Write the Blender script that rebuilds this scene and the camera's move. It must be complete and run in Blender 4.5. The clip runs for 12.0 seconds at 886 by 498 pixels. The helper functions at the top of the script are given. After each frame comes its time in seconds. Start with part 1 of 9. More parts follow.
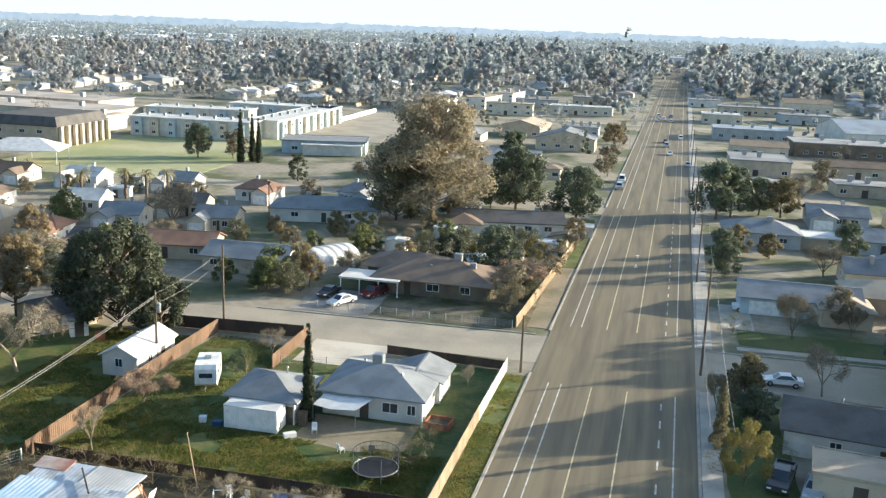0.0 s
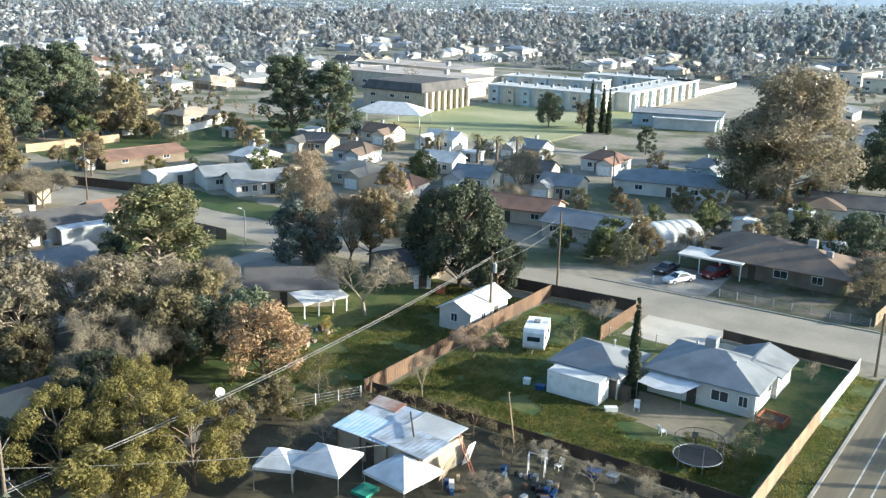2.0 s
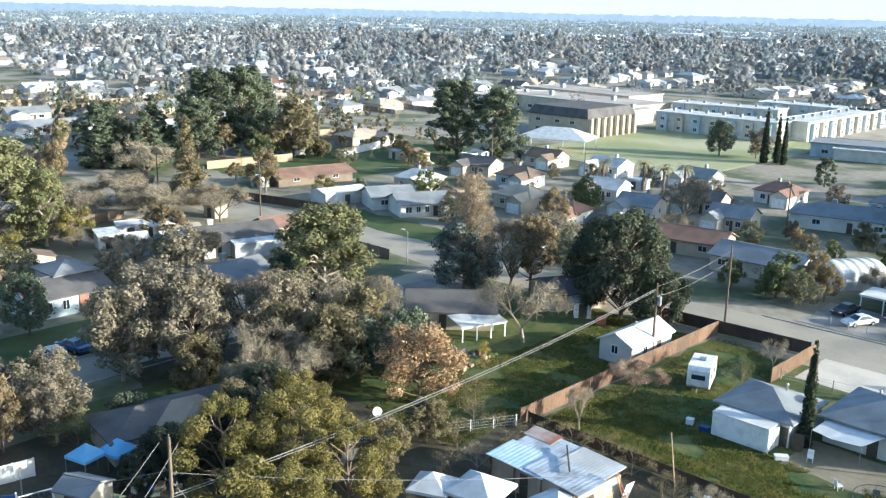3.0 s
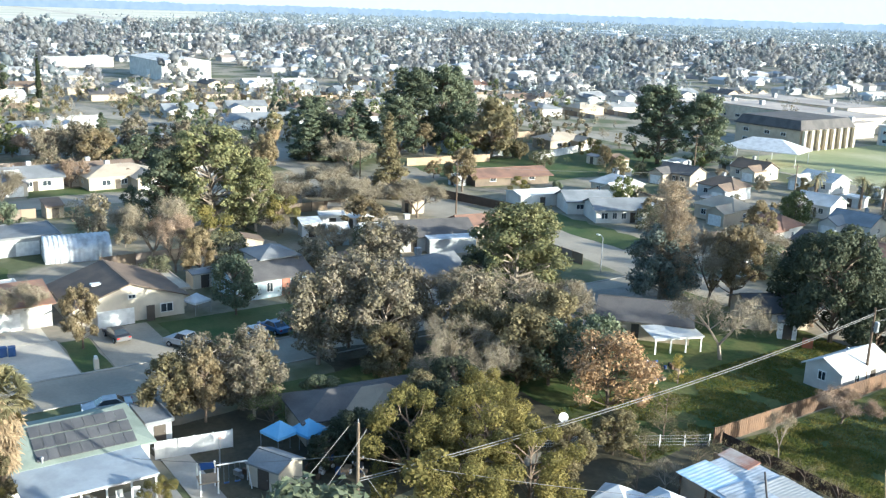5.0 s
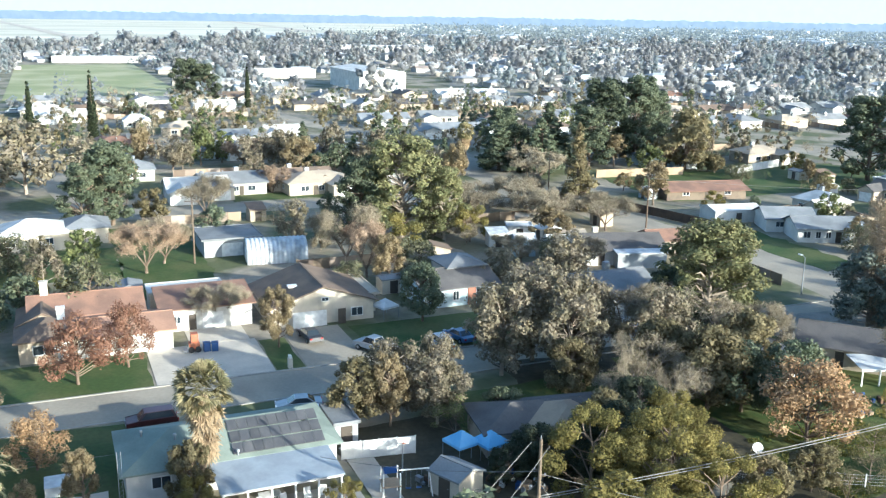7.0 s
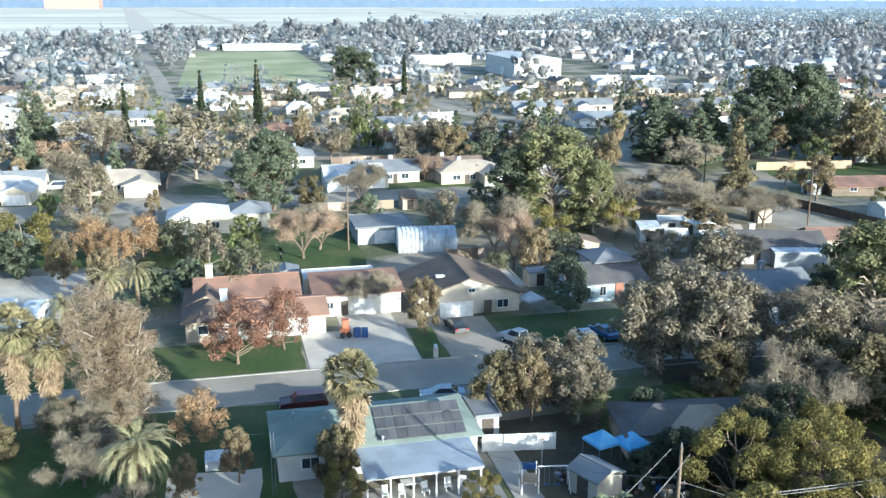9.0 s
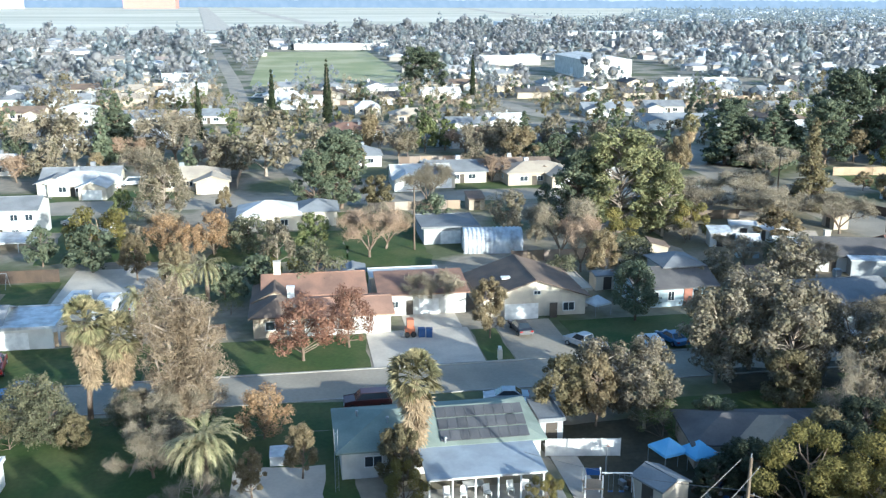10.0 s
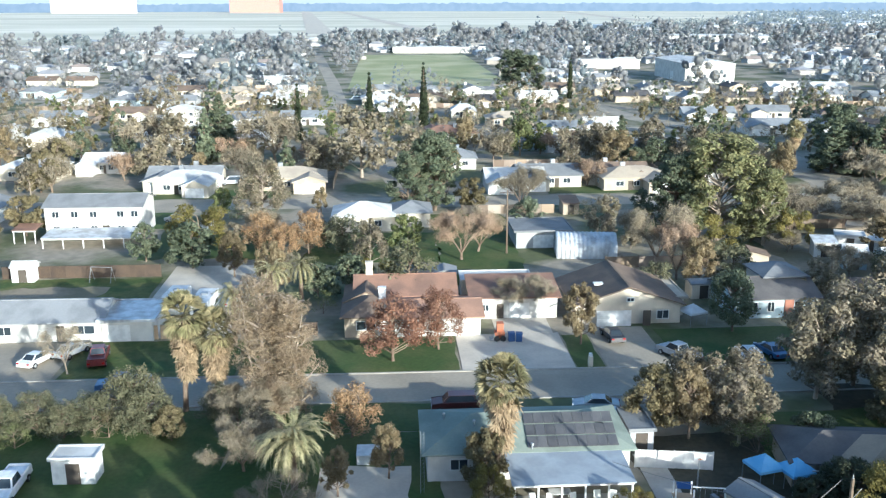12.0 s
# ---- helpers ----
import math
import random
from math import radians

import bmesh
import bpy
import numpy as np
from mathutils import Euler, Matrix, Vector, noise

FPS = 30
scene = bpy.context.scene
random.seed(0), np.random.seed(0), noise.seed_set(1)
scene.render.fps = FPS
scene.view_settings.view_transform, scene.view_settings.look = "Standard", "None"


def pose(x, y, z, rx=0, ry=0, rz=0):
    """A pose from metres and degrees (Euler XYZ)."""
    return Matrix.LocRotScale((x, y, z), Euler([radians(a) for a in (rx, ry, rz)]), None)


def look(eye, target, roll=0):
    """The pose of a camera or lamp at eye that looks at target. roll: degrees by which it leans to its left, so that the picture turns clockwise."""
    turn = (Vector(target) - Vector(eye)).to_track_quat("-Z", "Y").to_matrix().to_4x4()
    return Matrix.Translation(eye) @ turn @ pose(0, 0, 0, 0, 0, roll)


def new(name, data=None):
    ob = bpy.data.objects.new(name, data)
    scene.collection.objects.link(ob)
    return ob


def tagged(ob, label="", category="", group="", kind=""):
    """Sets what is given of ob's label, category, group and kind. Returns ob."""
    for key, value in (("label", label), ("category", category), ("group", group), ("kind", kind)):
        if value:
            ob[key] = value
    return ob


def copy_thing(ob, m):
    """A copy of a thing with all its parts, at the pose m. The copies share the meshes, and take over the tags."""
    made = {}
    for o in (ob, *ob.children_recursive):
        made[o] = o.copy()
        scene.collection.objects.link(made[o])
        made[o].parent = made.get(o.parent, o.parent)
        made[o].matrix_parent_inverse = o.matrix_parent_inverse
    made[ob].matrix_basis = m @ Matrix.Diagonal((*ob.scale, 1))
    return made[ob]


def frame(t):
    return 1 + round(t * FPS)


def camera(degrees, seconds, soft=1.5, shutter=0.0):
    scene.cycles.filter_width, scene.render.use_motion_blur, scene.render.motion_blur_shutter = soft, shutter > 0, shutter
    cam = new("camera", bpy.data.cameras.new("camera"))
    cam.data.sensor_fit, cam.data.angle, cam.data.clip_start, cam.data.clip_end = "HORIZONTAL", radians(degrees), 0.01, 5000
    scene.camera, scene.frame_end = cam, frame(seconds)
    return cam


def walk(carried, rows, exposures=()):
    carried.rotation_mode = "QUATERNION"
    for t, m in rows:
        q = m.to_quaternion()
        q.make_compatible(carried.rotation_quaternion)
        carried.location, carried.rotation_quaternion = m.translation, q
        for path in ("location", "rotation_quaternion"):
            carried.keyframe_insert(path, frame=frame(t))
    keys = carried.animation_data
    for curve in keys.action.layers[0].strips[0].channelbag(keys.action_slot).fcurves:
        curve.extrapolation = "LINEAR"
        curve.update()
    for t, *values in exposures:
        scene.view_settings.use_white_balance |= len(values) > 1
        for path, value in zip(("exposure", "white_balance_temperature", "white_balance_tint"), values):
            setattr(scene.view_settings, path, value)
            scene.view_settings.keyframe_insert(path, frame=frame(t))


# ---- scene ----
cam = camera(50.33, 12.0, soft=1.3)
PATH = [
    (0.0, 0.00, 0.00, 40.46, 76.62, -2.02, 13.10),
    (0.5, 0.20, 0.97, 40.08, 75.98, -0.36, 20.82),
    (1.0, 0.15, 1.49, 39.69, 74.87, -0.22, 25.69),
    (1.5, -0.10, 2.01, 39.68, 75.11, -0.84, 30.29),
    (2.0, -0.02, 2.26, 39.46, 74.46, -1.29, 34.25),
    (2.5, -0.52, 2.56, 39.44, 75.19, -1.61, 39.94),
    (3.0, -1.07, 2.89, 39.40, 75.71, -1.13, 44.11),
    (3.2, -1.21, 2.95, 39.26, 75.67, -0.71, 46.09),
    (4.8, -2.23, 3.22, 38.54, 76.14, -1.39, 55.55),
    (5.0, -2.39, 3.23, 38.62, 75.71, -1.73, 56.08),
    (5.5, -2.65, 3.20, 38.57, 75.79, 0.06, 59.04),
    (6.0, -2.90, 3.30, 38.55, 75.54, -0.65, 61.41),
    (6.5, -3.25, 3.17, 38.50, 75.40, -0.93, 64.01),
    (6.7, -3.36, 3.23, 38.49, 75.79, -0.79, 65.56),
    (8.3, -2.58, 3.74, 39.80, 74.89, -0.66, 72.84),
    (8.5, -2.50, 3.70, 39.80, 75.11, 0.27, 74.33),
    (9.0, -2.65, 3.69, 39.83, 75.06, -0.12, 76.67),
    (9.5, -2.82, 3.64, 39.81, 75.42, -0.32, 79.10),
    (10.0, -2.98, 3.64, 39.81, 75.07, -0.13, 80.76),
    (10.5, -3.15, 3.69, 39.72, 75.68, -0.67, 82.66),
    (11.0, -3.43, 3.84, 39.66, 75.28, 0.06, 85.63),
    (11.5, -3.48, 3.93, 39.71, 75.34, -0.09, 86.52),
    (12.0, -3.43, 3.95, 39.65, 75.27, 0.10, 86.58),
]
EXPOSURE = 1.5
walk(cam, [(t, pose(*p)) for t, *p in PATH], [(0.0, EXPOSURE + 0.03, 5950, 4), (1.5, EXPOSURE + 0.09, 5650, 2), (2.0, EXPOSURE + 0.06, 5450, 2), (3.0, EXPOSURE + 0.1, 5300, 2), (5.5, EXPOSURE + 0.14, 5250, 1), (8.5, EXPOSURE + 0.03, 5010, 1), (9.2, EXPOSURE - 0.03, 4950, 1), (12.0, EXPOSURE - 0.17, 5050, 2)])

# low afternoon sun from the road's far right, clear sky
SUN_ELEVATION, SUN_ROTATION = radians(13.0), radians(59)
world = bpy.data.worlds.new("sky")
scene.world = world
world.use_nodes = True
wn = world.node_tree.nodes
wn.clear()
sky = wn.new("ShaderNodeTexSky")
sky.sky_type = "NISHITA"
sky.sun_disc = False
sky.sun_elevation, sky.sun_rotation = SUN_ELEVATION, SUN_ROTATION
sky.dust_density, sky.air_density, sky.ozone_density = 2.0, 1.0, 1.5
back = wn.new("ShaderNodeBackground")
back.inputs["Strength"].default_value = 0.12
wout = wn.new("ShaderNodeOutputWorld")
world.node_tree.links.new(sky.outputs["Color"], back.inputs["Color"])
world.node_tree.links.new(back.outputs["Background"], wout.inputs["Surface"])
sun_data = bpy.data.lights.new("sun", "SUN")
sun_data.energy, sun_data.angle, sun_data.color = 4.6, radians(0.6), (1.0, 0.85, 0.65)
sun = new("sun", sun_data)
sun_way = Vector((math.sin(SUN_ROTATION) * math.cos(SUN_ELEVATION), math.cos(SUN_ROTATION) * math.cos(SUN_ELEVATION), math.sin(SUN_ELEVATION)))
sun.matrix_world = look(sun_way * 300, (0, 0, 0))
# ---------------------------------------------------------------- materials
MATS = {}


def mat(name, base, second=None, rough=0.85, var=0.15, scale=0.4, fine=6.0, bump=0.0, metal=0.0, rnd=0.0, island=0.0, spec=0.3, edge=(0.42, 0.62), stretch=None, thin=0.0):
    """A surface of two mixed colours with coarse patches, fine grain, and a shift from thing to thing."""
    m = bpy.data.materials.new(name)
    m.use_nodes = True
    nt = m.node_tree
    nd, ln = nt.nodes, nt.links
    bsdf = nd["Principled BSDF"]
    bsdf.inputs["Roughness"].default_value = rough
    bsdf.inputs["Metallic"].default_value = metal
    bsdf.inputs["Specular IOR Level"].default_value = spec
    geo = nd.new("ShaderNodeNewGeometry")
    where = geo.outputs["Position"]
    if stretch:
        mp = nd.new("ShaderNodeMapping")
        mp.inputs["Scale"].default_value = stretch
        ln.new(where, mp.inputs["Vector"])
        where = mp.outputs["Vector"]
    n1 = nd.new("ShaderNodeTexNoise")
    n1.inputs["Scale"].default_value, n1.inputs["Detail"].default_value = scale, 5
    n2 = nd.new("ShaderNodeTexNoise")
    n2.inputs["Scale"].default_value, n2.inputs["Detail"].default_value = fine, 3
    ln.new(where, n1.inputs["Vector"])
    ln.new(where, n2.inputs["Vector"])
    mr = nd.new("ShaderNodeMapRange")
    mr.inputs["From Min"].default_value, mr.inputs["From Max"].default_value = edge
    ln.new(n1.outputs["Fac"], mr.inputs["Value"])
    mix = nd.new("ShaderNodeMix")
    mix.data_type = "RGBA"
    mix.inputs["A"].default_value = (*base, 1)
    mix.inputs["B"].default_value = (*(second or [c * 0.82 for c in base]), 1)
    ln.new(mr.outputs["Result"], mix.inputs["Factor"])
    # value shift: grain, thing by thing, island by island
    add = nd.new("ShaderNodeMath")
    add.operation = "MULTIPLY_ADD"
    add.inputs[1].default_value, add.inputs[2].default_value = 2 * var, 1 - var
    ln.new(n2.outputs["Fac"], add.inputs[0])
    last = add.outputs["Value"]
    for amount, node, sock in ((rnd, "ShaderNodeObjectInfo", "Random"), (island, "ShaderNodeNewGeometry", "Random Per Island")):
        if amount:
            src = nd.new(node)
            ma = nd.new("ShaderNodeMath")
            ma.operation = "MULTIPLY_ADD"
            ma.inputs[1].default_value = 2 * amount
            ln.new(src.outputs[sock], ma.inputs[0])
            sub = nd.new("ShaderNodeMath")
            sub.operation = "SUBTRACT"
            sub.inputs[1].default_value = amount
            ln.new(last, sub.inputs[0])
            ln.new(sub.outputs["Value"], ma.inputs[2])
            last = ma.outputs["Value"]
    hsv = nd.new("ShaderNodeHueSaturation")
    ln.new(mix.outputs["Result"], hsv.inputs["Color"])
    ln.new(last, hsv.inputs["Value"])
    ln.new(hsv.outputs["Color"], bsdf.inputs["Base Color"])
    if bump:
        bp = nd.new("ShaderNodeBump")
        bp.inputs["Strength"].default_value, bp.inputs["Distance"].default_value = bump, 0.05
        ln.new(n2.outputs["Fac"], bp.inputs["Height"])
        ln.new(bp.outputs["Normal"], bsdf.inputs["Normal"])
    if thin:
        tr = nd.new("ShaderNodeBsdfTranslucent")
        ln.new(hsv.outputs["Color"], tr.inputs["Color"])
        ms = nd.new("ShaderNodeMixShader")
        ms.inputs["Fac"].default_value = thin
        ln.new(bsdf.outputs["BSDF"], ms.inputs[1])
        ln.new(tr.outputs["BSDF"], ms.inputs[2])
        ln.new(ms.outputs["Shader"], nd["Material Output"].inputs["Surface"])
    MATS[name] = m
    return m


def palette(name, colours, rough=0.85, var=0.1, fine=1.5):
    """A surface whose colour is picked from a few, island by island."""
    m = mat(name, (0.5, 0.5, 0.5), rough=rough, var=var, fine=fine)
    nd, ln = m.node_tree.nodes, m.node_tree.links
    ramp = nd.new("ShaderNodeValToRGB")
    ramp.color_ramp.interpolation = "CONSTANT"
    els = ramp.color_ramp.elements
    els[0].color = (*colours[0], 1)
    els[1].position, els[1].color = 1 / len(colours), (*colours[1], 1)
    for i, c in enumerate(colours[2:], 2):
        els.new(i / len(colours)).color = (*c, 1)
    geo = nd.new("ShaderNodeNewGeometry")
    ln.new(geo.outputs["Random Per Island"], ramp.inputs["Fac"])
    hsv = next(n for n in nd if n.type == "HUE_SAT")
    ln.new(ramp.outputs["Color"], hsv.inputs["Color"])
    return m


# ground and paving
M_GROUND = mat("ground_soil", (0.1, 0.11, 0.05), (0.285, 0.248, 0.19), scale=0.06, fine=0.7, var=0.4, edge=(0.4, 0.56), bump=0.4)
M_LAWN = mat("lawn", (0.048, 0.08, 0.02), (0.088, 0.102, 0.034), scale=0.16, fine=2.2, var=0.32, bump=0.6)
M_WEEDS = mat("weedy_grass", (0.05, 0.08, 0.02), (0.105, 0.112, 0.034), scale=0.3, fine=1.6, var=0.45, bump=0.8, edge=(0.4, 0.58))
M_FIELD = mat("sports_field", (0.27, 0.285, 0.135), (0.4, 0.375, 0.22), scale=0.03, fine=0.5, var=0.15)
M_DRY = mat("dry_earth", (0.26, 0.215, 0.15), (0.17, 0.15, 0.09), scale=0.12, fine=1.5, var=0.25, bump=0.4)
M_ASPHALT = mat("asphalt", (0.184, 0.152, 0.097), (0.127, 0.105, 0.07), scale=0.6, fine=2.0, var=0.2, rough=0.75, bump=0.1, stretch=(1, 0.05, 1))
M_STREET = mat("worn_asphalt", (0.35, 0.305, 0.235), (0.27, 0.24, 0.19), scale=0.13, fine=2.5, var=0.16, rough=0.8, bump=0.1)
M_CONCRETE = mat("concrete", (0.42, 0.385, 0.33), (0.33, 0.305, 0.265), scale=0.25, fine=3.0, var=0.12)
M_PATIO = mat("blue_grey_sheet", (0.33, 0.36, 0.39), (0.27, 0.295, 0.32), rough=0.5, scale=0.5, fine=3, var=0.1, spec=0.4)
M_DRIVE = mat("pale_concrete", (0.55, 0.495, 0.41), (0.45, 0.405, 0.34), scale=0.25, fine=3.0, var=0.12)
M_KERB = mat("kerb_concrete", (0.36, 0.335, 0.29), scale=0.6, fine=4.0, var=0.15)
M_LINE = mat("road_paint", (0.58, 0.56, 0.5), (0.34, 0.32, 0.28), scale=1.2, fine=8.0, var=0.15)
M_YELLOW = mat("yellow_road_paint", (0.58, 0.5, 0.3), (0.36, 0.32, 0.22), scale=1.2, fine=8.0, var=0.15)
M_GRAVEL = mat("gravel", (0.30, 0.275, 0.24), (0.22, 0.2, 0.17), scale=0.3, fine=5.0, var=0.3)
# walls
M_WHITE = mat("white_stucco", (0.6, 0.58, 0.535), scale=0.5, var=0.06, rnd=0.06)
M_CREAM = mat("cream_stucco", (0.57, 0.51, 0.41), scale=0.5, var=0.06, rnd=0.08)
M_TAN = mat("tan_stucco", (0.46, 0.385, 0.29), scale=0.5, var=0.08, rnd=0.1)
M_GREYW = mat("grey_siding", (0.42, 0.43, 0.43), scale=0.5, var=0.08, rnd=0.1)
M_BLUEW = mat("pale_blue_siding", (0.45, 0.53, 0.56), scale=0.5, var=0.08, rnd=0.08)
M_BRICK = mat("red_brick_wall", (0.30, 0.14, 0.095), (0.22, 0.1, 0.07), scale=1.0, fine=6, var=0.15)
# brown walls; the ranch house uses this tone as painted eave shade
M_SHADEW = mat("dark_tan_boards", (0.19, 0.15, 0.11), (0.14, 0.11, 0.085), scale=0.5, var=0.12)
M_MULCH = mat("leaf_litter", (0.055, 0.05, 0.032), (0.095, 0.082, 0.05), scale=0.3, fine=2.0, var=0.4, bump=0.5)
M_TRIM = mat("white_trim", (0.76, 0.75, 0.72), scale=1.5, var=0.05)
M_DARKW = mat("dark_trim", (0.09, 0.075, 0.06), var=0.1)
# roofs
M_RGREY = mat("grey_shingles", (0.24, 0.245, 0.25), (0.19, 0.195, 0.2), scale=0.35, fine=5, var=0.16, rnd=0.12, bump=0.3)
M_RBLUE = mat("blue_grey_shingles", (0.235, 0.245, 0.255), (0.18, 0.19, 0.2), scale=0.35, fine=5, var=0.14, rnd=0.08, bump=0.3)
M_RBROWN = mat("brown_shingles", (0.20, 0.145, 0.105), (0.145, 0.11, 0.085), scale=0.35, fine=5, var=0.18, rnd=0.12, bump=0.3)
M_RRED = mat("reddish_tiles", (0.24, 0.14, 0.098), (0.17, 0.105, 0.078), scale=0.35, fine=5, var=0.18, rnd=0.08, bump=0.4)
M_RTANB = mat("tan_brown_shingles", (0.34, 0.255, 0.175), (0.27, 0.205, 0.145), scale=0.35, fine=5, var=0.16, bump=0.3)
M_RSALMON = mat("salmon_tiles", (0.36, 0.215, 0.145), (0.28, 0.17, 0.12), scale=0.35, fine=5, var=0.16, bump=0.4)
M_RTAN = mat("tan_shingles", (0.40, 0.34, 0.26), (0.33, 0.28, 0.22), scale=0.35, fine=5, var=0.14, rnd=0.1, bump=0.3)
M_RWHITE = mat("white_roofing", (0.6, 0.59, 0.565), (0.45, 0.44, 0.415), scale=0.3, fine=3, var=0.08, rnd=0.05)
M_RDARK = mat("dark_shingles", (0.12, 0.11, 0.105), (0.085, 0.08, 0.078), scale=0.35, fine=5, var=0.18, rnd=0.1, bump=0.3)
M_RGREEN = mat("green_grey_shingles", (0.23, 0.265, 0.225), (0.18, 0.21, 0.18), scale=0.35, fine=5, var=0.15, bump=0.3)
M_METAL = mat("galvanised_sheet", (0.56, 0.58, 0.6), (0.36, 0.365, 0.37), rough=0.5, metal=0.25, scale=0.7, fine=3, var=0.1, spec=0.5)
M_RUSTM = mat("rusty_sheet", (0.32, 0.16, 0.11), (0.42, 0.36, 0.32), rough=0.7, scale=0.5, fine=3, var=0.2)
# timber, metal, glass, cloth
M_FENCE = mat("weathered_fence_wood", (0.17, 0.105, 0.065), (0.125, 0.082, 0.055), scale=0.5, fine=5, var=0.25, rnd=0.15)
M_FENCEL = mat("light_fence_wood", (0.42, 0.31, 0.2), (0.33, 0.25, 0.17), scale=0.5, fine=5, var=0.2, rnd=0.12)
M_FENCED = mat("dark_fence_wood", (0.085, 0.06, 0.042), (0.06, 0.045, 0.035), scale=0.5, fine=5, var=0.25, rnd=0.15)
M_VINYL = mat("white_fence_paint", (0.74, 0.72, 0.68), scale=0.8, var=0.07)
M_POLE = mat("creosoted_pole_wood", (0.115, 0.08, 0.055), (0.16, 0.125, 0.09), scale=0.8, fine=7, var=0.2, stretch=(1, 1, 0.1))
M_STEEL = mat("grey_steel", (0.36, 0.37, 0.38), rough=0.45, metal=0.6, var=0.08)
M_WIRE = mat("wire", (0.22, 0.21, 0.2), rough=0.6, var=0.05)
M_GLASS = mat("window_glass", (0.035, 0.045, 0.055), rough=0.08, var=0.1, spec=0.6)
M_BLACK = mat("black_rubber", (0.022, 0.022, 0.024), rough=0.7, var=0.1)
M_CLOTHW = mat("white_canvas", (0.72, 0.73, 0.74), scale=0.8, var=0.06, thin=0.2)
M_CLOTHB = mat("blue_canvas", (0.26, 0.55, 0.85), (0.32, 0.6, 0.88), scale=0.8, var=0.06, thin=0.25)
M_PLASTICB = mat("blue_plastic", (0.03, 0.07, 0.19), rough=0.5, var=0.05)
M_ORANGE = mat("orange_paint", (0.4, 0.13, 0.06), (0.3, 0.12, 0.07), rough=0.6, scale=2, var=0.1)
M_REDW = mat("red_stained_wood", (0.33, 0.12, 0.06), (0.24, 0.1, 0.06), scale=2, var=0.2)
M_GREENP = mat("green_tarp", (0.05, 0.26, 0.19), rough=0.6, var=0.1)
M_SOLAR = mat("solar_mat", (0.075, 0.075, 0.08), (0.1, 0.098, 0.1), rough=0.5, scale=0.6, fine=6, var=0.15, rnd=0.18, spec=0.4)
M_TAIL = mat("red_lamp_glass", (0.3, 0.01, 0.01), rough=0.2, var=0.05)
M_HEAD = mat("clear_lamp_glass", (0.75, 0.75, 0.75), rough=0.15, var=0.03, spec=0.6)
# bark and leaves
M_BARK = mat("brown_bark", (0.14, 0.10, 0.07), (0.2, 0.155, 0.115), scale=1.5, fine=9, var=0.25, rnd=0.15)
M_PALEBARK = mat("pale_bark", (0.33, 0.27, 0.21), (0.24, 0.2, 0.16), scale=1.5, fine=9, var=0.2, rnd=0.15)
M_TWIG = mat("bare_twigs", (0.2, 0.165, 0.11), (0.27, 0.228, 0.16), scale=0.5, fine=3, var=0.2, rnd=0.2, island=0.25)
M_TWIGRED = mat("reddish_twigs", (0.25, 0.175, 0.115), (0.31, 0.225, 0.155), scale=0.5, fine=3, var=0.2, rnd=0.15, island=0.25)


def leaf(name, base, second, rnd=0.18, island=0.26, thin=0.3):
    return mat(name, base, second, rough=0.7, var=0.2, scale=0.5, fine=2.5, rnd=rnd, island=island, spec=0.2, thin=thin)


L_DARK = leaf("dark_green_leaves", (0.108, 0.128, 0.08), (0.148, 0.162, 0.1))
L_GREEN = leaf("green_leaves", (0.13, 0.148, 0.058), (0.18, 0.188, 0.078))
L_OLIVE = leaf("olive_leaves", (0.148, 0.13, 0.04), (0.215, 0.178, 0.056))
L_GREY = leaf("grey_green_leaves", (0.166, 0.144, 0.092), (0.265, 0.224, 0.162))
L_BLUE = leaf("blue_green_leaves", (0.165, 0.185, 0.15), (0.22, 0.235, 0.195))
L_PINE = leaf("pine_needles", (0.155, 0.16, 0.075), (0.225, 0.21, 0.098))
L_GOLD = leaf("golden_brown_leaves", (0.22, 0.175, 0.1), (0.29, 0.23, 0.135), thin=0.45)
L_ORANGE = leaf("orange_leaves", (0.33, 0.21, 0.11), (0.42, 0.29, 0.165))
L_RUST = leaf("rust_red_leaves", (0.2, 0.105, 0.068), (0.29, 0.16, 0.105))
L_BROWN = leaf("brown_green_leaves", (0.185, 0.158, 0.085), (0.24, 0.2, 0.11), thin=0.42)
L_YELLOW = leaf("yellow_leaves", (0.33, 0.25, 0.05), (0.26, 0.22, 0.06))
L_PALM = leaf("palm_fronds", (0.32, 0.275, 0.15), (0.19, 0.18, 0.09), island=0.42)
L_FEATHER = leaf("feather_palm_fronds", (0.27, 0.25, 0.13), (0.37, 0.325, 0.19))
L_DEEP = leaf("deep_green_leaves", (0.058, 0.068, 0.042), (0.09, 0.098, 0.058))
L_SAGE = leaf("sage_green_leaves", (0.124, 0.124, 0.072), (0.19, 0.18, 0.106))
# gold leaves greyed and paled to carry distance haze in the colour
L_HAZE = leaf("pale_gold_grey_leaves", (0.27, 0.23, 0.155), (0.35, 0.3, 0.205), thin=0.5)
L_TAN = leaf("thin_tan_leaves", (0.27, 0.205, 0.135), (0.33, 0.26, 0.175))
L_SKIRT = leaf("dead_palm_fronds", (0.42, 0.325, 0.205), (0.32, 0.24, 0.15))
L_CYPRESS = leaf("cypress_leaves", (0.032, 0.042, 0.022), (0.045, 0.055, 0.026))
M_BLADES = leaf("grass_blades", (0.13, 0.145, 0.036), (0.215, 0.19, 0.058), rnd=0.0, island=0.1, thin=0.6)
M_TARPB = mat("blue_white_sheet", (0.4, 0.55, 0.68), (0.55, 0.62, 0.68), rough=0.5, scale=0.6, fine=3, var=0.12)
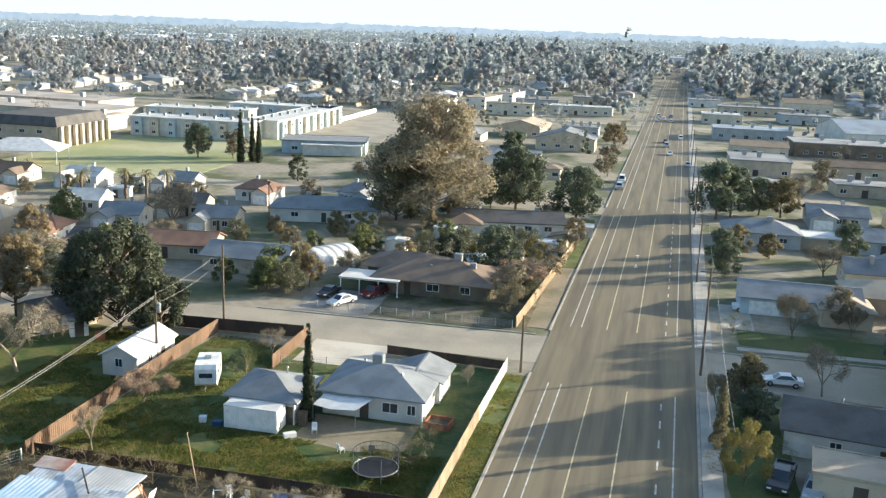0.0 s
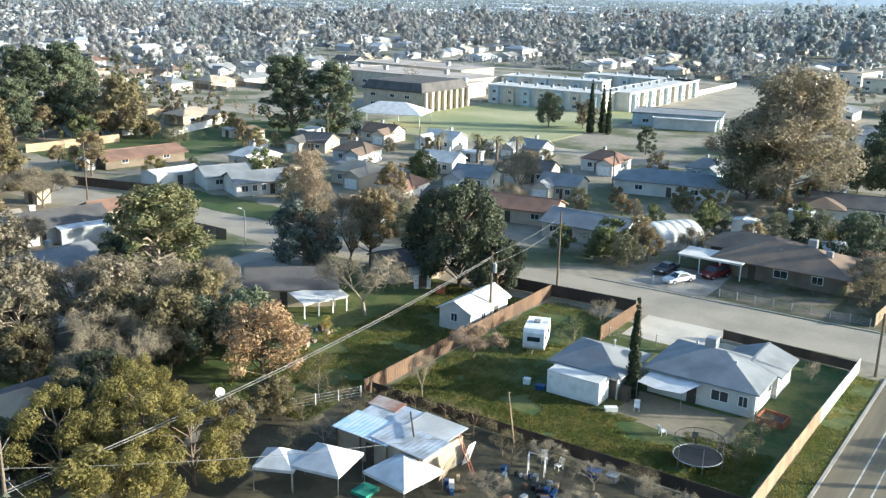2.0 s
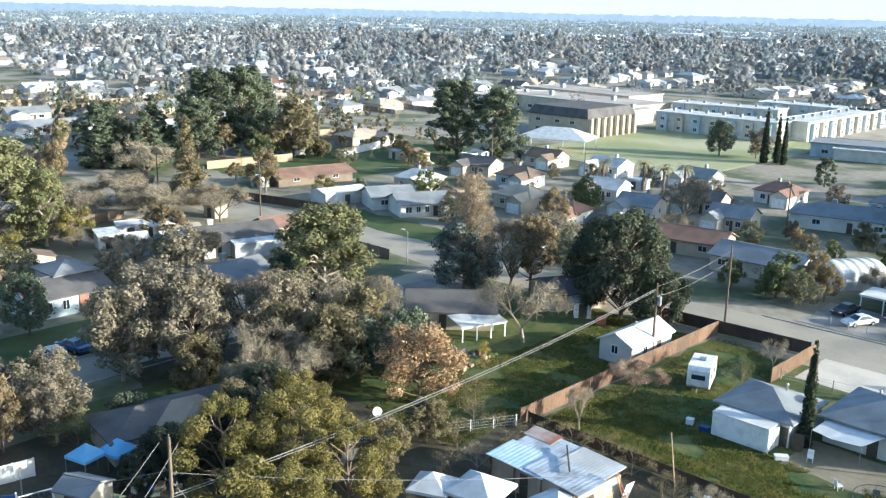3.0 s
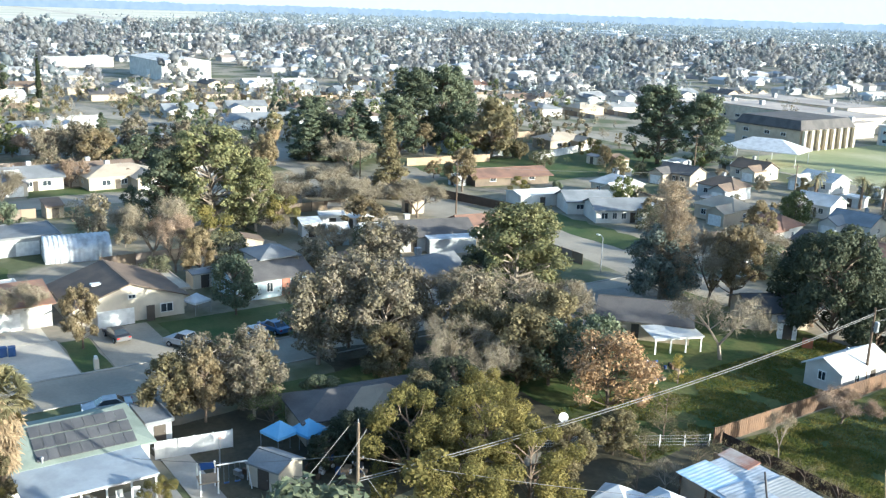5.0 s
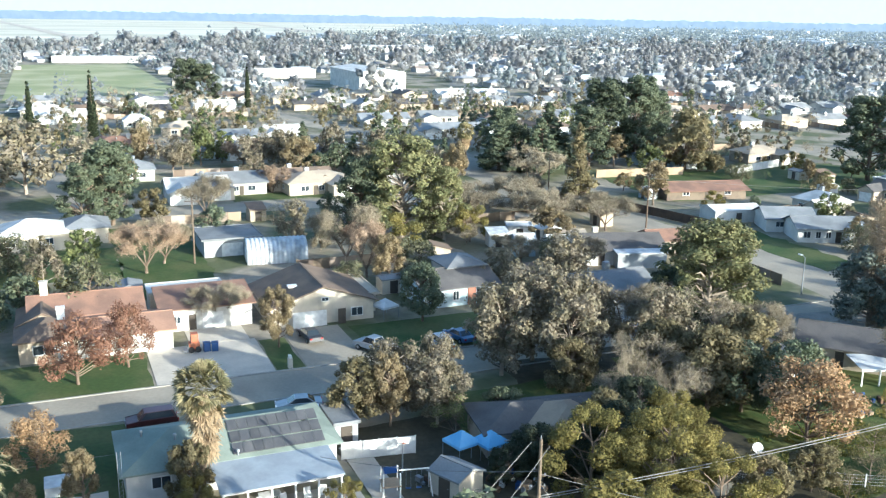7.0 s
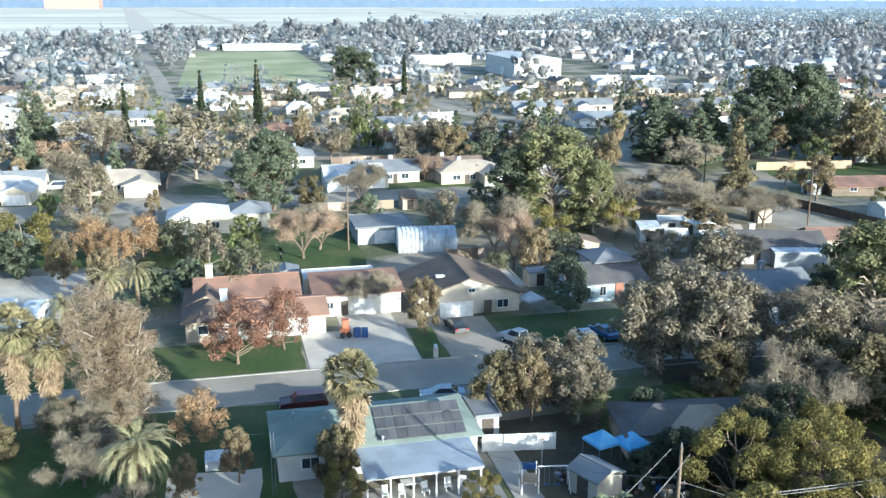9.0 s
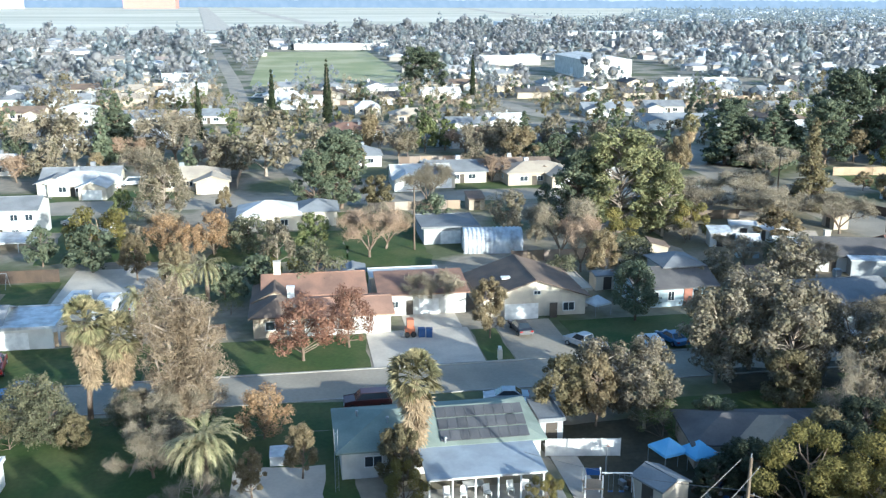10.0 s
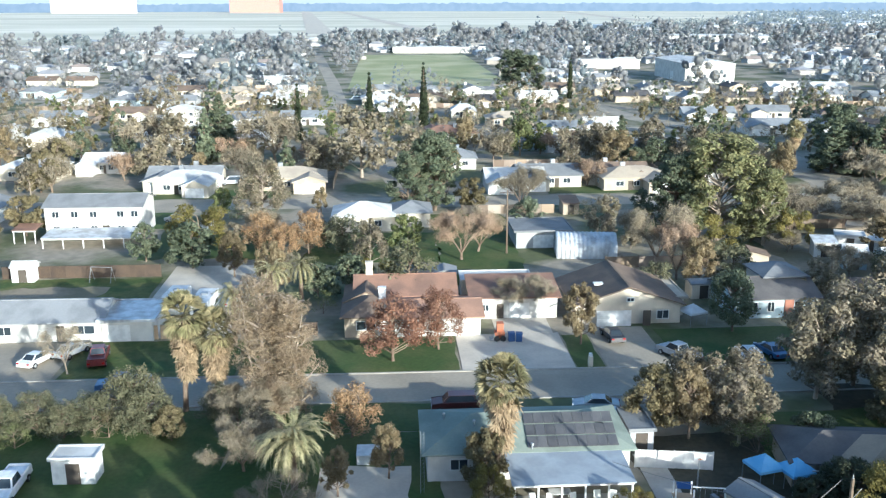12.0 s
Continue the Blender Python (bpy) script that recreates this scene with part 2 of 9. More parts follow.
# ---------------------------------------------------------------- tools
class Geo:
    """Corners and faces of one mesh, gathered piece by piece."""

    def __init__(self):
        self.v, self.f, self.m = [], [], []

    def add(self, verts, faces, m=0):
        n = len(self.v)
        self.v += [tuple(p) for p in verts]
        self.f += [tuple(i + n for i in q) for q in faces]
        self.m += [m] * len(faces)
        return self

    def box(self, x0, y0, z0, x1, y1, z1, m=0):
        p = [(x, y, z) for z in (z0, z1) for y in (y0, y1) for x in (x0, x1)]
        return self.add(p, [(0, 2, 3, 1), (4, 5, 7, 6), (0, 1, 5, 4), (2, 6, 7, 3), (0, 4, 6, 2), (1, 3, 7, 5)], m)

    def tube(self, a, b, ra, rb, n=6, m=0, caps=True):
        a, b = Vector(a), Vector(b)
        w = (b - a)
        if w.length < 1e-6:
            return self
        w.normalize()
        u = w.orthogonal().normalized()
        s = w.cross(u)
        ring = [(math.cos(2 * math.pi * i / n), math.sin(2 * math.pi * i / n)) for i in range(n)]
        p = [a + (u * c + s * d) * ra for c, d in ring] + [b + (u * c + s * d) * rb for c, d in ring]
        f = [(i, (i + 1) % n, n + (i + 1) % n, n + i) for i in range(n)]
        if caps:
            f += [tuple(range(n - 1, -1, -1)), tuple(range(n, 2 * n))]
        return self.add(p, f, m)

    def prism(self, outline, y0, y1, m=0, axis="y"):
        """A closed outline of (a, z) pairs, drawn out along an axis."""
        n = len(outline)
        if axis == "y":
            p = [(a, y0, z) for a, z in outline] + [(a, y1, z) for a, z in outline]
        elif axis == "x":
            p = [(y0, a, z) for a, z in outline] + [(y1, a, z) for a, z in outline]
        else:
            p = [(a, z, y0) for a, z in outline] + [(a, z, y1) for a, z in outline]
        return self.add(p, [tuple(range(n)), tuple(range(2 * n - 1, n - 1, -1))] + [(i, n + i, n + (i + 1) % n, (i + 1) % n) for i in range(n)], m)

    def mesh(self, name, *mats, smooth=False):
        me = bpy.data.meshes.new(name)
        me.from_pydata(self.v, [], self.f)
        for x in mats:
            me.materials.append(x)
        if len(mats) > 1:
            me.polygons.foreach_set("material_index", self.m)
        if smooth:
            me.polygons.foreach_set("use_smooth", [True] * len(self.f))
        bm = bmesh.new()
        bm.from_mesh(me)
        bmesh.ops.recalc_face_normals(bm, faces=bm.faces)
        bm.to_mesh(me)
        bm.free()
        return me


def cards(name, verts, faces, *mats, index=None):
    """A mesh of loose leaves from arrays."""
    me = bpy.data.meshes.new(name)
    me.from_pydata(verts.tolist(), [], faces.tolist())
    for x in mats:
        me.materials.append(x)
    if index is not None:
        me.polygons.foreach_set("material_index", index)
    return me


def thing(name, m, label, category, group="", kind=""):
    ob = new(name)
    ob.empty_display_size = 0.3
    ob.matrix_world = m
    return tagged(ob, label, category, group, kind)


def part(name, geo, material, parent, label="", smooth=False):
    me = geo if isinstance(geo, bpy.types.Mesh) else geo.mesh(name, material, smooth=smooth)
    ob = new(name, me)
    ob.parent = parent
    return tagged(ob, label)


OCC = []


def solid(name, geo, material, label="", category="", kind="", group="", m=None):
    me = geo if isinstance(geo, bpy.types.Mesh) else geo.mesh(name, *(material if isinstance(material, (list, tuple)) else (material,)))
    ob = new(name, me)
    if m is not None:
        ob.matrix_world = m
    return tagged(ob, label, category, group, kind)


# ---------------------------------------------------------------- trees
def limb_path(g, a, b, ra, rb, rng, n=4, bend=0.12):
    a, b = np.array(a, float), np.array(b, float)
    span = np.linalg.norm(b - a)
    mid = (a + b) / 2 + rng.normal(0, bend * span, 3) + np.array((0, 0, bend * span * 0.6))
    rm = (ra + rb) / 2
    g.tube(a, mid, ra, rm, n, caps=False)
    g.tube(mid, b, rm, rb, n, caps=False)


def leaf_quads(centres, radii, count, size, rng, flat=0.0, long=1.0, droop=0.0, shell=0.55, mess=0.48):
    """Many small three-cornered leaves scattered round clump centres."""
    k = rng.choice(len(centres), count, p=radii**2 / (radii**2).sum())
    d = rng.normal(0, 1, (count, 3))
    d /= np.linalg.norm(d, axis=1, keepdims=True)
    rad = radii[k] * (shell + (1 - shell) * rng.random(count)) * (1 + rng.normal(0, 0.12, count))
    pos = centres[k] + d * rad[:, None] * np.array((1, 1, 1 - flat))
    nrm = d * 0.9 + rng.normal(0, mess, (count, 3)) + np.array((0, 0, 0.25))
    nrm /= np.linalg.norm(nrm, axis=1, keepdims=True)
    u = np.cross(nrm, rng.normal(0, 1, (count, 3)))
    u /= np.linalg.norm(u, axis=1, keepdims=True) + 1e-9
    u[:, 2] -= droop
    w = np.cross(nrm, u)
    s = size * (0.6 + 0.8 * rng.random((count, 1)))
    v = np.stack([pos - u * s * long - w * s * 0.55, pos + u * s * long - w * s * 0.35, pos + w * s * 0.75 + nrm * s * 0.2], 1).reshape(-1, 3)
    return v, np.arange(3 * count).reshape(-1, 3)


def crown_points(shape, n, h, r, th, rng):
    pts, rad = [], []
    for i in range(n):
        q = (i + rng.random()) / n
        a = 2.399 * i + rng.normal(0, 0.4)
        if shape == "cone":
            z, rr = th + (h - th) * q, r * (1 - q) ** 0.9 * (0.55 + 0.5 * rng.random())
            c = r * 0.32 * (1.05 - q) + 0.25
        elif shape == "column":
            z, rr = th + (h - th) * q, r * 0.35 * rng.random() * (1 - q)
            c = r * (0.95 - 0.8 * q**2.2)
        elif shape == "tiers":
            z, rr = th + (h - th) * q**0.8, r * (0.35 + 0.65 * rng.random()) * (1.0 - 0.55 * q**2)
            c = r * 0.21 * (0.6 + 0.8 * rng.random())
        elif shape == "clump":
            f = math.sqrt(max(0.05, 1 - (1.5 * (q - 0.36)) ** 2))
            z, rr = th + (h - th) * (0.12 + 0.78 * q), r * 0.92 * f * (0.7 + 0.35 * rng.random())
            c = r * 0.225 * (0.75 + 0.5 * rng.random())
        elif shape == "wisp":
            z, rr = th + (h - th) * q, r * (0.15 + 0.85 * rng.random()) * (0.65 + 0.45 * math.sin(3.0 * q + 0.2))
            c = r * 0.3 * (0.6 + 0.8 * rng.random())
        elif shape == "open":
            z, rr = th + (h - th) * (0.1 + 0.85 * q), r * math.sqrt(rng.random()) * (0.55 + 0.5 * math.sin(math.pi * min(1, q + 0.15)))
            c = r * 0.24 * (0.6 + 0.8 * rng.random())
        else:
            f = math.sqrt(max(0.03, 1 - (1.75 * (q - 0.42)) ** 2))
            z, rr = th + (h - th) * (0.08 + 0.84 * q), r * 0.96 * math.sqrt(rng.random()) * f
            c = r * 0.25 * (0.5 + 0.9 * rng.random())
        pts.append((rr * math.cos(a), rr * math.sin(a), z))
        rad.append(max(0.2, c))
    return np.array(pts), np.array(rad)


# kind: shape, leaf material, bark, clumps, radius of the crown and bare trunk as shares of the height, leaves, leaf size, name of the kind
TREES = {
    "broad": ("round", L_DARK, M_BARK, 46, 0.42, 0.14, 5200, 0.24, "tree"),
    "green": ("round", L_GREEN, M_BARK, 40, 0.40, 0.16, 4600, 0.24, "tree"),
    "olive": ("clump", L_OLIVE, M_BARK, 19, 0.50, 0.10, 9500, 0.145, "tree"),
    "golden": ("open", L_GOLD, M_BARK, 34, 0.36, 0.18, 4000, 0.24, "tree"),
    "lofty": ("open", L_HAZE, M_PALEBARK, 64, 0.37, 0.1, 16000, 0.13, "tree"),
    "brown": ("round", L_BROWN, M_BARK, 40, 0.40, 0.12, 6000, 0.24, "tree"),
    "blue": ("open", L_BLUE, M_PALEBARK, 34, 0.42, 0.12, 4200, 0.24, "tree"),
    "grey": ("open", L_GREY, M_PALEBARK, 44, 0.42, 0.12, 4800, 0.22, "tree"),
    "pine": ("tiers", L_PINE, M_PALEBARK, 84, 0.36, 0.14, 8500, 0.17, "pine_tree"),
    "darkpine": ("tiers", L_DARK, M_BARK, 84, 0.33, 0.10, 8000, 0.18, "pine_tree"),
    "cone": ("cone", L_DARK, M_BARK, 46, 0.24, 0.06, 4200, 0.24, "conifer"),
    "browncone": ("cone", L_BROWN, M_BARK, 46, 0.22, 0.04, 3000, 0.22, "conifer"),
    "cypress": ("column", L_CYPRESS, M_BARK, 26, 0.075, 0.02, 3200, 0.18, "cypress_tree"),
    "deep": ("clump", L_DEEP, M_BARK, 44, 0.42, 0.06, 9500, 0.19, "tree"),
    "sage": ("open", L_SAGE, M_BARK, 60, 0.52, 0.06, 6500, 0.2, "tree"),
    "feather": ("wisp", L_TAN, M_PALEBARK, 90, 0.2, 0.06, 8500, 0.24, "tree"),
    "orange": ("open", L_ORANGE, M_BARK, 40, 0.48, 0.14, 3600, 0.22, "tree"),
    "rust": ("open", L_RUST, M_BARK, 40, 0.46, 0.14, 4200, 0.20, "tree"),
    "yellow": ("round", L_YELLOW, M_BARK, 16, 0.42, 0.08, 1600, 0.16, "shrub"),
    "bush": ("round", L_GREEN, M_BARK, 14, 0.62, 0.04, 1500, 0.16, "shrub"),
    "drybush": ("open", L_BROWN, M_BARK, 14, 0.6, 0.04, 1100, 0.16, "shrub"),
    "bare": ("bare", M_TWIG, M_BARK, 0, 0.42, 0.12, 3600, 0.5, "bare_tree"),
    "barered": ("bare", M_TWIGRED, M_BARK, 0, 0.40, 0.12, 3600, 0.5, "bare_tree"),
    "palebare": ("bare", M_TWIG, M_PALEBARK, 0, 0.42, 0.2, 1500, 0.5, "bare_tree"),
}
WORDS = {
    "lofty": "very large tree with thin golden brown foliage",
    "broad": "dense dark green broadleaf tree with a rounded crown", "green": "leafy green broadleaf tree in a yard",
    "olive": "wide olive-green tree with clumped sunlit foliage", "golden": "tree with thin golden brown winter leaves",
    "brown": "large tree with dull brownish green foliage", "blue": "blue-green tree with an open airy crown",
    "grey": "grey-green tree with pale dusty foliage", "pine": "tall pine tree with yellowish green tiers",
    "darkpine": "tall dark pine tree with ragged tiers", "cone": "dark green conifer with a pointed top",
    "browncone": "pointed conifer with thin brownish needles", "cypress": "slim dark column-shaped cypress tree",
    "deep": "very dark green tree with a dense ragged crown",
    "sage": "grey-green bushy tree with ragged foliage", "feather": "tall narrow tree with thin feathery tan foliage",
    "orange": "autumn tree with sparse orange leaves", "rust": "small tree with rust-red autumn leaves",
    "yellow": "small shrub with yellow leaves", "bush": "low rounded green garden shrub", "drybush": "low brownish half-bare shrub",
    "bare": "leafless tree with fine grey-brown twigs", "barered": "leafless tree with reddish brown twigs", "palebare": "leafless tree with pale forking branches",
}
PROTO = {}


def bare_wood(g, rng, p, d, length, r, level, tips):
    """Forking branches; the tips carry the twigs."""
    e = p + d * length
    n = 5 if r > 0.12 else 3
    g.tube(p, e, r, r * 0.7, n, caps=False)
    if level < 3:
        tips.append(p + d * length * 0.6)
    if level == 0:
        tips.append(e)
        return
    for i in range(3 if level > 1 else 2 + int(rng.random() < 0.5)):
        q = d + rng.normal(0, 0.42, 3)
        q[2] = abs(q[2]) * 0.8 + 0.18
        bare_wood(g, rng, e, q / np.linalg.norm(q), length * (0.66 + 0.2 * rng.random()), r * 0.6, level - 1, tips)


def grow(kind, h, seed, detail):
    shape, lm, bm_, nc, rf, tf, nl, ls, name = TREES[kind]
    rng = np.random.default_rng(seed)
    r, th = h * rf, h * tf
    ob = thing(name, Matrix(), WORDS[kind], "shrub" if name == "shrub" else "tree")
    g = Geo()
    if shape == "bare":
        tips = []
        g.tube((0, 0, -0.2), (0.03 * h, 0, th), h * 0.024, h * 0.019, 7, caps=False)
        for i in range(4):
            a = 1.6 * i + rng.random()
            d = np.array((0.62 * math.cos(a), 0.62 * math.sin(a), 0.9))
            bare_wood(g, rng, np.array((0.03 * h, 0, th)), d / np.linalg.norm(d), h * 0.26, h * 0.014, 3 if detail > 0.3 else 2, tips)
        tips = np.array(tips)
        v, f = leaf_quads(tips, np.full(len(tips), h * 0.085), int(1.7 * nl * detail), ls * (0.5 + 0.05 * h) * detail**-0.3, rng, long=1.0, shell=0.1)
        # twigs: long and thin
        q = v.reshape(-1, 3, 3)
        far = q[:, 1] + (q[:, 1] - q[:, 0]) * 0.3
        q[:, 2] = q[:, 0] + (q[:, 2] - q[:, 0]) * 0.07 * detail**-0.35
        q[:, 1] = far
        v = q.reshape(-1, 3)
    else:
        c, cr = crown_points(shape, max(8, int(nc * min(1, detail**0.4))), h, r, th, rng)
        cr = cr * min(1.25, detail**-0.12)
        lean = rng.normal(0, 0.02 * h, 2)
        top = (lean[0], lean[1], h * (0.9 if shape in ("cone", "column", "tiers", "wisp") else 0.62))
        g.tube((0, 0, -0.2), (lean[0] * 0.4, lean[1] * 0.4, max(0.4, th)), h * 0.024, h * 0.019, 7, caps=False)
        g.tube((lean[0] * 0.4, lean[1] * 0.4, max(0.4, th)), top, h * 0.019, h * 0.006, 5, caps=False)
        for i in range(0, len(c), 1 if detail > 0.5 else 2):
            if shape == "column":
                break
            z = max(th * 0.8, min(c[i][2] - np.hypot(c[i][0], c[i][1]) * 0.6, top[2]))
            s = z / top[2]
            limb_path(g, (lean[0] * s, lean[1] * s, z), c[i], h * 0.009, h * 0.003, rng, 3)
        v, f = leaf_quads(c, cr, int(1.55 * nl * detail), 0.80 * ls * (0.45 + 0.055 * h) * detail**-0.42, rng, flat=0.35 if shape in ("tiers", "cone") else 0.1, shell=0.72 if shape == "clump" else 0.55)
        v[:, 2] *= min(1.0, 1.03 * h / v[:, 2].max())
        if shape == "wisp":
            # fine twigs in place of leaves, on several thin stems
            q = v.reshape(-1, 3, 3)
            q[:, 2] = q[:, 0] + (q[:, 2] - q[:, 0]) * 0.16
            v = q.reshape(-1, 3)
            for a in (0.4, 3.3):
                limb_path(g, (0, 0, 0), (r * 0.6 * math.cos(a), r * 0.6 * math.sin(a), h * 0.85), h * 0.01, h * 0.003, rng, 5, 0.03)
    part("trunk", g, bm_, ob)
    part("twig_crown" if shape == "bare" else "crown", cards("crown", v, f, lm), lm, ob)
    return ob


def tree(kind, x, y, h, wide=1.0, seed=0, detail=1.0, label="", group=""):
    """A tree of a kind at a place; alike ones share their meshes."""
    var = seed % (3 if detail > 0.5 else 2)
    key = (kind, var, detail)
    turn = (seed * 77.3 + x * 13 + y * 7) % 360
    if key not in PROTO:
        PROTO[key] = (grow(kind, 10.0, 11 + 31 * var + len(kind), detail), None)
        ob = PROTO[key][0]
        ob.matrix_world = pose(x, y, 0, 0, 0, turn) @ Matrix.Diagonal((h / 10 * wide, h / 10 * wide, h / 10, 1))
        PROTO[key] = (ob, tuple(ob.scale))
    else:
        src, s = PROTO[key]
        ob = copy_thing(src, pose(x, y, 0, 0, 0, turn) @ Matrix.Diagonal((h / 10 * wide / s[0], h / 10 * wide / s[1], h / 10 / s[2], 1)))
    return tagged(ob, label or WORDS[kind], "", group)


def fan_palm(x, y, h, seed=0, skirt=0.35, label="tall fan palm with a skirt of dead brown fronds"):
    rng = np.random.default_rng(900 + seed)
    ob = thing("palm_tree", pose(x, y, 0, 0, 0, seed * 50), label, "palm tree", "palms")
    g = Geo()
    last = np.array((0, 0, -0.2))
    for i in range(1, 9):
        q = np.array((0.04 * h * math.sin(i / 8), 0.02 * h * i / 8, h * 0.86 * i / 8))
        g.tube(last, q, 0.30 - 0.012 * i + 0.02 * (i % 2), 0.28 - 0.012 * i, 9, caps=False)
        last = q
    part("trunk", g, M_BARK, ob)
    head = last
    for name, n, m, lo, hi in (("frond_crown", 88, L_PALM, -0.85, 1.5), ("dead_frond_skirt", 300, L_SKIRT, -1.45, -0.55)):
        vs, fs = [], []
        for i in range(n):
            a, e = rng.random() * 6.283, lo + (hi - lo) * rng.random()
            drop = skirt * h * rng.random() if m is L_SKIRT else 0
            d = np.array((math.cos(a) * math.cos(e), math.sin(a) * math.cos(e), math.sin(e)))
            side = np.cross(d, (0, 0, 1.0))
            side /= np.linalg.norm(side) + 1e-9
            up = np.cross(side, d)
            roll = rng.normal(0, 0.55)
            side, up = side * math.cos(roll) + up * math.sin(roll), up * math.cos(roll) - side * math.sin(roll)
            base = head + np.array((0, 0, 0.25 - drop)) + d * 0.25
            reach = (1.25 if m is L_PALM else 1.2 * (1 - 0.55 * drop / (skirt * h))) * (0.8 + 0.4 * rng.random())
            hub = base + d * reach
            k = len(vs)
            vs += [base - side * 0.03, base + side * 0.03, hub + side * 0.03, hub - side * 0.03]
            fs.append((k, k + 1, k + 2, k + 3))
            blades = 13 if m is L_PALM else 5
            for j in range(blades):
                w = (j / (blades - 1) - 0.5) * 2.5
                out = d * math.cos(w) + side * math.sin(w)
                size = (1.15 if m is L_PALM else 0.8) * (0.8 + 0.3 * rng.random())
                tip = hub + out * size + np.array((0, 0, -0.22 * size)) + up * 0.1 * abs(math.sin(w))
                perp = np.cross(out, up)
                k = len(vs)
                vs += [hub, hub + out * size * 0.5 + perp * 0.085, tip, hub + out * size * 0.5 - perp * 0.085]
                fs.append((k, k + 1, k + 2, k + 3))
        part(name, cards(name, np.array(vs), np.array(fs), m), m, ob)
    return ob


def date_palm(x, y, h, reach=3.2, seed=0, n=46, label="feather palm with long arching green fronds"):
    rng = np.random.default_rng(700 + seed)
    ob = thing("palm_tree", pose(x, y, 0, 0, 0, seed * 40), label, "palm tree", "palms")
    g = Geo()
    th = h * 0.72
    for i in range(8):
        g.tube((0, 0, th * i / 8 - 0.1), (0, 0, th * (i + 1) / 8), 0.30 + 0.05 * (i % 2), 0.27, 9, caps=False)
    part("trunk", g, M_BARK, ob)
    vs, fs = [], []
    for i in range(n):
        a, e = rng.random() * 6.283, -0.45 + 1.75 * rng.random()
        d = np.array((math.cos(a), math.sin(a)))
        p, el, pts = np.array((0, 0, th)), e, []
        for s in range(9):
            pts.append(p)
            p = p + np.array((d[0] * math.cos(el), d[1] * math.cos(el), math.sin(el))) * reach / 8
            el -= 0.22
        side = np.array((-d[1], d[0], 0))
        for s in range(1, 9):
            fwd = pts[s] - pts[s - 1]
            k = len(vs)
            vs += [pts[s - 1] - side * 0.06, pts[s - 1] + side * 0.06, pts[s] + side * 0.045, pts[s] - side * 0.045]
            fs.append((k, k + 1, k + 2, k + 3))
            for b in range(4):
                o = pts[s - 1] + fwd * b / 4
                for sg in (-1, 1):
                    tip = o + side * sg * reach * 0.07 * (1.15 - abs(s / 9 - 0.45)) + fwd * 0.75 + np.array((0, 0, 0.1 - 0.28 * rng.random()))
                    k = len(vs)
                    vs += [o, o + fwd * 0.2, tip + fwd * 0.06, tip]
                    fs.append((k, k + 1, k + 2, k + 3))
    part("frond_crown", cards("frond_crown", np.array(vs), np.array(fs), L_FEATHER), L_FEATHER, ob)
    return ob
# ---------------------------------------------------------------- buildings
def window(ob, x, y, z, w, h, rz, frame_mat=None):
    """A framed pane on a wall: (x, y) on the wall's face, turned by rz so that it looks along local -y."""
    t = pose(x, y, z, 0, 0, rz)
    g = Geo()
    v = [(sx * (w / 2 - i), y0, h / 2 + sz * (h / 2 - i)) for y0 in (-0.07, 0.02) for i in (0, 0.09) for sx, sz in ((-1, -1), (1, -1), (1, 1), (-1, 1))]
    g.add(v, [q for i in range(4) for j in ((i + 1) % 4,) for q in ((i, j, 4 + j, 4 + i), (8 + j, 8 + i, 12 + i, 12 + j), (j, i, 8 + i, 8 + j), (4 + i, 4 + j, 12 + j, 12 + i))])
    g.box(-0.03, -0.06, 0.085, 0.03, 0.0, h - 0.085)
    wd = part("window", g, frame_mat or M_TRIM, ob)
    wd.matrix_basis = t
    part("pane", Geo().box(-w / 2 + 0.09, -0.03, 0.09, w / 2 - 0.09, 0.0, h - 0.09), M_GLASS, wd)


def door(ob, x, y, w, h, rz, m=None, name="door", handle=True):
    t = pose(x, y, 0, 0, 0, rz)
    g = Geo().box(-w / 2, -0.05, 0.05, w / 2, 0.02, h)
    if name == "garage_door":
        for i in range(4):
            g.box(-w / 2 + 0.08, -0.08, 0.12 + i * h / 4.1, w / 2 - 0.08, -0.05, h / 4.1 * (i + 1) - 0.03)
    else:
        g.box(-w / 2 + 0.15, -0.07, 0.3, w / 2 - 0.15, -0.05, h * 0.45)
    d = part(name, g, m or (M_TRIM if name == "garage_door" else M_DARKW), ob)
    d.matrix_basis = t
    if name == "door" and handle:
        part("handle", Geo().tube((w / 2 - 0.12, -0.05, 1.05), (w / 2 - 0.12, -0.13, 1.05), 0.03, 0.03), M_STEEL, d)


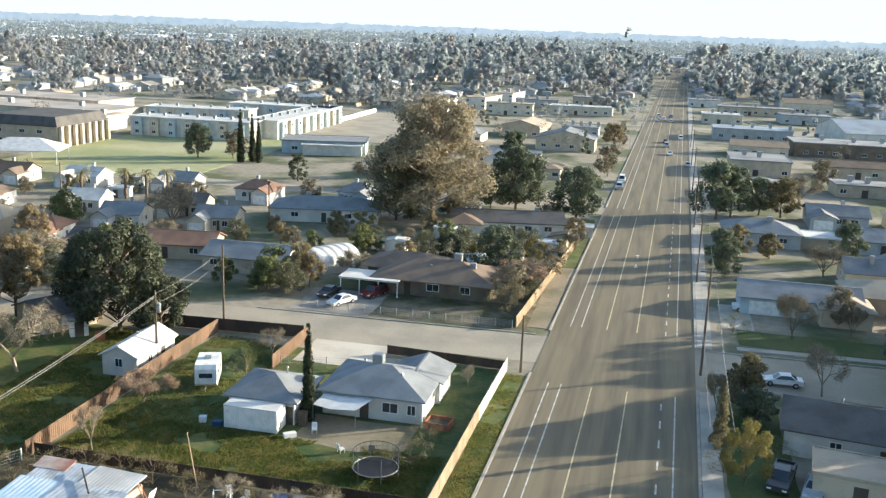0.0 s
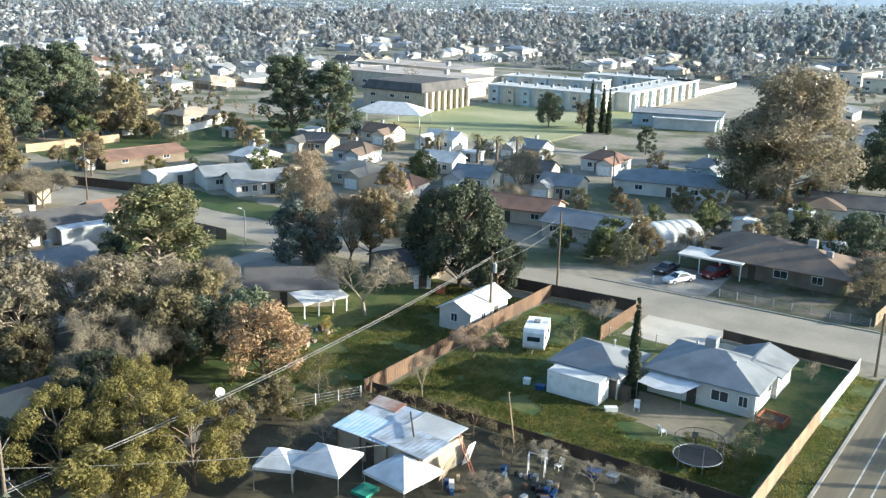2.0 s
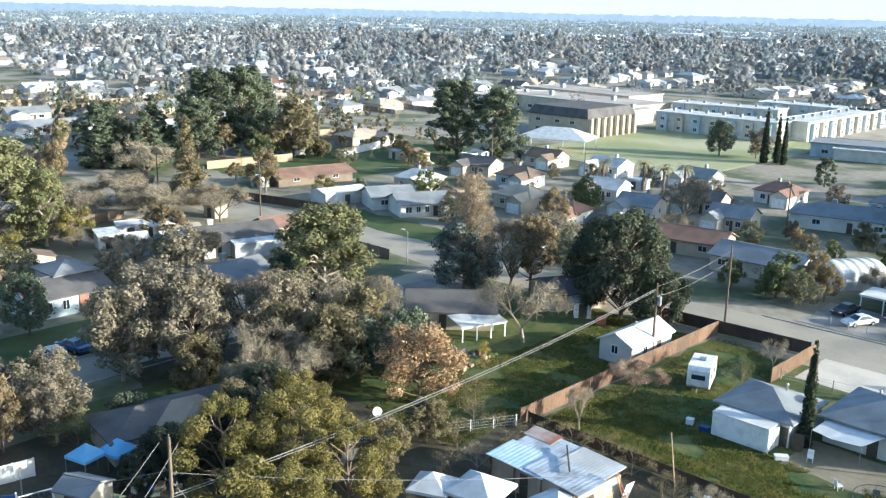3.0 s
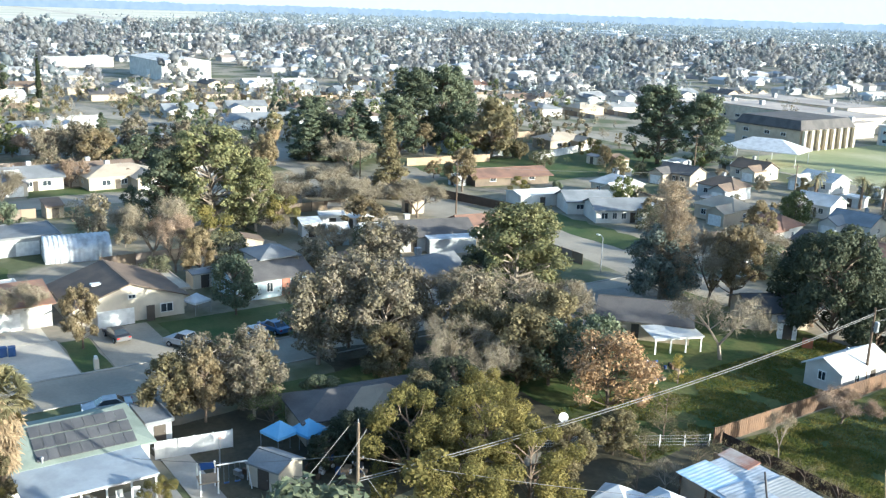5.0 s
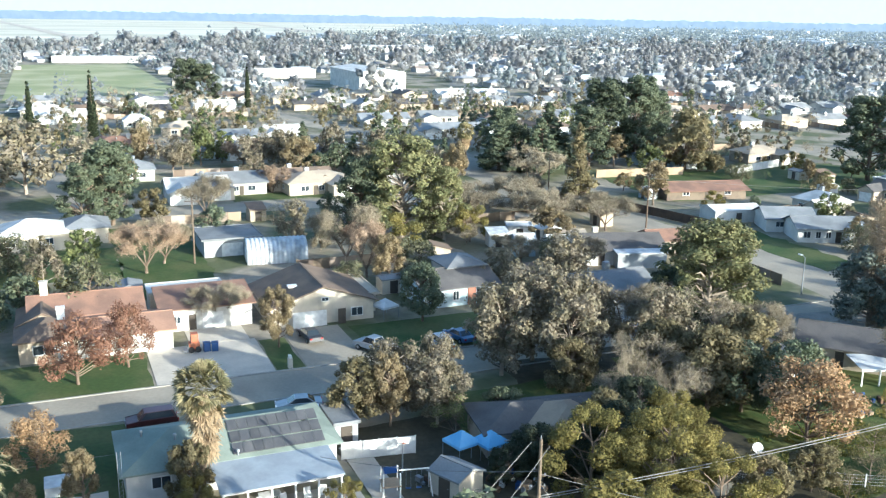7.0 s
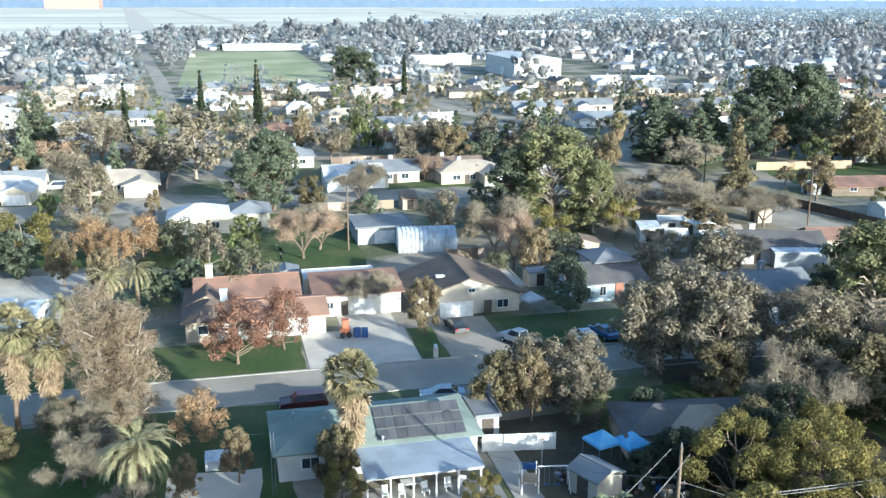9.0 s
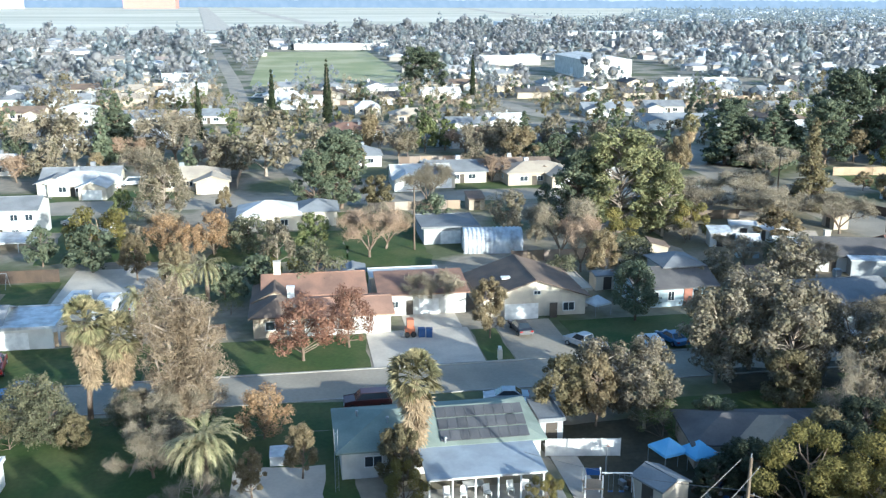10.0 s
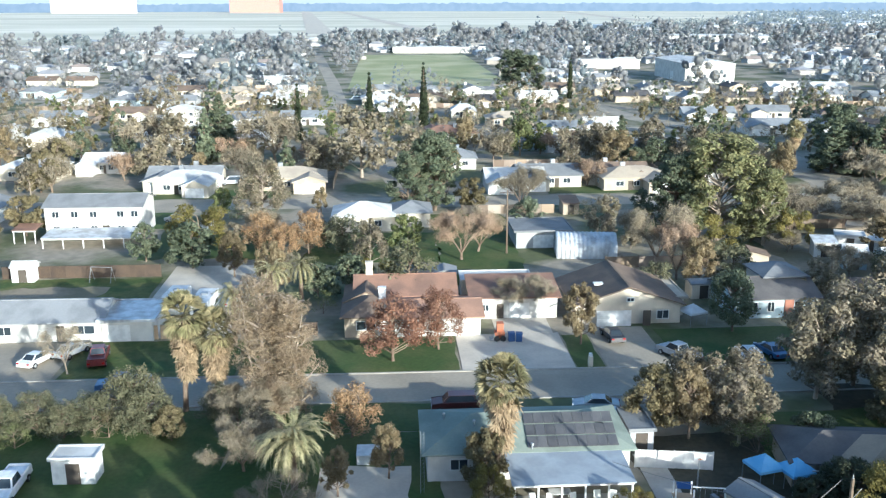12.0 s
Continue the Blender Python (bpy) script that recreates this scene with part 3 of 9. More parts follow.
def roof_geo(w, d, h, kind, pitch, over):
    """A roof over w x d, its ridge along x for gable and hip."""
    g = Geo()
    x, y, t = w / 2 + over, d / 2 + over, 0.16
    if kind == "flat":
        v = [(sx * (x - i), sy * (y - i), z) for i, z in ((0, h), (0, h + 0.34), (0.16, h + 0.34), (0.16, h + 0.22)) for sx, sy in ((-1, -1), (1, -1), (1, 1), (-1, 1))]
        return g.add(v, [(3, 2, 1, 0), (12, 13, 14, 15)] + [(4 * k + i, 4 * k + (i + 1) % 4, 4 * k + 4 + (i + 1) % 4, 4 * k + 4 + i) for k in range(3) for i in range(4)])
    if kind == "shed":
        z = 2 * y * pitch
        return g.prism([(-y, h), (y, h + z), (y, h + z + t), (-y, h + t)], -x, x, axis="x")
    rise = y * pitch
    if kind == "gable":
        z0 = h - over * pitch
        k = z0 + rise + t - 0.14 * pitch
        return g.prism([(-y, z0), (0, z0 + rise), (y, z0), (y, z0 + t), (0.14, k), (0.14, k + 0.08), (-0.14, k + 0.08), (-0.14, k), (-y, z0 + t)], -x, x, axis="x")
    r = max(x - y, 0.0)
    z0 = h - 0.02
    p = [(-x, -y, z0), (x, -y, z0), (x, y, z0), (-x, y, z0), (-x, -y, z0 + t), (x, -y, z0 + t), (x, y, z0 + t), (-x, y, z0 + t), (-r, 0, z0 + rise + t), (r, 0, z0 + rise + t)]
    if x < y:
        r = y - x
        rise = x * pitch
        p[8:] = [(0, -r, z0 + rise + t), (0, r, z0 + rise + t)]
        f = [(4, 5, 8), (5, 6, 9, 8), (6, 7, 9), (7, 4, 8, 9)]
    else:
        f = [(4, 5, 9, 8), (5, 6, 9), (6, 7, 8, 9), (7, 4, 8)]
    g.add(p, [(3, 2, 1, 0), (0, 1, 5, 4), (1, 2, 6, 5), (2, 3, 7, 6), (3, 0, 4, 7)] + f)
    return g


def wall_geo(w, d, h, kind, pitch):
    g = Geo()
    x, y, t = w / 2, d / 2, 0.2
    v = [(sx * (x - i), sy * (y - i), z) for i in (0, t) for z in (-0.1, h) for sx, sy in ((-1, -1), (1, -1), (1, 1), (-1, 1))]
    g.add(v, [q for i in range(4) for j in ((i + 1) % 4,) for q in ((i, j, 4 + j, 4 + i), (8 + j, 8 + i, 12 + i, 12 + j), (4 + i, 4 + j, 12 + j, 12 + i), (8 + i, 8 + j, j, i))])
    if kind == "gable":
        for s in (-x, x - t):
            g.prism([(-y, h), (y, h), (0, h + y * pitch)], s, s + t, axis="x")
    if kind == "shed":
        for s in (-x, x - t):
            g.prism([(-y, h), (y, h), (y, h + 2 * y * pitch * 0.9)], s, s + t, axis="x")
        g.box(-x, y - t, h, x, y, h + 2 * y * pitch * 0.85)
    return g


def wing(ob, cx, cy, w, d, h, kind, wm, rm, turn=0, pitch=0.36, over=0.5):
    m = pose(cx, cy, 0, 0, 0, turn)
    part("wall", wall_geo(w, d, h, kind, pitch), wm, ob).matrix_basis = m
    part("roof", roof_geo(w, d, h, kind, pitch, over), rm, ob).matrix_basis = m


def cooler(ob, x, y, z, s=0.9):
    """A rooftop cooler: a louvred box on feet."""
    prof = [(s * 0.4, z - 0.5), (s * 0.4, z + 0.12), (s / 2, z + 0.12)]
    for i in range(4):
        q = z + 0.25 + i * 0.18
        prof += [(s / 2, q), (s / 2 + 0.03, q), (s / 2 + 0.03, q + 0.06), (s / 2, q + 0.06)]
    prof += [(s / 2, z + 0.12 + s), (s * 0.3, z + 0.16 + s)]
    v = [(x + a * e, y + b * e, q) for e, q in prof for a, b in ((-1, -1), (1, -1), (1, 1), (-1, 1))]
    n = len(prof)
    g = Geo().add(v, [(3, 2, 1, 0), tuple(range(4 * n - 4, 4 * n))] + [(4 * k + i, 4 * k + (i + 1) % 4, 4 * k + 4 + (i + 1) % 4, 4 * k + 4 + i) for k in range(n - 1) for i in range(4)])
    part("roof_cooler", g, M_STEEL, ob, "grey metal rooftop cooler")


def chimney(ob, x, y, z, m=None):
    g = Geo().box(x - 0.45, y - 0.4, 0.5, x + 0.45, y + 0.4, z)
    g.box(x - 0.52, y - 0.47, z, x + 0.52, y + 0.47, z + 0.12)
    part("chimney", g, m or M_BRICK, ob)


def vent(ob, x, y, z):
    g = Geo().tube((x, y, z - 0.5), (x, y, z + 0.35), 0.09, 0.09, 8).tube((x, y, z + 0.35), (x, y, z + 0.5), 0.17, 0.12, 8)
    part("vent_pipe", g, M_STEEL, ob)


def house(x, y, rz, label, wings, front=(), windows=(), name="house", group=""):
    """wings: (cx, cy, w, d, h, roof, wall, roof material, turn). front: (kind, x, y, w, h, turn). windows: (x, y, z, w, h, turn)."""
    ob = thing(name, pose(x, y, 0, 0, 0, rz), label, "house", group)
    for w in wings:
        wing(ob, *w)
    for k, a, b, w, h, t in front:
        door(ob, a, b, w, h, t, name=k, handle=not group)
    OCC.append((x, y, max(max(w[2], w[3]) for w in wings) / 2 + 2.5))
    for a, b, z, w, h, t in windows:
        window(ob, a, b, z, w, h, t)
    return ob


def box_windows(w, d, front=(), side=2, back=3):
    """Plain windows round a box house; front: places along x."""
    out = [(a, -d / 2, 0.95, 1.5, 1.15, 0) for a in front]
    for i in range(side):
        q = -d / 2 + d * (i + 1) / (side + 1)
        out += [(w / 2, q, 1.0, 1.1, 1.0, 90), (-w / 2, q, 1.0, 1.1, 1.0, -90)]
    for i in range(back):
        out.append((-w / 2 + w * (i + 1) / (back + 1), d / 2, 1.0, 1.2, 1.0, 180))
    return out


HPROTO = {}
HKINDS = [("hip", M_WHITE, M_RGREY), ("gable", M_CREAM, M_RBROWN), ("gable", M_WHITE, M_RBLUE), ("hip", M_TAN, M_RTAN), ("gable", M_GREYW, M_RGREY), ("hip", M_CREAM, M_RWHITE),
          ("gable", M_TAN, M_RDARK), ("hip", M_BLUEW, M_RGREY), ("gable", M_WHITE, M_RWHITE), ("hip", M_WHITE, M_RRED), ("gable", M_CREAM, M_RGREY), ("hip", M_GREYW, M_RBROWN)]
HWORDS = ["white stucco house with a grey hipped roof", "cream house with a brown gabled roof", "white house with a blue-grey gabled roof", "tan house with a tan hipped roof",
          "grey-sided house with a grey gabled roof", "cream house with a white hipped roof", "tan house with a dark gabled roof", "pale blue house with a grey hipped roof",
          "white house with a white gabled roof", "white house with a reddish tiled roof", "cream house with a grey gabled roof", "grey house with a brown hipped roof"]


def plain_house(k, x, y, rz, sx=1.0, sy=1.0):
    """A single-storey suburban house of one of a dozen kinds, with a garage wing."""
    if k not in HPROTO:
        kind, wm, rm = HKINDS[k]
        w, d, h = 14.0, 9.0, 2.7
        gx = (w / 2 - 2.9) * (1 if k % 2 else -1)
        ob = house(x, y, rz, HWORDS[k] + " along a street", [(0, 0, w, d, h, kind, wm, rm, 0), (gx, -d / 2 - 1.4, 5.8, 6.0, h - 0.1, "gable", wm, rm, 90)],
                   [("garage_door", gx, -d / 2 - 4.4, 4.4, 2.1, 0), ("door", -gx * 0.35, -d / 2, 1.0, 2.05, 0)],
                   [(-gx * 0.9, -d / 2, 0.9, 1.8, 1.2, 0), (-gx * 0.05, -d / 2, 0.9, 1.3, 1.2, 0)] + box_windows(w, d, (), 1, 2)[:2], group="houses along the streets")
        cooler(ob, -gx * 0.4, 1.5, h + 1.5)
        vent(ob, gx * 0.3, 2.0, h + 1.2)
        ob.matrix_world = pose(x, y, 0, 0, 0, rz) @ Matrix.Diagonal((sx, sy, 1, 1))
        HPROTO[k] = (ob, tuple(ob.scale))
        return ob
    src, s = HPROTO[k]
    OCC.append((x, y, 9.5))
    return copy_thing(src, pose(x, y, 0, 0, 0, rz) @ Matrix.Diagonal((sx / s[0], sy / s[1], 1, 1)))


def shed(x, y, rz, w, d, h, wm, rm, label, kind="gable", name="garden_shed", pitch=0.4):
    ob = thing(name, pose(x, y, 0, 0, 0, rz), label, "shed")
    OCC.append((x, y, max(w, d) / 2 + 1.5))
    wing(ob, 0, 0, w, d, h, kind, wm, rm, 0, pitch, 0.2)
    door(ob, 0, -d / 2, min(1.2, w * 0.5), min(1.95, h * 0.9), 0)
    return ob


def patio_cover(x, y, rz, w, d, h, rm, label, posts=4, drop=0.35):
    OCC.append((x, y, max(w, d) / 2 + 1.5))
    ob = thing("patio_cover", pose(x, y, 0, 0, 0, rz), label, "patio roof")
    part("roof", Geo().prism([(-d / 2, h - drop), (d / 2, h), (d / 2, h + 0.1), (-d / 2, h - drop + 0.1)], -w / 2, w / 2, axis="x"), rm, ob)
    part("beam", Geo().box(-w / 2 + 0.1, -d / 2 + 0.2, h - drop - 0.22, w / 2 - 0.1, -d / 2 + 0.34, h - drop + 0.02), M_TRIM, ob)
    for i in range(posts):
        a = -w / 2 + 0.25 + (w - 0.5) * i / (posts - 1)
        part("post", Geo().box(a - 0.07, -d / 2 + 0.2, 0, a + 0.07, -d / 2 + 0.34, h - drop - 0.22), M_TRIM, ob)
    return ob


def canopy_tent(x, y, rz, s, h, m, label, legs=True):
    ob = thing("canopy_tent", pose(x, y, 0, 0, 0, rz), label, "tent")
    z = h * 0.66
    g = Geo().add([(-s / 2, -s / 2, z), (s / 2, -s / 2, z), (s / 2, s / 2, z), (-s / 2, s / 2, z), (0, 0, h), (-s / 2, -s / 2, z - 0.25), (s / 2, -s / 2, z - 0.25), (s / 2, s / 2, z - 0.25), (-s / 2, s / 2, z - 0.25)],
                  [(0, 1, 4), (1, 2, 4), (2, 3, 4), (3, 0, 4), (0, 5, 6, 1), (1, 6, 7, 2), (2, 7, 8, 3), (3, 8, 5, 0)])
    part("canopy", g, m, ob)
    for a in (-1, 1):
        for b in (-1, 1):
            part("leg", Geo().tube((a * s * 0.48, b * s * 0.48, 0), (a * s * 0.48, b * s * 0.48, z), 0.035, 0.035, 5), M_STEEL, ob)
    return ob


def quonset(x, y, rz, w, d, h, m, label, ribs=14, end=None):
    """A half-round ribbed metal shed, its length along local y."""
    OCC.append((x, y, max(w, d) / 2 + 1.5))
    ob = thing("metal_shed", pose(x, y, 0, 0, 0, rz), label, "shed")
    base = h * 0.38
    g = Geo()
    prof = [(-w / 2, 0.0), (-w / 2, base)] + [(-w / 2 * math.cos(math.pi * i / 12), base + (h - base) * math.sin(math.pi * i / 12)) for i in range(1, 12)] + [(w / 2, base), (w / 2, 0.0)]
    rows = []
    n = ribs * 4
    for j in range(n + 1):
        s = 1 + (0.02 if j % 4 in (1, 2) else -0.005)
        rows.append([(a * s, -d / 2 + d * j / n, z * s) for a, z in prof])
    k = len(prof)
    g.add([p for r in rows for p in r], [(j * k + i, j * k + i + 1, (j + 1) * k + i + 1, (j + 1) * k + i) for j in range(n) for i in range(k - 1)])
    part("roof", g, m, ob)
    for s in (-1, 1):
        part("end_wall", Geo().prism([(a * 0.98, z * 0.98) for a, z in prof], s * (d / 2 - 0.2), s * (d / 2 - 0.1)), end or M_WHITE, ob)
    door(ob, 0, -d / 2 + 0.08, min(2.4, w * 0.5), 2.1, 0, name="garage_door")
    return ob


# ---------------------------------------------------------------- fences, poles, wires
def fence(p, q, h, m, label, kind="board", bay=2.4):
    """A fence from p to q: posts and one panel a bay."""
    p, q = Vector((*p, 0)), Vector((*q, 0))
    L = (q - p).length
    n = max(1, round(L / bay))
    ob = thing("fence", Matrix.Translation(p) @ pose(0, 0, 0, 0, 0, math.degrees(math.atan2(q.y - p.y, q.x - p.x))), label, "fence")
    s = L / n
    if kind == "wire":
        pm = Geo()
        for z in (0.25, 0.55, 0.85, h * 0.97):
            pm.tube((0, 0, z), (s, 0, z), 0.012, 0.012, 3)
        for i in range(1, 12):
            pm.tube((s * i / 12, 0, 0.1), (s * i / 12, 0, h), 0.008, 0.008, 3)
    else:
        pm = Geo()
        k = max(2, round(s / 0.15)) if kind == "board" else max(2, round(s / 1.2))
        front = []
        for i in range(k):
            d = 0.02 * (i % 2)
            front += [(s * i / k, -0.015 - d), (s * (i + 0.94) / k, -0.015 - d), (s * (i + 0.95) / k, 0.0), (s * (i + 0.99) / k, 0.0)]
        pm.prism(front + [(s, 0.02), (0.0, 0.02)], 0.04, h, axis="z")
    panel = pm.mesh("panel", m)
    post = Geo().box(-0.05, -0.05, -0.2, 0.05, 0.07, h + 0.06).mesh("post", m)
    for i in range(n + 1):
        part("post", post, m, ob).matrix_basis = pose(s * i, 0, 0)
        if i < n:
            part("panel", panel, m, ob).matrix_basis = pose(s * i, 0, 0, 0, 0.25 * math.sin(i * 1.7))
    return ob


def utility_pole(x, y, h, rz=0, arms=1, label="brown wooden utility pole with crossarms", transformer=False):
    ob = thing("utility_pole", pose(x, y, 0, 0, 0, rz), label, "utility pole", "utility poles")
    part("shaft", Geo().tube((0, 0, -0.3), (0, 0, h), 0.17, 0.11, 8), M_POLE, ob)
    for i in range(arms):
        z = h - 0.5 - i * 1.1
        arm = part("crossarm", Geo().box(-1.15, 0.1, z - 0.06, 1.15, 0.22, z + 0.06), M_POLE, ob)
        for a in (-1.0, -0.5, 0.5, 1.0):
            part("insulator", Geo().tube((a, 0.16, z + 0.06), (a, 0.16, z + 0.24), 0.05, 0.03, 6), M_STEEL, arm)
        part("brace", Geo().tube((-0.7, 0.16, z), (0, 0.12, z - 0.7), 0.025, 0.025, 4).tube((0.7, 0.16, z), (0, 0.12, z - 0.7), 0.025, 0.025, 4), M_STEEL, ob)
    if transformer:
        t = part("transformer", Geo().tube((0.4, -0.1, h - 2.6), (0.4, -0.1, h - 1.6), 0.25, 0.25, 10).tube((0.4, -0.1, h - 1.6), (0.4, -0.1, h - 1.5), 0.27, 0.2, 10), M_STEEL, ob)
        part("bracket", Geo().box(0.05, -0.15, h - 2.2, 0.3, -0.05, h - 2.1), M_STEEL, t)
    return ob


def wire(a, b, sag, label="sagging overhead power line", r=0.022):
    a, b = Vector(a), Vector(b)
    n, k = 24, 5
    side = Vector((b.y - a.y, a.x - b.x, 0)).normalized()
    v = []
    for i in range(n + 1):
        p = a.lerp(b, i / n) - Vector((0, 0, 4 * sag * (i / n) * (1 - i / n)))
        v += [p + (side * math.cos(6.2832 * j / k) + Vector((0, 0, math.sin(6.2832 * j / k)))) * r for j in range(k)]
    g = Geo().add(v, [(i * k + j, i * k + (j + 1) % k, (i + 1) * k + (j + 1) % k, (i + 1) * k + j) for i in range(n) for j in range(k)])
    return solid("power_line", g, M_WIRE, label, "cable", group="overhead lines")


def street_lamp(x, y, rz, h=7.5, reach=1.8):
    ob = thing("street_lamp", pose(x, y, 0, 0, 0, rz), "grey steel street lamp with a curved arm", "street lamp", "street lamps")
    part("shaft", Geo().tube((0, 0, -0.2), (0, 0, h), 0.11, 0.07, 8), M_STEEL, ob)
    arm = part("arm", Geo().tube((0, 0, h - 0.1), (reach * 0.6, 0, h + 0.25), 0.045, 0.04, 6).tube((reach * 0.6, 0, h + 0.25), (reach, 0, h + 0.25), 0.04, 0.04, 6), M_STEEL, ob)
    part("lamp_head", Geo().box(reach - 0.1, -0.14, h + 0.15, reach + 0.55, 0.14, h + 0.3), M_TRIM, arm)
    return ob


# ---------------------------------------------------------------- vehicles
def paint(name, c):
    return MATS.get(name) or mat(name, c, rough=0.3, var=0.04, scale=2, spec=0.6)


P_WHITE, P_SILVER, P_BLACK = paint("white_car_paint", (0.72, 0.72, 0.72)), paint("silver_car_paint", (0.38, 0.4, 0.42)), paint("black_car_paint", (0.03, 0.03, 0.035))
P_RED, P_MAROON, P_BLUE = paint("red_car_paint", (0.12, 0.018, 0.018)), paint("maroon_car_paint", (0.045, 0.012, 0.014)), paint("blue_car_paint", (0.06, 0.13, 0.26))
CARS = {
    # length, width, lower body outline, cabin outline (x from the nose back, z)
    "sedan": (4.7, 1.8, [(0, 0.35), (0.05, 0.65), (1.15, 0.88), (3.75, 0.95), (4.62, 0.88), (4.7, 0.4)], [(1.15, 0.88), (1.95, 1.4), (3.2, 1.42), (3.95, 0.94)]),
    "suv": (4.8, 1.9, [(0, 0.4), (0.05, 0.9), (1.1, 1.05), (4.7, 1.1), (4.8, 0.45)], [(1.1, 1.05), (1.75, 1.72), (4.35, 1.74), (4.68, 1.1)]),
    "pickup": (5.6, 1.95, [(0, 0.45), (0.05, 0.95), (1.35, 1.1), (5.55, 1.12), (5.6, 0.5)], [(1.35, 1.1), (1.95, 1.8), (3.3, 1.82), (3.55, 1.1)]),
    "van": (5.1, 1.95, [(0, 0.4), (0.05, 0.95), (0.8, 1.1), (5.05, 1.15), (5.1, 0.45)], [(0.8, 1.1), (1.6, 1.95), (4.85, 1.97), (5.02, 1.15)]),
}
CPROTO = {}


def car(kind, x, y, rz, pm, label, group="parked cars"):
    """A parked vehicle; its nose points along local -x."""
    key = (kind, pm.name)
    if key in CPROTO:
        return tagged(copy_thing(CPROTO[key], pose(x, y, 0.03, 0, 0, rz)), label)
    L, W, low, cab = CARS[kind]
    ob = thing("pickup_truck" if kind == "pickup" else "car", pose(x, y, 0.03, 0, 0, rz), label, "truck" if kind == "pickup" else "car", group)
    g = Geo()
    n = len(low)
    pts = []
    for s, w in ((-1, W / 2 - 0.06), (-1, W / 2), (1, W / 2), (1, W / 2 - 0.06)):
        top = abs(w) < W / 2 - 0.01
        pts.append([(a - L / 2, s * w, z + (0.05 if top and z > 0.6 else 0)) for a, z in low])
    g.add(sum(pts, []), [tuple(range(n)), tuple(range(4 * n - 1, 3 * n - 1, -1))] + [(k * n + i, k * n + (i + 1) % n, (k + 1) * n + (i + 1) % n, (k + 1) * n + i) for k in range(3) for i in range(n)])
    if kind == "pickup":
        g.box(3.6 - L / 2, -W / 2 + 0.05, 1.1, 5.5 - L / 2, -W / 2 + 0.16, 1.3).box(3.6 - L / 2, W / 2 - 0.16, 1.1, 5.5 - L / 2, W / 2 - 0.05, 1.3).box(5.42 - L / 2, -W / 2 + 0.16, 1.1, 5.52 - L / 2, W / 2 - 0.16, 1.3)
    part("body", g, pm, ob)
    c = [(a - L / 2, z) for a, z in cab]
    w0, w1 = W / 2 - 0.1, W / 2 - 0.28
    v = [Vector(p) for p in ((c[0][0], -w0, c[0][1]), (c[1][0], -w1, c[1][1]), (c[2][0], -w1, c[2][1]), (c[3][0], -w0, c[3][1]), (c[0][0], w0, c[0][1]), (c[1][0], w1, c[1][1]), (c[2][0], w1, c[2][1]), (c[3][0], w0, c[3][1]))]
    part("roof", Geo().add(v, [(0, 1, 2, 3), (7, 6, 5, 4), (0, 4, 5, 1), (1, 5, 6, 2), (2, 6, 7, 3), (3, 7, 4, 0)]), pm, ob)
    for name, face in (("windscreen", (0, 4, 5, 1)), ("rear_window", (2, 6, 7, 3)), ("side_window", (0, 1, 2, 3)), ("side_window", (7, 6, 5, 4))):
        q = [v[i] for i in face]
        mid = (q[0] + q[1] + q[2] + q[3]) / 4
        out = (q[1] - q[0]).cross(q[3] - q[0]).normalized()
        out = out if out.dot(mid - Vector((0, 0, 1.2))) > 0 else -out
        rim = [mid + (p - mid) * 0.86 for p in q]
        part(name, Geo().add([p - out * 0.01 for p in rim] + [p + out * 0.012 for p in rim], [(3, 2, 1, 0), (4, 5, 6, 7)] + [(i, (i + 1) % 4, 4 + (i + 1) % 4, 4 + i) for i in range(4)]), M_GLASS, ob)
    for a in (0.85, L - 0.95):
        for s in (-1, 1):
            wh = part("wheel", Geo().tube((a - L / 2, s * (W / 2 - 0.2), 0.33), (a - L / 2, s * (W / 2 + 0.02), 0.33), 0.34, 0.34, 12), M_BLACK, ob)
            part("rim", Geo().tube((a - L / 2, s * (W / 2 + 0.02), 0.33), (a - L / 2, s * (W / 2 + 0.035), 0.33), 0.2, 0.18, 8), M_STEEL, wh)
    for s in (-1, 1):
        part("headlight", Geo().box(-L / 2 - 0.02, s * (W / 2 - 0.3) - 0.2, 0.6, -L / 2 + 0.12, s * (W / 2 - 0.3) + 0.2, 0.75), M_HEAD, ob)
        part("tail_light", Geo().box(L / 2 - 0.1, s * (W / 2 - 0.22) - 0.14, 0.7, L / 2 + 0.02, s * (W / 2 - 0.22) + 0.14, 0.86), M_TAIL, ob)
    CPROTO[key] = ob
    return ob


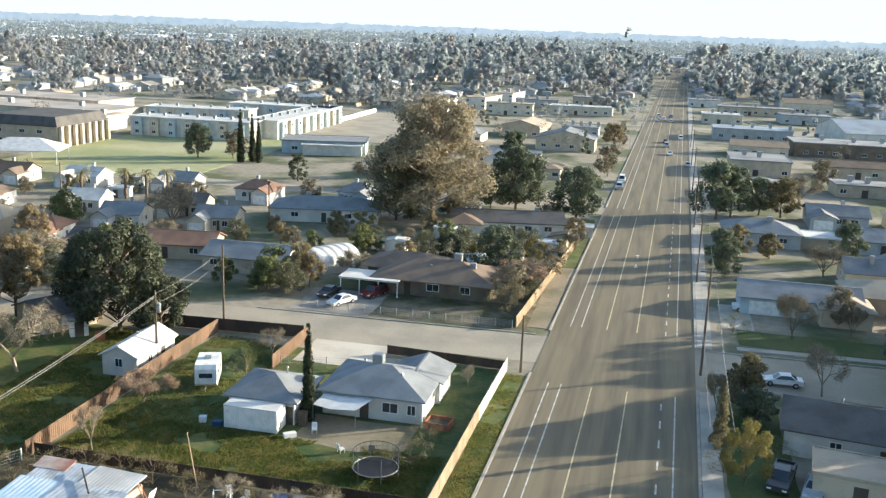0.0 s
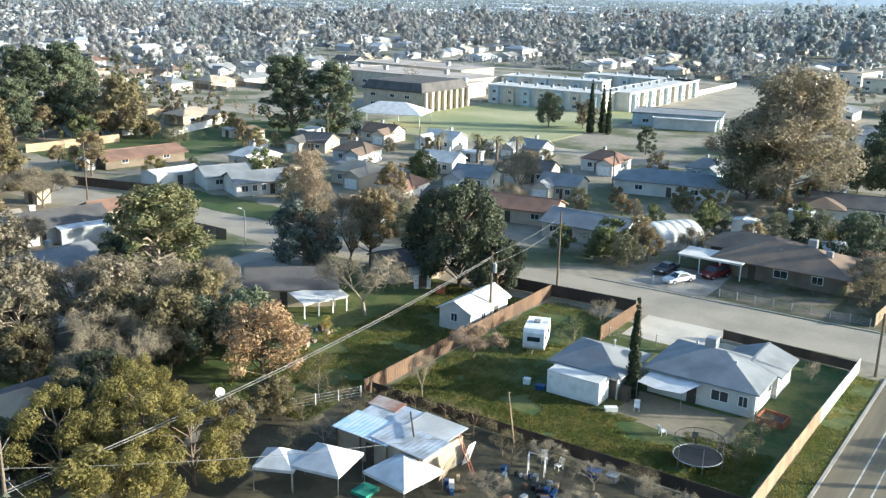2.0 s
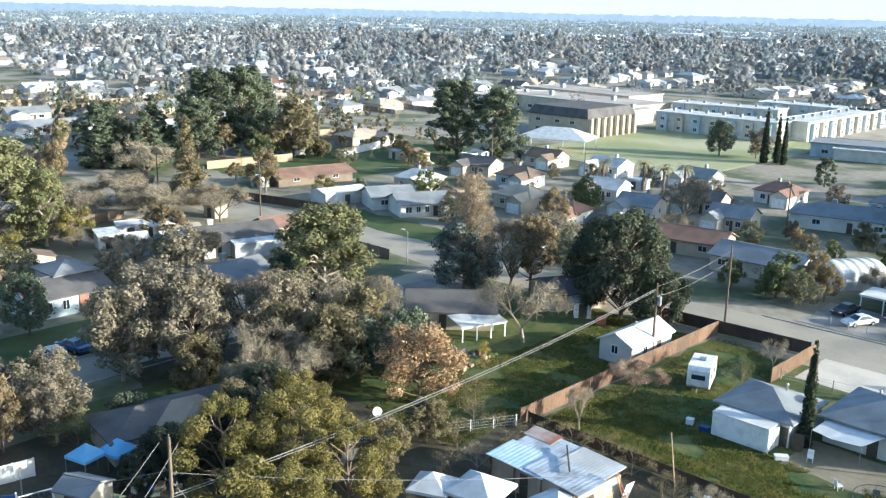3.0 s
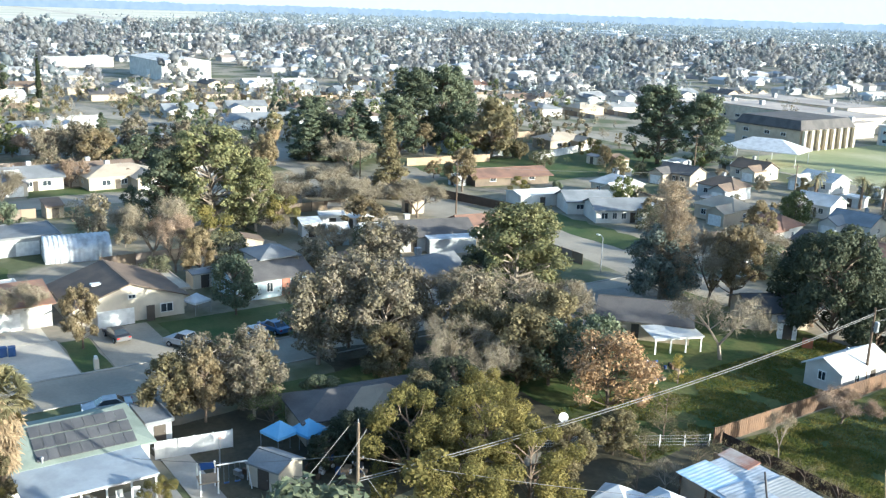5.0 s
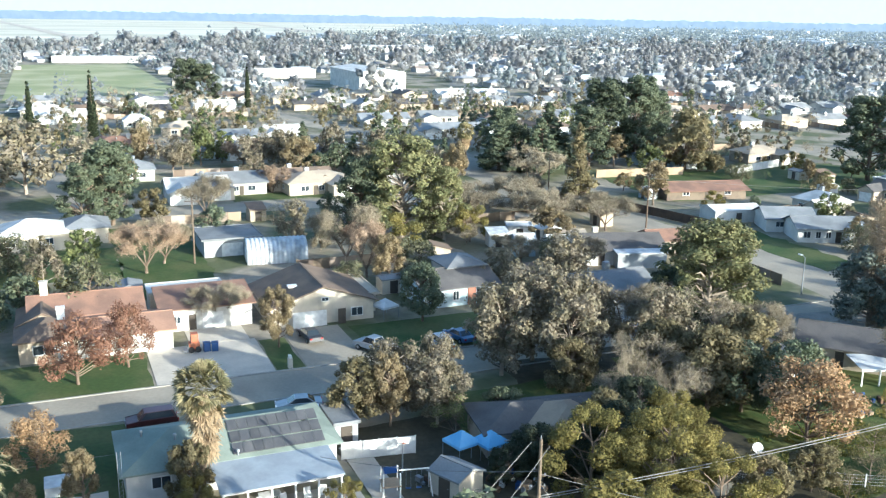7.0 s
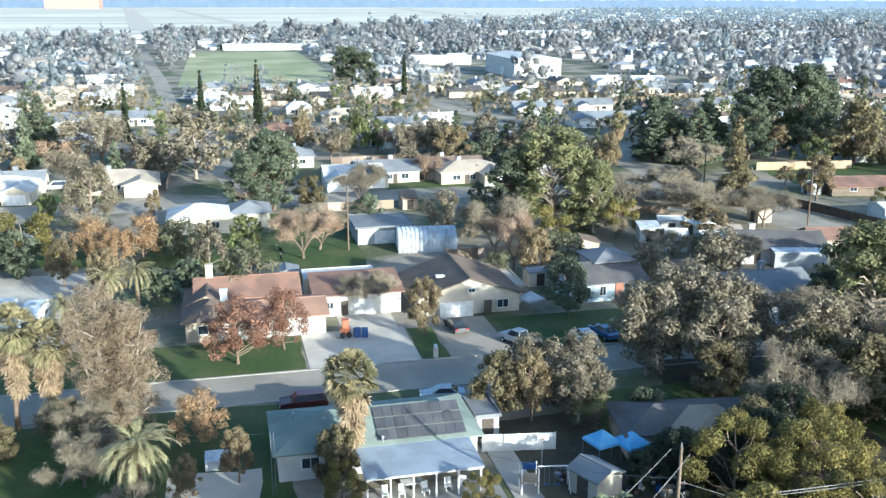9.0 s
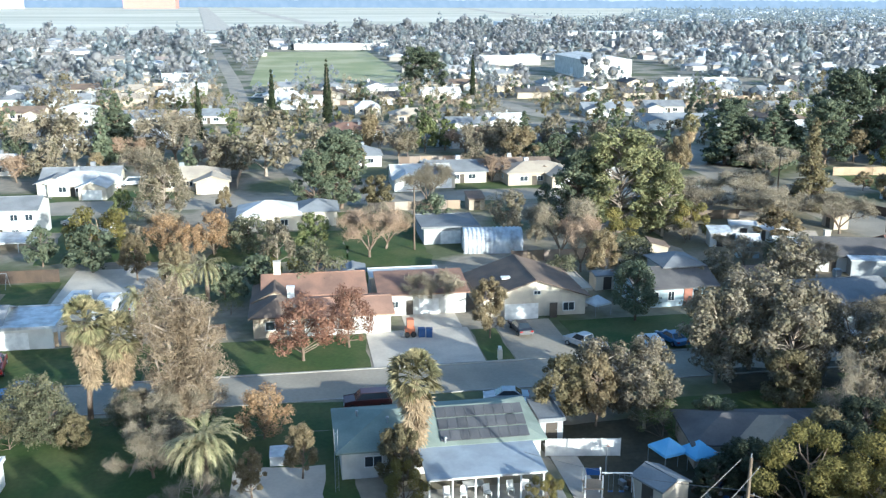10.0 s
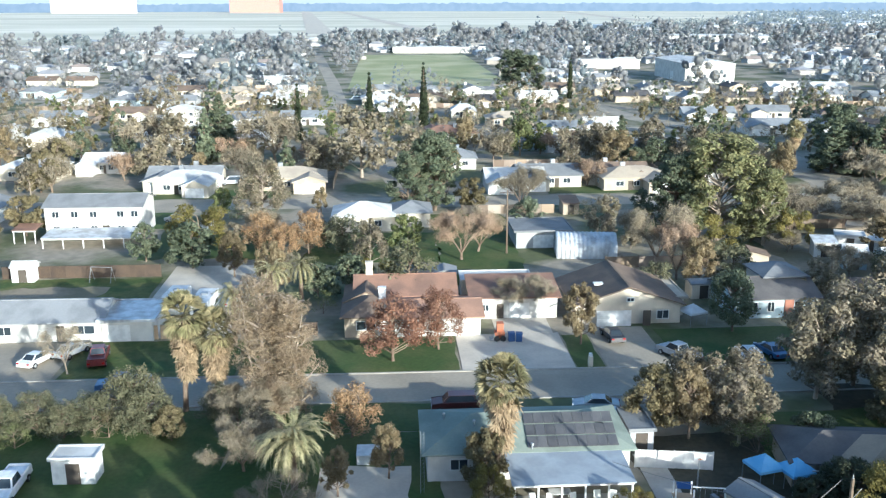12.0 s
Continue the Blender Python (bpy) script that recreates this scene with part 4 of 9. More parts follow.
def camper(x, y, rz, L, W, H, label, m=None):
    """A travel trailer with rounded ends on two wheels."""
    ob = thing("camper_trailer", pose(x, y, 0, 0, 0, rz), label, "trailer")
    z0 = 0.5
    o = [(-L / 2, z0 + 0.3), (-L / 2 + 0.1, H - 0.5), (-L / 2 + 0.45, H - 0.08), (-L / 2 + 1.0, H), (L / 2 - 0.9, H), (L / 2 - 0.35, H - 0.1), (L / 2 - 0.05, H - 0.6), (L / 2, z0 + 0.4), (L / 2 - 0.25, z0), (-L / 2 + 0.3, z0)]
    body = part("body", Geo().prism(o, -W / 2, W / 2), m or M_TRIM, ob)
    part("roof_vent", Geo().box(-0.4, -0.35, H, 0.4, 0.35, H + 0.22), M_STEEL, ob)
    part("stripe", Geo().box(-L / 2 + 0.3, -W / 2 - 0.012, z0 + 0.5, L / 2 - 0.3, -W / 2, z0 + 0.65).box(-L / 2 + 0.3, W / 2, z0 + 0.5, L / 2 - 0.3, W / 2 + 0.012, z0 + 0.65), M_STEEL, body)
    for s in (-1, 1):
        for a in (-L * 0.25, L * 0.2):
            part("window", Geo().box(a - 0.5, s * (W / 2 + 0.008) - 0.008, z0 + 0.95, a + 0.5, s * (W / 2 + 0.008) + 0.008, z0 + 1.5), M_GLASS, body)
        part("wheel", Geo().tube((0.1, s * (W / 2 - 0.25), 0.33), (0.1, s * (W / 2 - 0.02), 0.33), 0.33, 0.33, 12), M_BLACK, ob)
    for a in (-L / 2 - 0.005, L / 2 - 0.03):
        part("end_window", Geo().box(a - 0.02, -W * 0.3, z0 + 1.0, a + 0.12, W * 0.3, z0 + 1.5), M_GLASS, body)
    part("hitch", Geo().box(-L / 2 - 0.9, -0.06, 0.4, -L / 2 + 0.4, 0.06, 0.52), M_STEEL, ob)
    part("jack", Geo().tube((-L / 2 - 0.6, 0, 0), (-L / 2 - 0.6, 0, 0.5), 0.04, 0.04, 5), M_STEEL, ob)
    return ob
# ---------------------------------------------------------------- ground, roads, lawns
def ribbon(name, pts, width, z, m, label="", category="", kind="structure", thick=0.0):
    """A strip along a line of points."""
    p = [Vector((a, b, 0)) for a, b in pts]
    g = Geo()
    left, right = [], []
    for i, q in enumerate(p):
        d = (p[min(i + 1, len(p) - 1)] - p[max(i - 1, 0)]).normalized()
        s = Vector((-d.y, d.x, 0)) * width / 2
        left.append((q + s)[:2])
        right.append((q - s)[:2])
    n = len(p)
    v = [(*q, z) for q in left] + [(*q, z) for q in right]
    f = [(i, n + i, n + i + 1, i + 1) for i in range(n - 1)]
    if thick:
        v += [(*q, z - thick) for q in left] + [(*q, z - thick) for q in right]
        f += [(i, i + 1, 2 * n + i + 1, 2 * n + i) for i in range(n - 1)] + [(n + i, 3 * n + i, 3 * n + i + 1, n + i + 1) for i in range(n - 1)]
        f += [(0, 2 * n, 3 * n, n), (n - 1, 2 * n - 1, 4 * n - 1, 3 * n - 1)]
    g.add(v, f)
    return solid(name, g, m, label, category, kind)


def patch(name, x0, y0, x1, y1, z, m, label, category="ground", rough=0.0, seed=0, kind="structure"):
    """A ground patch with slightly wandering edges."""
    rng = np.random.default_rng(seed + 5)
    p = []
    for a, b, c, d in ((x0, y0, x1, y0), (x1, y0, x1, y1), (x1, y1, x0, y1), (x0, y1, x0, y0)):
        n = max(1, int(math.hypot(c - a, d - b) / 2.5)) if rough else 1
        for i in range(n):
            j = rng.normal(0, rough, 2) if rough and i else (0, 0)
            p.append((a + (c - a) * i / n + j[0], b + (d - b) * i / n + j[1], z))
    n = len(p)
    g = Geo().add(p + [(a, b, z - 0.25) for a, b, _ in p], [tuple(range(n))] + [(i, n + i, n + (i + 1) % n, (i + 1) % n) for i in range(n)])
    return solid(name, g, m, label, category, kind)


SLOPE = 0.0172


def road_x(y):
    return -3.0 + SLOPE * (y - 100)


g = Geo()
for ring, (r0, r1) in enumerate(((0, 200), (200, 800), (800, 4600))):
    n = 48
    v = [(r * math.cos(2 * math.pi * i / n) - 60, r * math.sin(2 * math.pi * i / n) + 60, 0) for r in (max(r0, 0.01), r1) for i in range(n)]
    g.add(v, [(i, (i + 1) % n, n + (i + 1) % n, n + i) for i in range(n)])
solid("ground", g, M_GROUND, "flat ground of winter grass and bare soil", "ground", "structure")

ribbon("road", [(road_x(y), y) for y in (-300, 0, 100, 400, 1600)], 19.2, 0.05, M_ASPHALT, "wide main road of sun-worn asphalt", "road")
STREETS = [
    ([(-12.0, 116.3), (-55, 115.2), (-100, 110), (-125, 113), (-150, 107), (-200, 104), (-330, 100)], 10.5),
    ([(-96.8, -320), (-96.8, 60), (-97.4, 108)], 7.4),
    ([(-192, -360), (-192, 60), (-190, 104)], 10.0),
    ([(-197, 9), (-292, -4), (-353, -12.5), (-475, -22), (-600, -34), (-770, -50)], 6.6),
    ([(6, 115.2), (60, 117), (330, 121)], 13.0),
    ([(-11, 216), (-170, 216)], 8.0),
    ([(-400, 82), (-364, 86), (-325, 91), (-290, 108), (-240, 108), (-198, 106)], 8.0),
]
for i, (pts, w) in enumerate(STREETS):
    ribbon("road", pts, w, 0.012 + 0.005 * i, M_STREET, "narrow residential street of pale worn asphalt", "road")

# kerbs along the main road, broken at the side streets
for side, spans in ((-1, ((-300, 107), (124, 211), (221, 900))), (1, ((-300, 107.5), (122.5, 900)))):
    for a, b in spans:
        off = side * 9.75
        ribbon("kerb", [(road_x(a) + off, a), (road_x(b) + off, b)], 0.3, 0.15, M_KERB, "pale concrete kerb", "kerb", thick=0.2)
for a, b in ((-300, 107), (123, 700)):
    ribbon("pavement", [(road_x(a) + 10.9, a), (road_x(b) + 10.9, b)], 1.9, 0.14, M_CONCRETE, "concrete pavement beside the road", "pavement", thick=0.2)
for x in (-100.65, -92.95):
    ribbon("kerb", [(x, -320), (x, 104)], 0.28, 0.10, M_KERB, "low concrete kerb", "kerb", thick=0.15)
ribbon("kerb", [(-14, 122.0), (-54, 120.8)], 0.28, 0.10, M_KERB, "low concrete kerb", "kerb", thick=0.15)
ribbon("kerb", [(9, 108.3), (40, 109.4)], 0.28, 0.12, M_KERB, "low concrete kerb", "kerb", thick=0.15)
ribbon("kerb", [(10, 122.2), (60, 124.3)], 0.28, 0.12, M_KERB, "low concrete kerb", "kerb", thick=0.15)
ribbon("pavement", [(12.5, 124.6), (60, 126.2)], 1.4, 0.12, M_CONCRETE, "concrete pavement beside the side street", "pavement", thick=0.2)

# lane lines
for off, m, dash in ((-7.2, M_LINE, 0), (-5.7, M_LINE, 0), (-2.2, M_YELLOW, 0), (1.9, M_YELLOW, 0), (5.8, M_LINE, 1), (7.3, M_LINE, 0)):
    for a, b in ((-250, 104.5), (127, 212), (221, 900)):
        if not dash:
            ribbon("lane_line", [(road_x(a) + off, a), (road_x(b) + off, b)], 0.15, 0.058, m, "painted lane line on the asphalt", "road marking")
        else:
            g = Geo()
            y = a
            while y < min(b, 420):
                g.add([(road_x(y) + off - 0.09, y, 0.058), (road_x(y) + off + 0.09, y, 0.058), (road_x(y + 2) + off + 0.09, y + 2, 0.058), (road_x(y + 2) + off - 0.09, y + 2, 0.058)], [(0, 1, 2, 3)])
                y += 5.0
            solid("lane_line", g, m, "row of painted dashes on the asphalt", "road marking", "structure")
for y, s in ((173.3, 1), (165.8, -1)):
    g = Geo().prism([(-0.12, -1.2 * s), (0.12, -1.2 * s), (0.12, 0.5 * s), (0.5, 0.5 * s), (0, 1.5 * s), (-0.5, 0.5 * s), (-0.12, 0.5 * s)], 0.052, 0.06, axis="z")
    solid("road_arrow", g, M_LINE, "white arrow painted on the centre lane", "road marking", "structure", m=pose(road_x(y) - 0.15, y, 0))

solid("road_line", Geo().box(9.3, 109.3, 0.03, 9.75, 115.0, 0.05), M_LINE, "white stop line painted at the side street", "road marking", "structure")

# lawns, yards and drives
patch("ground", -84.0, 25.8, -61.5, 63.0, 0.018, M_MULCH, "dark brown ground under trees", rough=0.4, seed=42)
patch("ground", -94.5, 48.0, -84.2, 104.0, 0.018, M_MULCH, "dark brown ground under trees", rough=0.4, seed=43)
M_YARD = mat("weedy_earth", (0.075, 0.075, 0.035), (0.17, 0.14, 0.1), scale=0.3, fine=1.8, var=0.4, bump=0.5)
patch("lawn", -54.0, 71.3, -16.6, 106.8, 0.03, M_WEEDS, "rough green lawn of the corner plot", rough=0.25, seed=1)
patch("lawn", -15.9, 40, -13.05, 105.8, 0.05, M_WEEDS, "grassy verge between fence and kerb", rough=0.15, seed=2)
patch("lawn", -91.5, 62, -55.2, 106.5, 0.03, M_WEEDS, "green yard with long grass and weeds", rough=0.3, seed=3)
patch("lawn", -88.0, 38.0, -77.5, 61.0, 0.035, M_LAWN, "dark green front lawn", rough=0.3, seed=4)
patch("lawn", -111.5, -12.8, -101.0, 11.6, 0.035, M_LAWN, "trimmed green front lawn", rough=0.1, seed=5)
patch("lawn", -111.5, 24.8, -101.0, 28.0, 0.035, M_LAWN, "strip of green lawn between drives", rough=0.1, seed=6)
patch("lawn", -113.0, 36.6, -101.0, 60.0, 0.035, M_LAWN, "green front lawn of the two-tone house", rough=0.2, seed=7)
patch("lawn", -92.5, -12.0, -86.0, 12.5, 0.035, M_LAWN, "strip of dark green lawn along the street", rough=0.15, seed=8)
patch("lawn", -92.0, -60.0, -60.0, -11.0, 0.03, M_LAWN, "shaded dark lawn", rough=0.4, seed=9)
patch("lawn", -112.6, -32.4, -101.0, -13.2, 0.035, M_WEEDS, "patchy sunlit green front yard", rough=0.3, seed=10)
patch("lawn", -140.0, -60.0, -121.0, -29.5, 0.03, M_WEEDS, "green back yard with worn grass", rough=0.4, seed=11)
patch("lawn", -135.5, -54.0, -127.5, -36.0, 0.045, M_DRY, "pale sandy bare patch in the back yard", rough=0.7, seed=31)
patch("lawn", -207.0, -57.0, -198.0, -20.0, 0.03, M_LAWN, "dark green front lawn along the far street", rough=0.3, seed=32)
patch("lawn", -170.0, -36.0, -150.0, -14.0, 0.03, M_LAWN, "shaded green grass between the back yards", rough=0.6, seed=33)
patch("lawn", -165.5, -10.0, -146.0, 12.0, 0.03, M_WEEDS, "green yard before the pale yellow house", rough=0.5, seed=34)
patch("lawn", -206.0, 38.0, -198.5, 74.0, 0.03, M_LAWN, "green front lawns beyond the street", rough=0.3, seed=35)
patch("lawn", -186.0, 62.0, -160.5, 100.0, 0.02, M_DRY, "pale trampled yard with bare trees", rough=0.5, seed=44)
patch("lawn", -160.0, 66.0, -118.0, 100.0, 0.02, M_DRY, "pale dry ground between the sheds", rough=0.5, seed=36)
patch("lawn", -180.0, 12.0, -133.0, 25.0, 0.03, M_LAWN, "green back yard grass", rough=0.4, seed=12)
patch("lawn", -185.0, -50.0, -172.0, -34.0, 0.03, M_LAWN, "green lawn beside the white block", rough=0.4, seed=13)
patch("lawn", -47.0, 122.6, -15.0, 135.0, 0.03, M_YARD, "dusty front yard with thin grass", rough=0.2, seed=14)
patch("lawn", -143.0, 115.8, -113.0, 125.0, 0.03, M_LAWN, "green front lawn of the white house", rough=0.3, seed=15)
patch("lawn", -203.0, 128.0, -170.0, 205.0, 0.02, M_LAWN, "large open green yard", rough=0.6, seed=16)
patch("lawn", 9.0, 76.0, 15.3, 106.5, 0.04, M_LAWN, "front lawn beside the main road", rough=0.1, seed=17)
patch("lawn", 13.0, 126.5, 34.0, 133.0, 0.04, M_LAWN, "shaded front lawn at the corner", rough=0.1, seed=18)
patch("verge", -15.6, 124.8, -12.6, 160.0, 0.05, M_DRY, "bare dirt verge beside the kerb", rough=0.1, seed=19)
patch("verge", -15.0, 160.2, -12.0, 205.0, 0.05, M_WEEDS, "grassy verge beside the kerb", rough=0.1, seed=28)
patch("field", -176, 214, -117, 306, 0.08, M_FIELD, "mown green school field", "field")
patch("field", -735, -14, -452, 64, 0.15, M_FIELD, "large pale green sports field", "field")
patch("pavement", -41.2, 102.2, -31.2, 110.6, 0.05, M_DRIVE, "broad pale concrete driveway", "driveway")
patch("pavement", -33.0, 80.6, -21.5, 87.8, 0.045, M_DRY, "bare trodden patio ground", "ground", rough=0.3, seed=22)
patch("pavement", -112.4, 11.9, -100.8, 24.6, 0.05, M_DRIVE, "wide pale concrete driveway", "driveway")
patch("pavement", -118.5, 17.0, -112.5, 24.0, 0.05, M_DRIVE, "concrete apron before the garage", "driveway")
patch("pavement", -114.0, 28.2, -100.8, 35.5, 0.05, M_STREET, "grey driveway with parked cars", "driveway")
patch("pavement", -113.0, -44.5, -100.8, -33.0, 0.05, M_STREET, "grey asphalt driveway", "driveway")
patch("pavement", -73.2, 10.5, -68.0, 25.0, 0.05, M_CONCRETE, "concrete patio slab", "patio")
patch("pavement", -80.0, 25.6, -63.0, 28.0, 0.045, M_CONCRETE, "long narrow concrete drive", "driveway")
patch("lawn", -86.0, -11.0, -64.0, 8.0, 0.024, M_LAWN, "shaded dark grass round the feather palm", rough=0.3, seed=41)
patch("pavement", -79.0, -2.4, -64.0, 5.6, 0.045, M_DRIVE, "pale concrete yard by the palms", "patio", rough=0.2, seed=23)
patch("pavement", -50.0, 122.0, -38.0, 134.0, 0.045, M_GRAVEL, "gravel drive with parked cars", "driveway", rough=0.3, seed=24)
patch("pavement", -127, 311, -79, 419, 0.09, M_STREET, "empty asphalt parking lot", "parking lot")
patch("pavement", -97, 86, -88, 104, 0.05, M_GRAVEL, "pale gravel forecourt", "driveway", rough=0.4, seed=25)
patch("pavement", -146.0, -28.8, -113.6, -15.5, 0.045, M_DRIVE, "side yard slab with parked trailers", "driveway")
patch("pavement", 11.0, 133.6, 15.5, 146.0, 0.05, M_CONCRETE, "short concrete driveway", "driveway")
patch("lawn", -60.0, 40.0, -17.0, 70.6, 0.02, M_MULCH, "cluttered yard of dark earth and weeds", rough=0.3, seed=26)
M_AIRFIELD = mat("pale_dry_grass", (0.5, 0.475, 0.37), (0.68, 0.64, 0.53), scale=0.008, fine=0.05, var=0.14, stretch=(1.0, 0.2, 1.0))
AIR_EDGE = [(-835, -319), (-951, -205), (-1016, -44), (-1162, 187), (-1700, 597), (-4200, 1700)]


def on_airfield(x, y):
    """Whether a place lies on the open airfield in the west."""
    return x < -700 and y < np.interp(-x, [-a for a, _ in AIR_EDGE], [b for _, b in AIR_EDGE]) and y > -1500


g = Geo().prism([(-700, -1500), (-790, -420)] + AIR_EDGE + [(-4200, -1500)], 0.1, 0.5, axis="z")
solid("airfield", g, M_AIRFIELD, "vast pale flat airfield beyond the houses", "field", "structure")
for pts, w in (([(-4000, -320), (-1200, -75)], 34), ([(-4000, -190), (-1300, 60)], 24), ([(-950, -420), (-1040, -190), (-1120, -60)], 12), ([(-3900, 700), (-1900, 520)], 30)):
    ribbon("runway", pts, w, 0.9, M_DRIVE, "long pale runway", "runway")
# ---------------------------------------------------------------- the corner plot by the main road
h = house(-26.8, 92.8, 0, "white corner house with a blue-grey hipped roof and rooftop cooler",
          [(0, 0, 10.8, 9.0, 2.6, "hip", M_WHITE, M_RBLUE, 0), (3.2, 4.2, 5.4, 5.4, 2.6, "gable", M_WHITE, M_RBLUE, 90)],
          [("door", -0.8, -4.5, 0.95, 2.05, 0)],
          [(-3.2, -4.5, 1.0, 1.4, 1.0, 0), (2.0, -4.5, 0.9, 1.8, 1.2, 0), (4.3, -4.5, 0.9, 1.0, 1.2, 0), (5.4, 0.5, 1.0, 1.2, 1.0, 90), (5.7, 5.5, 1.0, 1.4, 1.0, 90), (-5.4, 0, 1.0, 1.2, 1.0, -90)])
cooler(h, -0.8, 0.6, 4.2, 1.1)
vent(h, -2.6, 1.4, 3.9)
vent(h, 2.4, -1.5, 3.8)
part("porch_post", Geo().box(5.5, -5.2, 0, 5.65, -5.05, 2.6), M_TRIM, h)
g = house(-37.4, 87.9, 0, "white detached garage with a blue-grey hipped roof", [(0, 0, 7.2, 7.2, 2.5, "hip", M_WHITE, M_RBLUE, 0)],
          [("door", 3.0, -3.6, 0.9, 2.0, 0), ("garage_door", 0, 3.6, 4.6, 2.1, 180)], [(3.6, 0.8, 1.0, 1.0, 0.9, 90)], name="garage")
vent(g, 1.0, 1.0, 4.0)
ob = thing("shade_sail", pose(-29.2, 87.0, 0), "white cloth awning stretched over the patio", "awning")
part("cloth", Geo().add([(-3.0, -1.6, 2.1), (-1, -1.9, 1.95), (1.6, -1.7, 2.05), (2.9, 1.2, 2.5), (0, 1.2, 2.42), (-2.6, 1.2, 2.5)], [(0, 1, 4, 5), (1, 2, 3, 4)]), M_CLOTHW, ob)
for a, b in ((-3.0, -1.6), (1.6, -1.7)):
    part("post", Geo().tube((a, b, 0), (a, b, 2.1), 0.04, 0.04, 5), M_STEEL, ob)
# shipping container
ob = thing("storage_container", pose(-37.5, 82.9, 0) @ Matrix.Diagonal((0.86, 0.95, 0.95, 1)), "white boxy storage container on the lawn", "container")
edge = [(-3.3 + 6.6 * i / 44, 1.25 + 0.03 * (i % 2)) for i in range(45)]
g = Geo().prism(edge + [(a, -b) for a, b in edge[::-1]], 0.12, 2.55, axis="z")
part("body", g, M_TRIM, ob)
part("roof", Geo().box(-3.35, -1.3, 2.55, 3.35, 1.3, 2.63), M_RWHITE, ob)
for s in (-1, 1):
    d = part("door", Geo().box(3.3, min(0.02 * s, 1.2 * s), 0.2, 3.36, max(0.02 * s, 1.2 * s), 2.45), M_TRIM, ob)
    part("lock_rod", Geo().tube((3.4, 0.35 * s, 0.25), (3.4, 0.35 * s, 2.4), 0.025, 0.025, 5), M_STEEL, d)
part("skid", Geo().box(-3.2, -1.1, 0, 3.2, -0.9, 0.12).box(-3.2, 0.9, 0, 3.2, 1.1, 0.12), M_DARKW, ob)
camper(-47.4, 92.4, 110, 5.0, 2.4, 2.95, "white travel trailer parked on the lawn")
h = house(-57.7, 95.3, 90, "small white cottage with a pale gabled roof", [(0, 0, 8.6, 4.4, 2.5, "gable", M_WHITE, M_RWHITE, 0, 0.5, 0.35)],
          [("door", 1.5, -2.2, 0.9, 2.0, 0)], [(-4.3, 0.1, 1.1, 1.0, 1.1, -90), (-1.5, -2.2, 1.0, 1.0, 1.0, 0), (4.3, 0, 1.0, 1.0, 1.0, 90)], name="cottage")
vent(h, 1.0, 0.8, 3.2)
# trampoline with a net
ob = thing("trampoline", pose(-22.7, 76.4, 0), "round black trampoline with a safety net", "trampoline")
n = 24
ring = [(2.1 * math.cos(2 * math.pi * i / n), 2.1 * math.sin(2 * math.pi * i / n)) for i in range(n)]
g = Geo()
for i in range(n):
    g.tube((*ring[i], 0.8), (*ring[(i + 1) % n], 0.8), 0.05, 0.05, 5)
part("rim", g, M_STEEL, ob)
part("mat", Geo().add([(a * 0.93, b * 0.93, 0.79) for a, b in ring], [tuple(range(n))]), M_BLACK, ob)
g = Geo()
for i in range(n):
    g.tube((*ring[i], 2.4), (*ring[(i + 1) % n], 2.4), 0.03, 0.03, 4)
    for k in (1.1, 1.5, 1.95):
        g.tube((*ring[i], k), (*ring[(i + 1) % n], k), 0.008, 0.008, 3)
    g.tube((*ring[i], 0.8), (*ring[i], 2.4), 0.008, 0.008, 3)
part("net", g, M_BLACK, ob)
for i in range(0, n, 4):
    part("pole", Geo().tube((*[c * 1.03 for c in ring[i]], 0), (*[c * 1.03 for c in ring[i]], 2.4), 0.035, 0.035, 5), M_STEEL, ob)
# red planter
ob = thing("wooden_planter", pose(-19.6, 88.6, 0, 0, 0, -5), "open red-brown timber planter box", "planter")
for a, b, c, d in ((-1.3, -1.1, 1.3, -0.98), (-1.3, 0.98, 1.3, 1.1), (-1.3, -0.98, -1.18, 0.98), (1.18, -0.98, 1.3, 0.98)):
    part("side_board", Geo().box(a, b, 0, c, d, 0.75), M_REDW, ob)
part("soil", Geo().box(-1.18, -0.98, 0, 1.18, 0.98, 0.45), M_DARKW, ob)


def garden_chair(x, y, rz, m, label):
    ob = thing("garden_chair", pose(x, y, 0.03, 0, 0, rz), label, "chair", "garden chairs")
    part("seat", Geo().box(-0.28, -0.28, 0.4, 0.28, 0.28, 0.45), m, ob)
    part("backrest", Geo().prism([(0.24, 0.45), (0.30, 0.45), (0.42, 1.0), (0.36, 1.0)], -0.28, 0.28, axis="x"), m, ob)
    for a in (-0.24, 0.24):
        for b in (-0.24, 0.24):
            part("leg", Geo().box(a - 0.03, b - 0.03, 0, a + 0.03, b + 0.03, 0.4), m, ob)
    return ob


garden_chair(-31.2, 83.2, 20, M_TRIM, "white plastic garden chair on the bare patio")
garden_chair(-27.2, 79.8, 140, M_TRIM, "white plastic garden chair on the grass")
garden_chair(-24.4, 80.6, 200, M_STEEL, "grey garden chair on the grass")


def crate(name, x, y, rz, w, d, hh, m, label, category):
    """A small boxy thing with a lid lip."""
    ob = thing(name, pose(x, y, 0.03, 0, 0, rz), label, category)
    part("body", Geo().box(-w / 2, -d / 2, 0, w / 2, d / 2, hh * 0.9), m, ob)
    part("lid", Geo().box(-w / 2 - 0.03, -d / 2 - 0.03, hh * 0.9, w / 2 + 0.03, d / 2 + 0.03, hh), m, ob)
    return ob


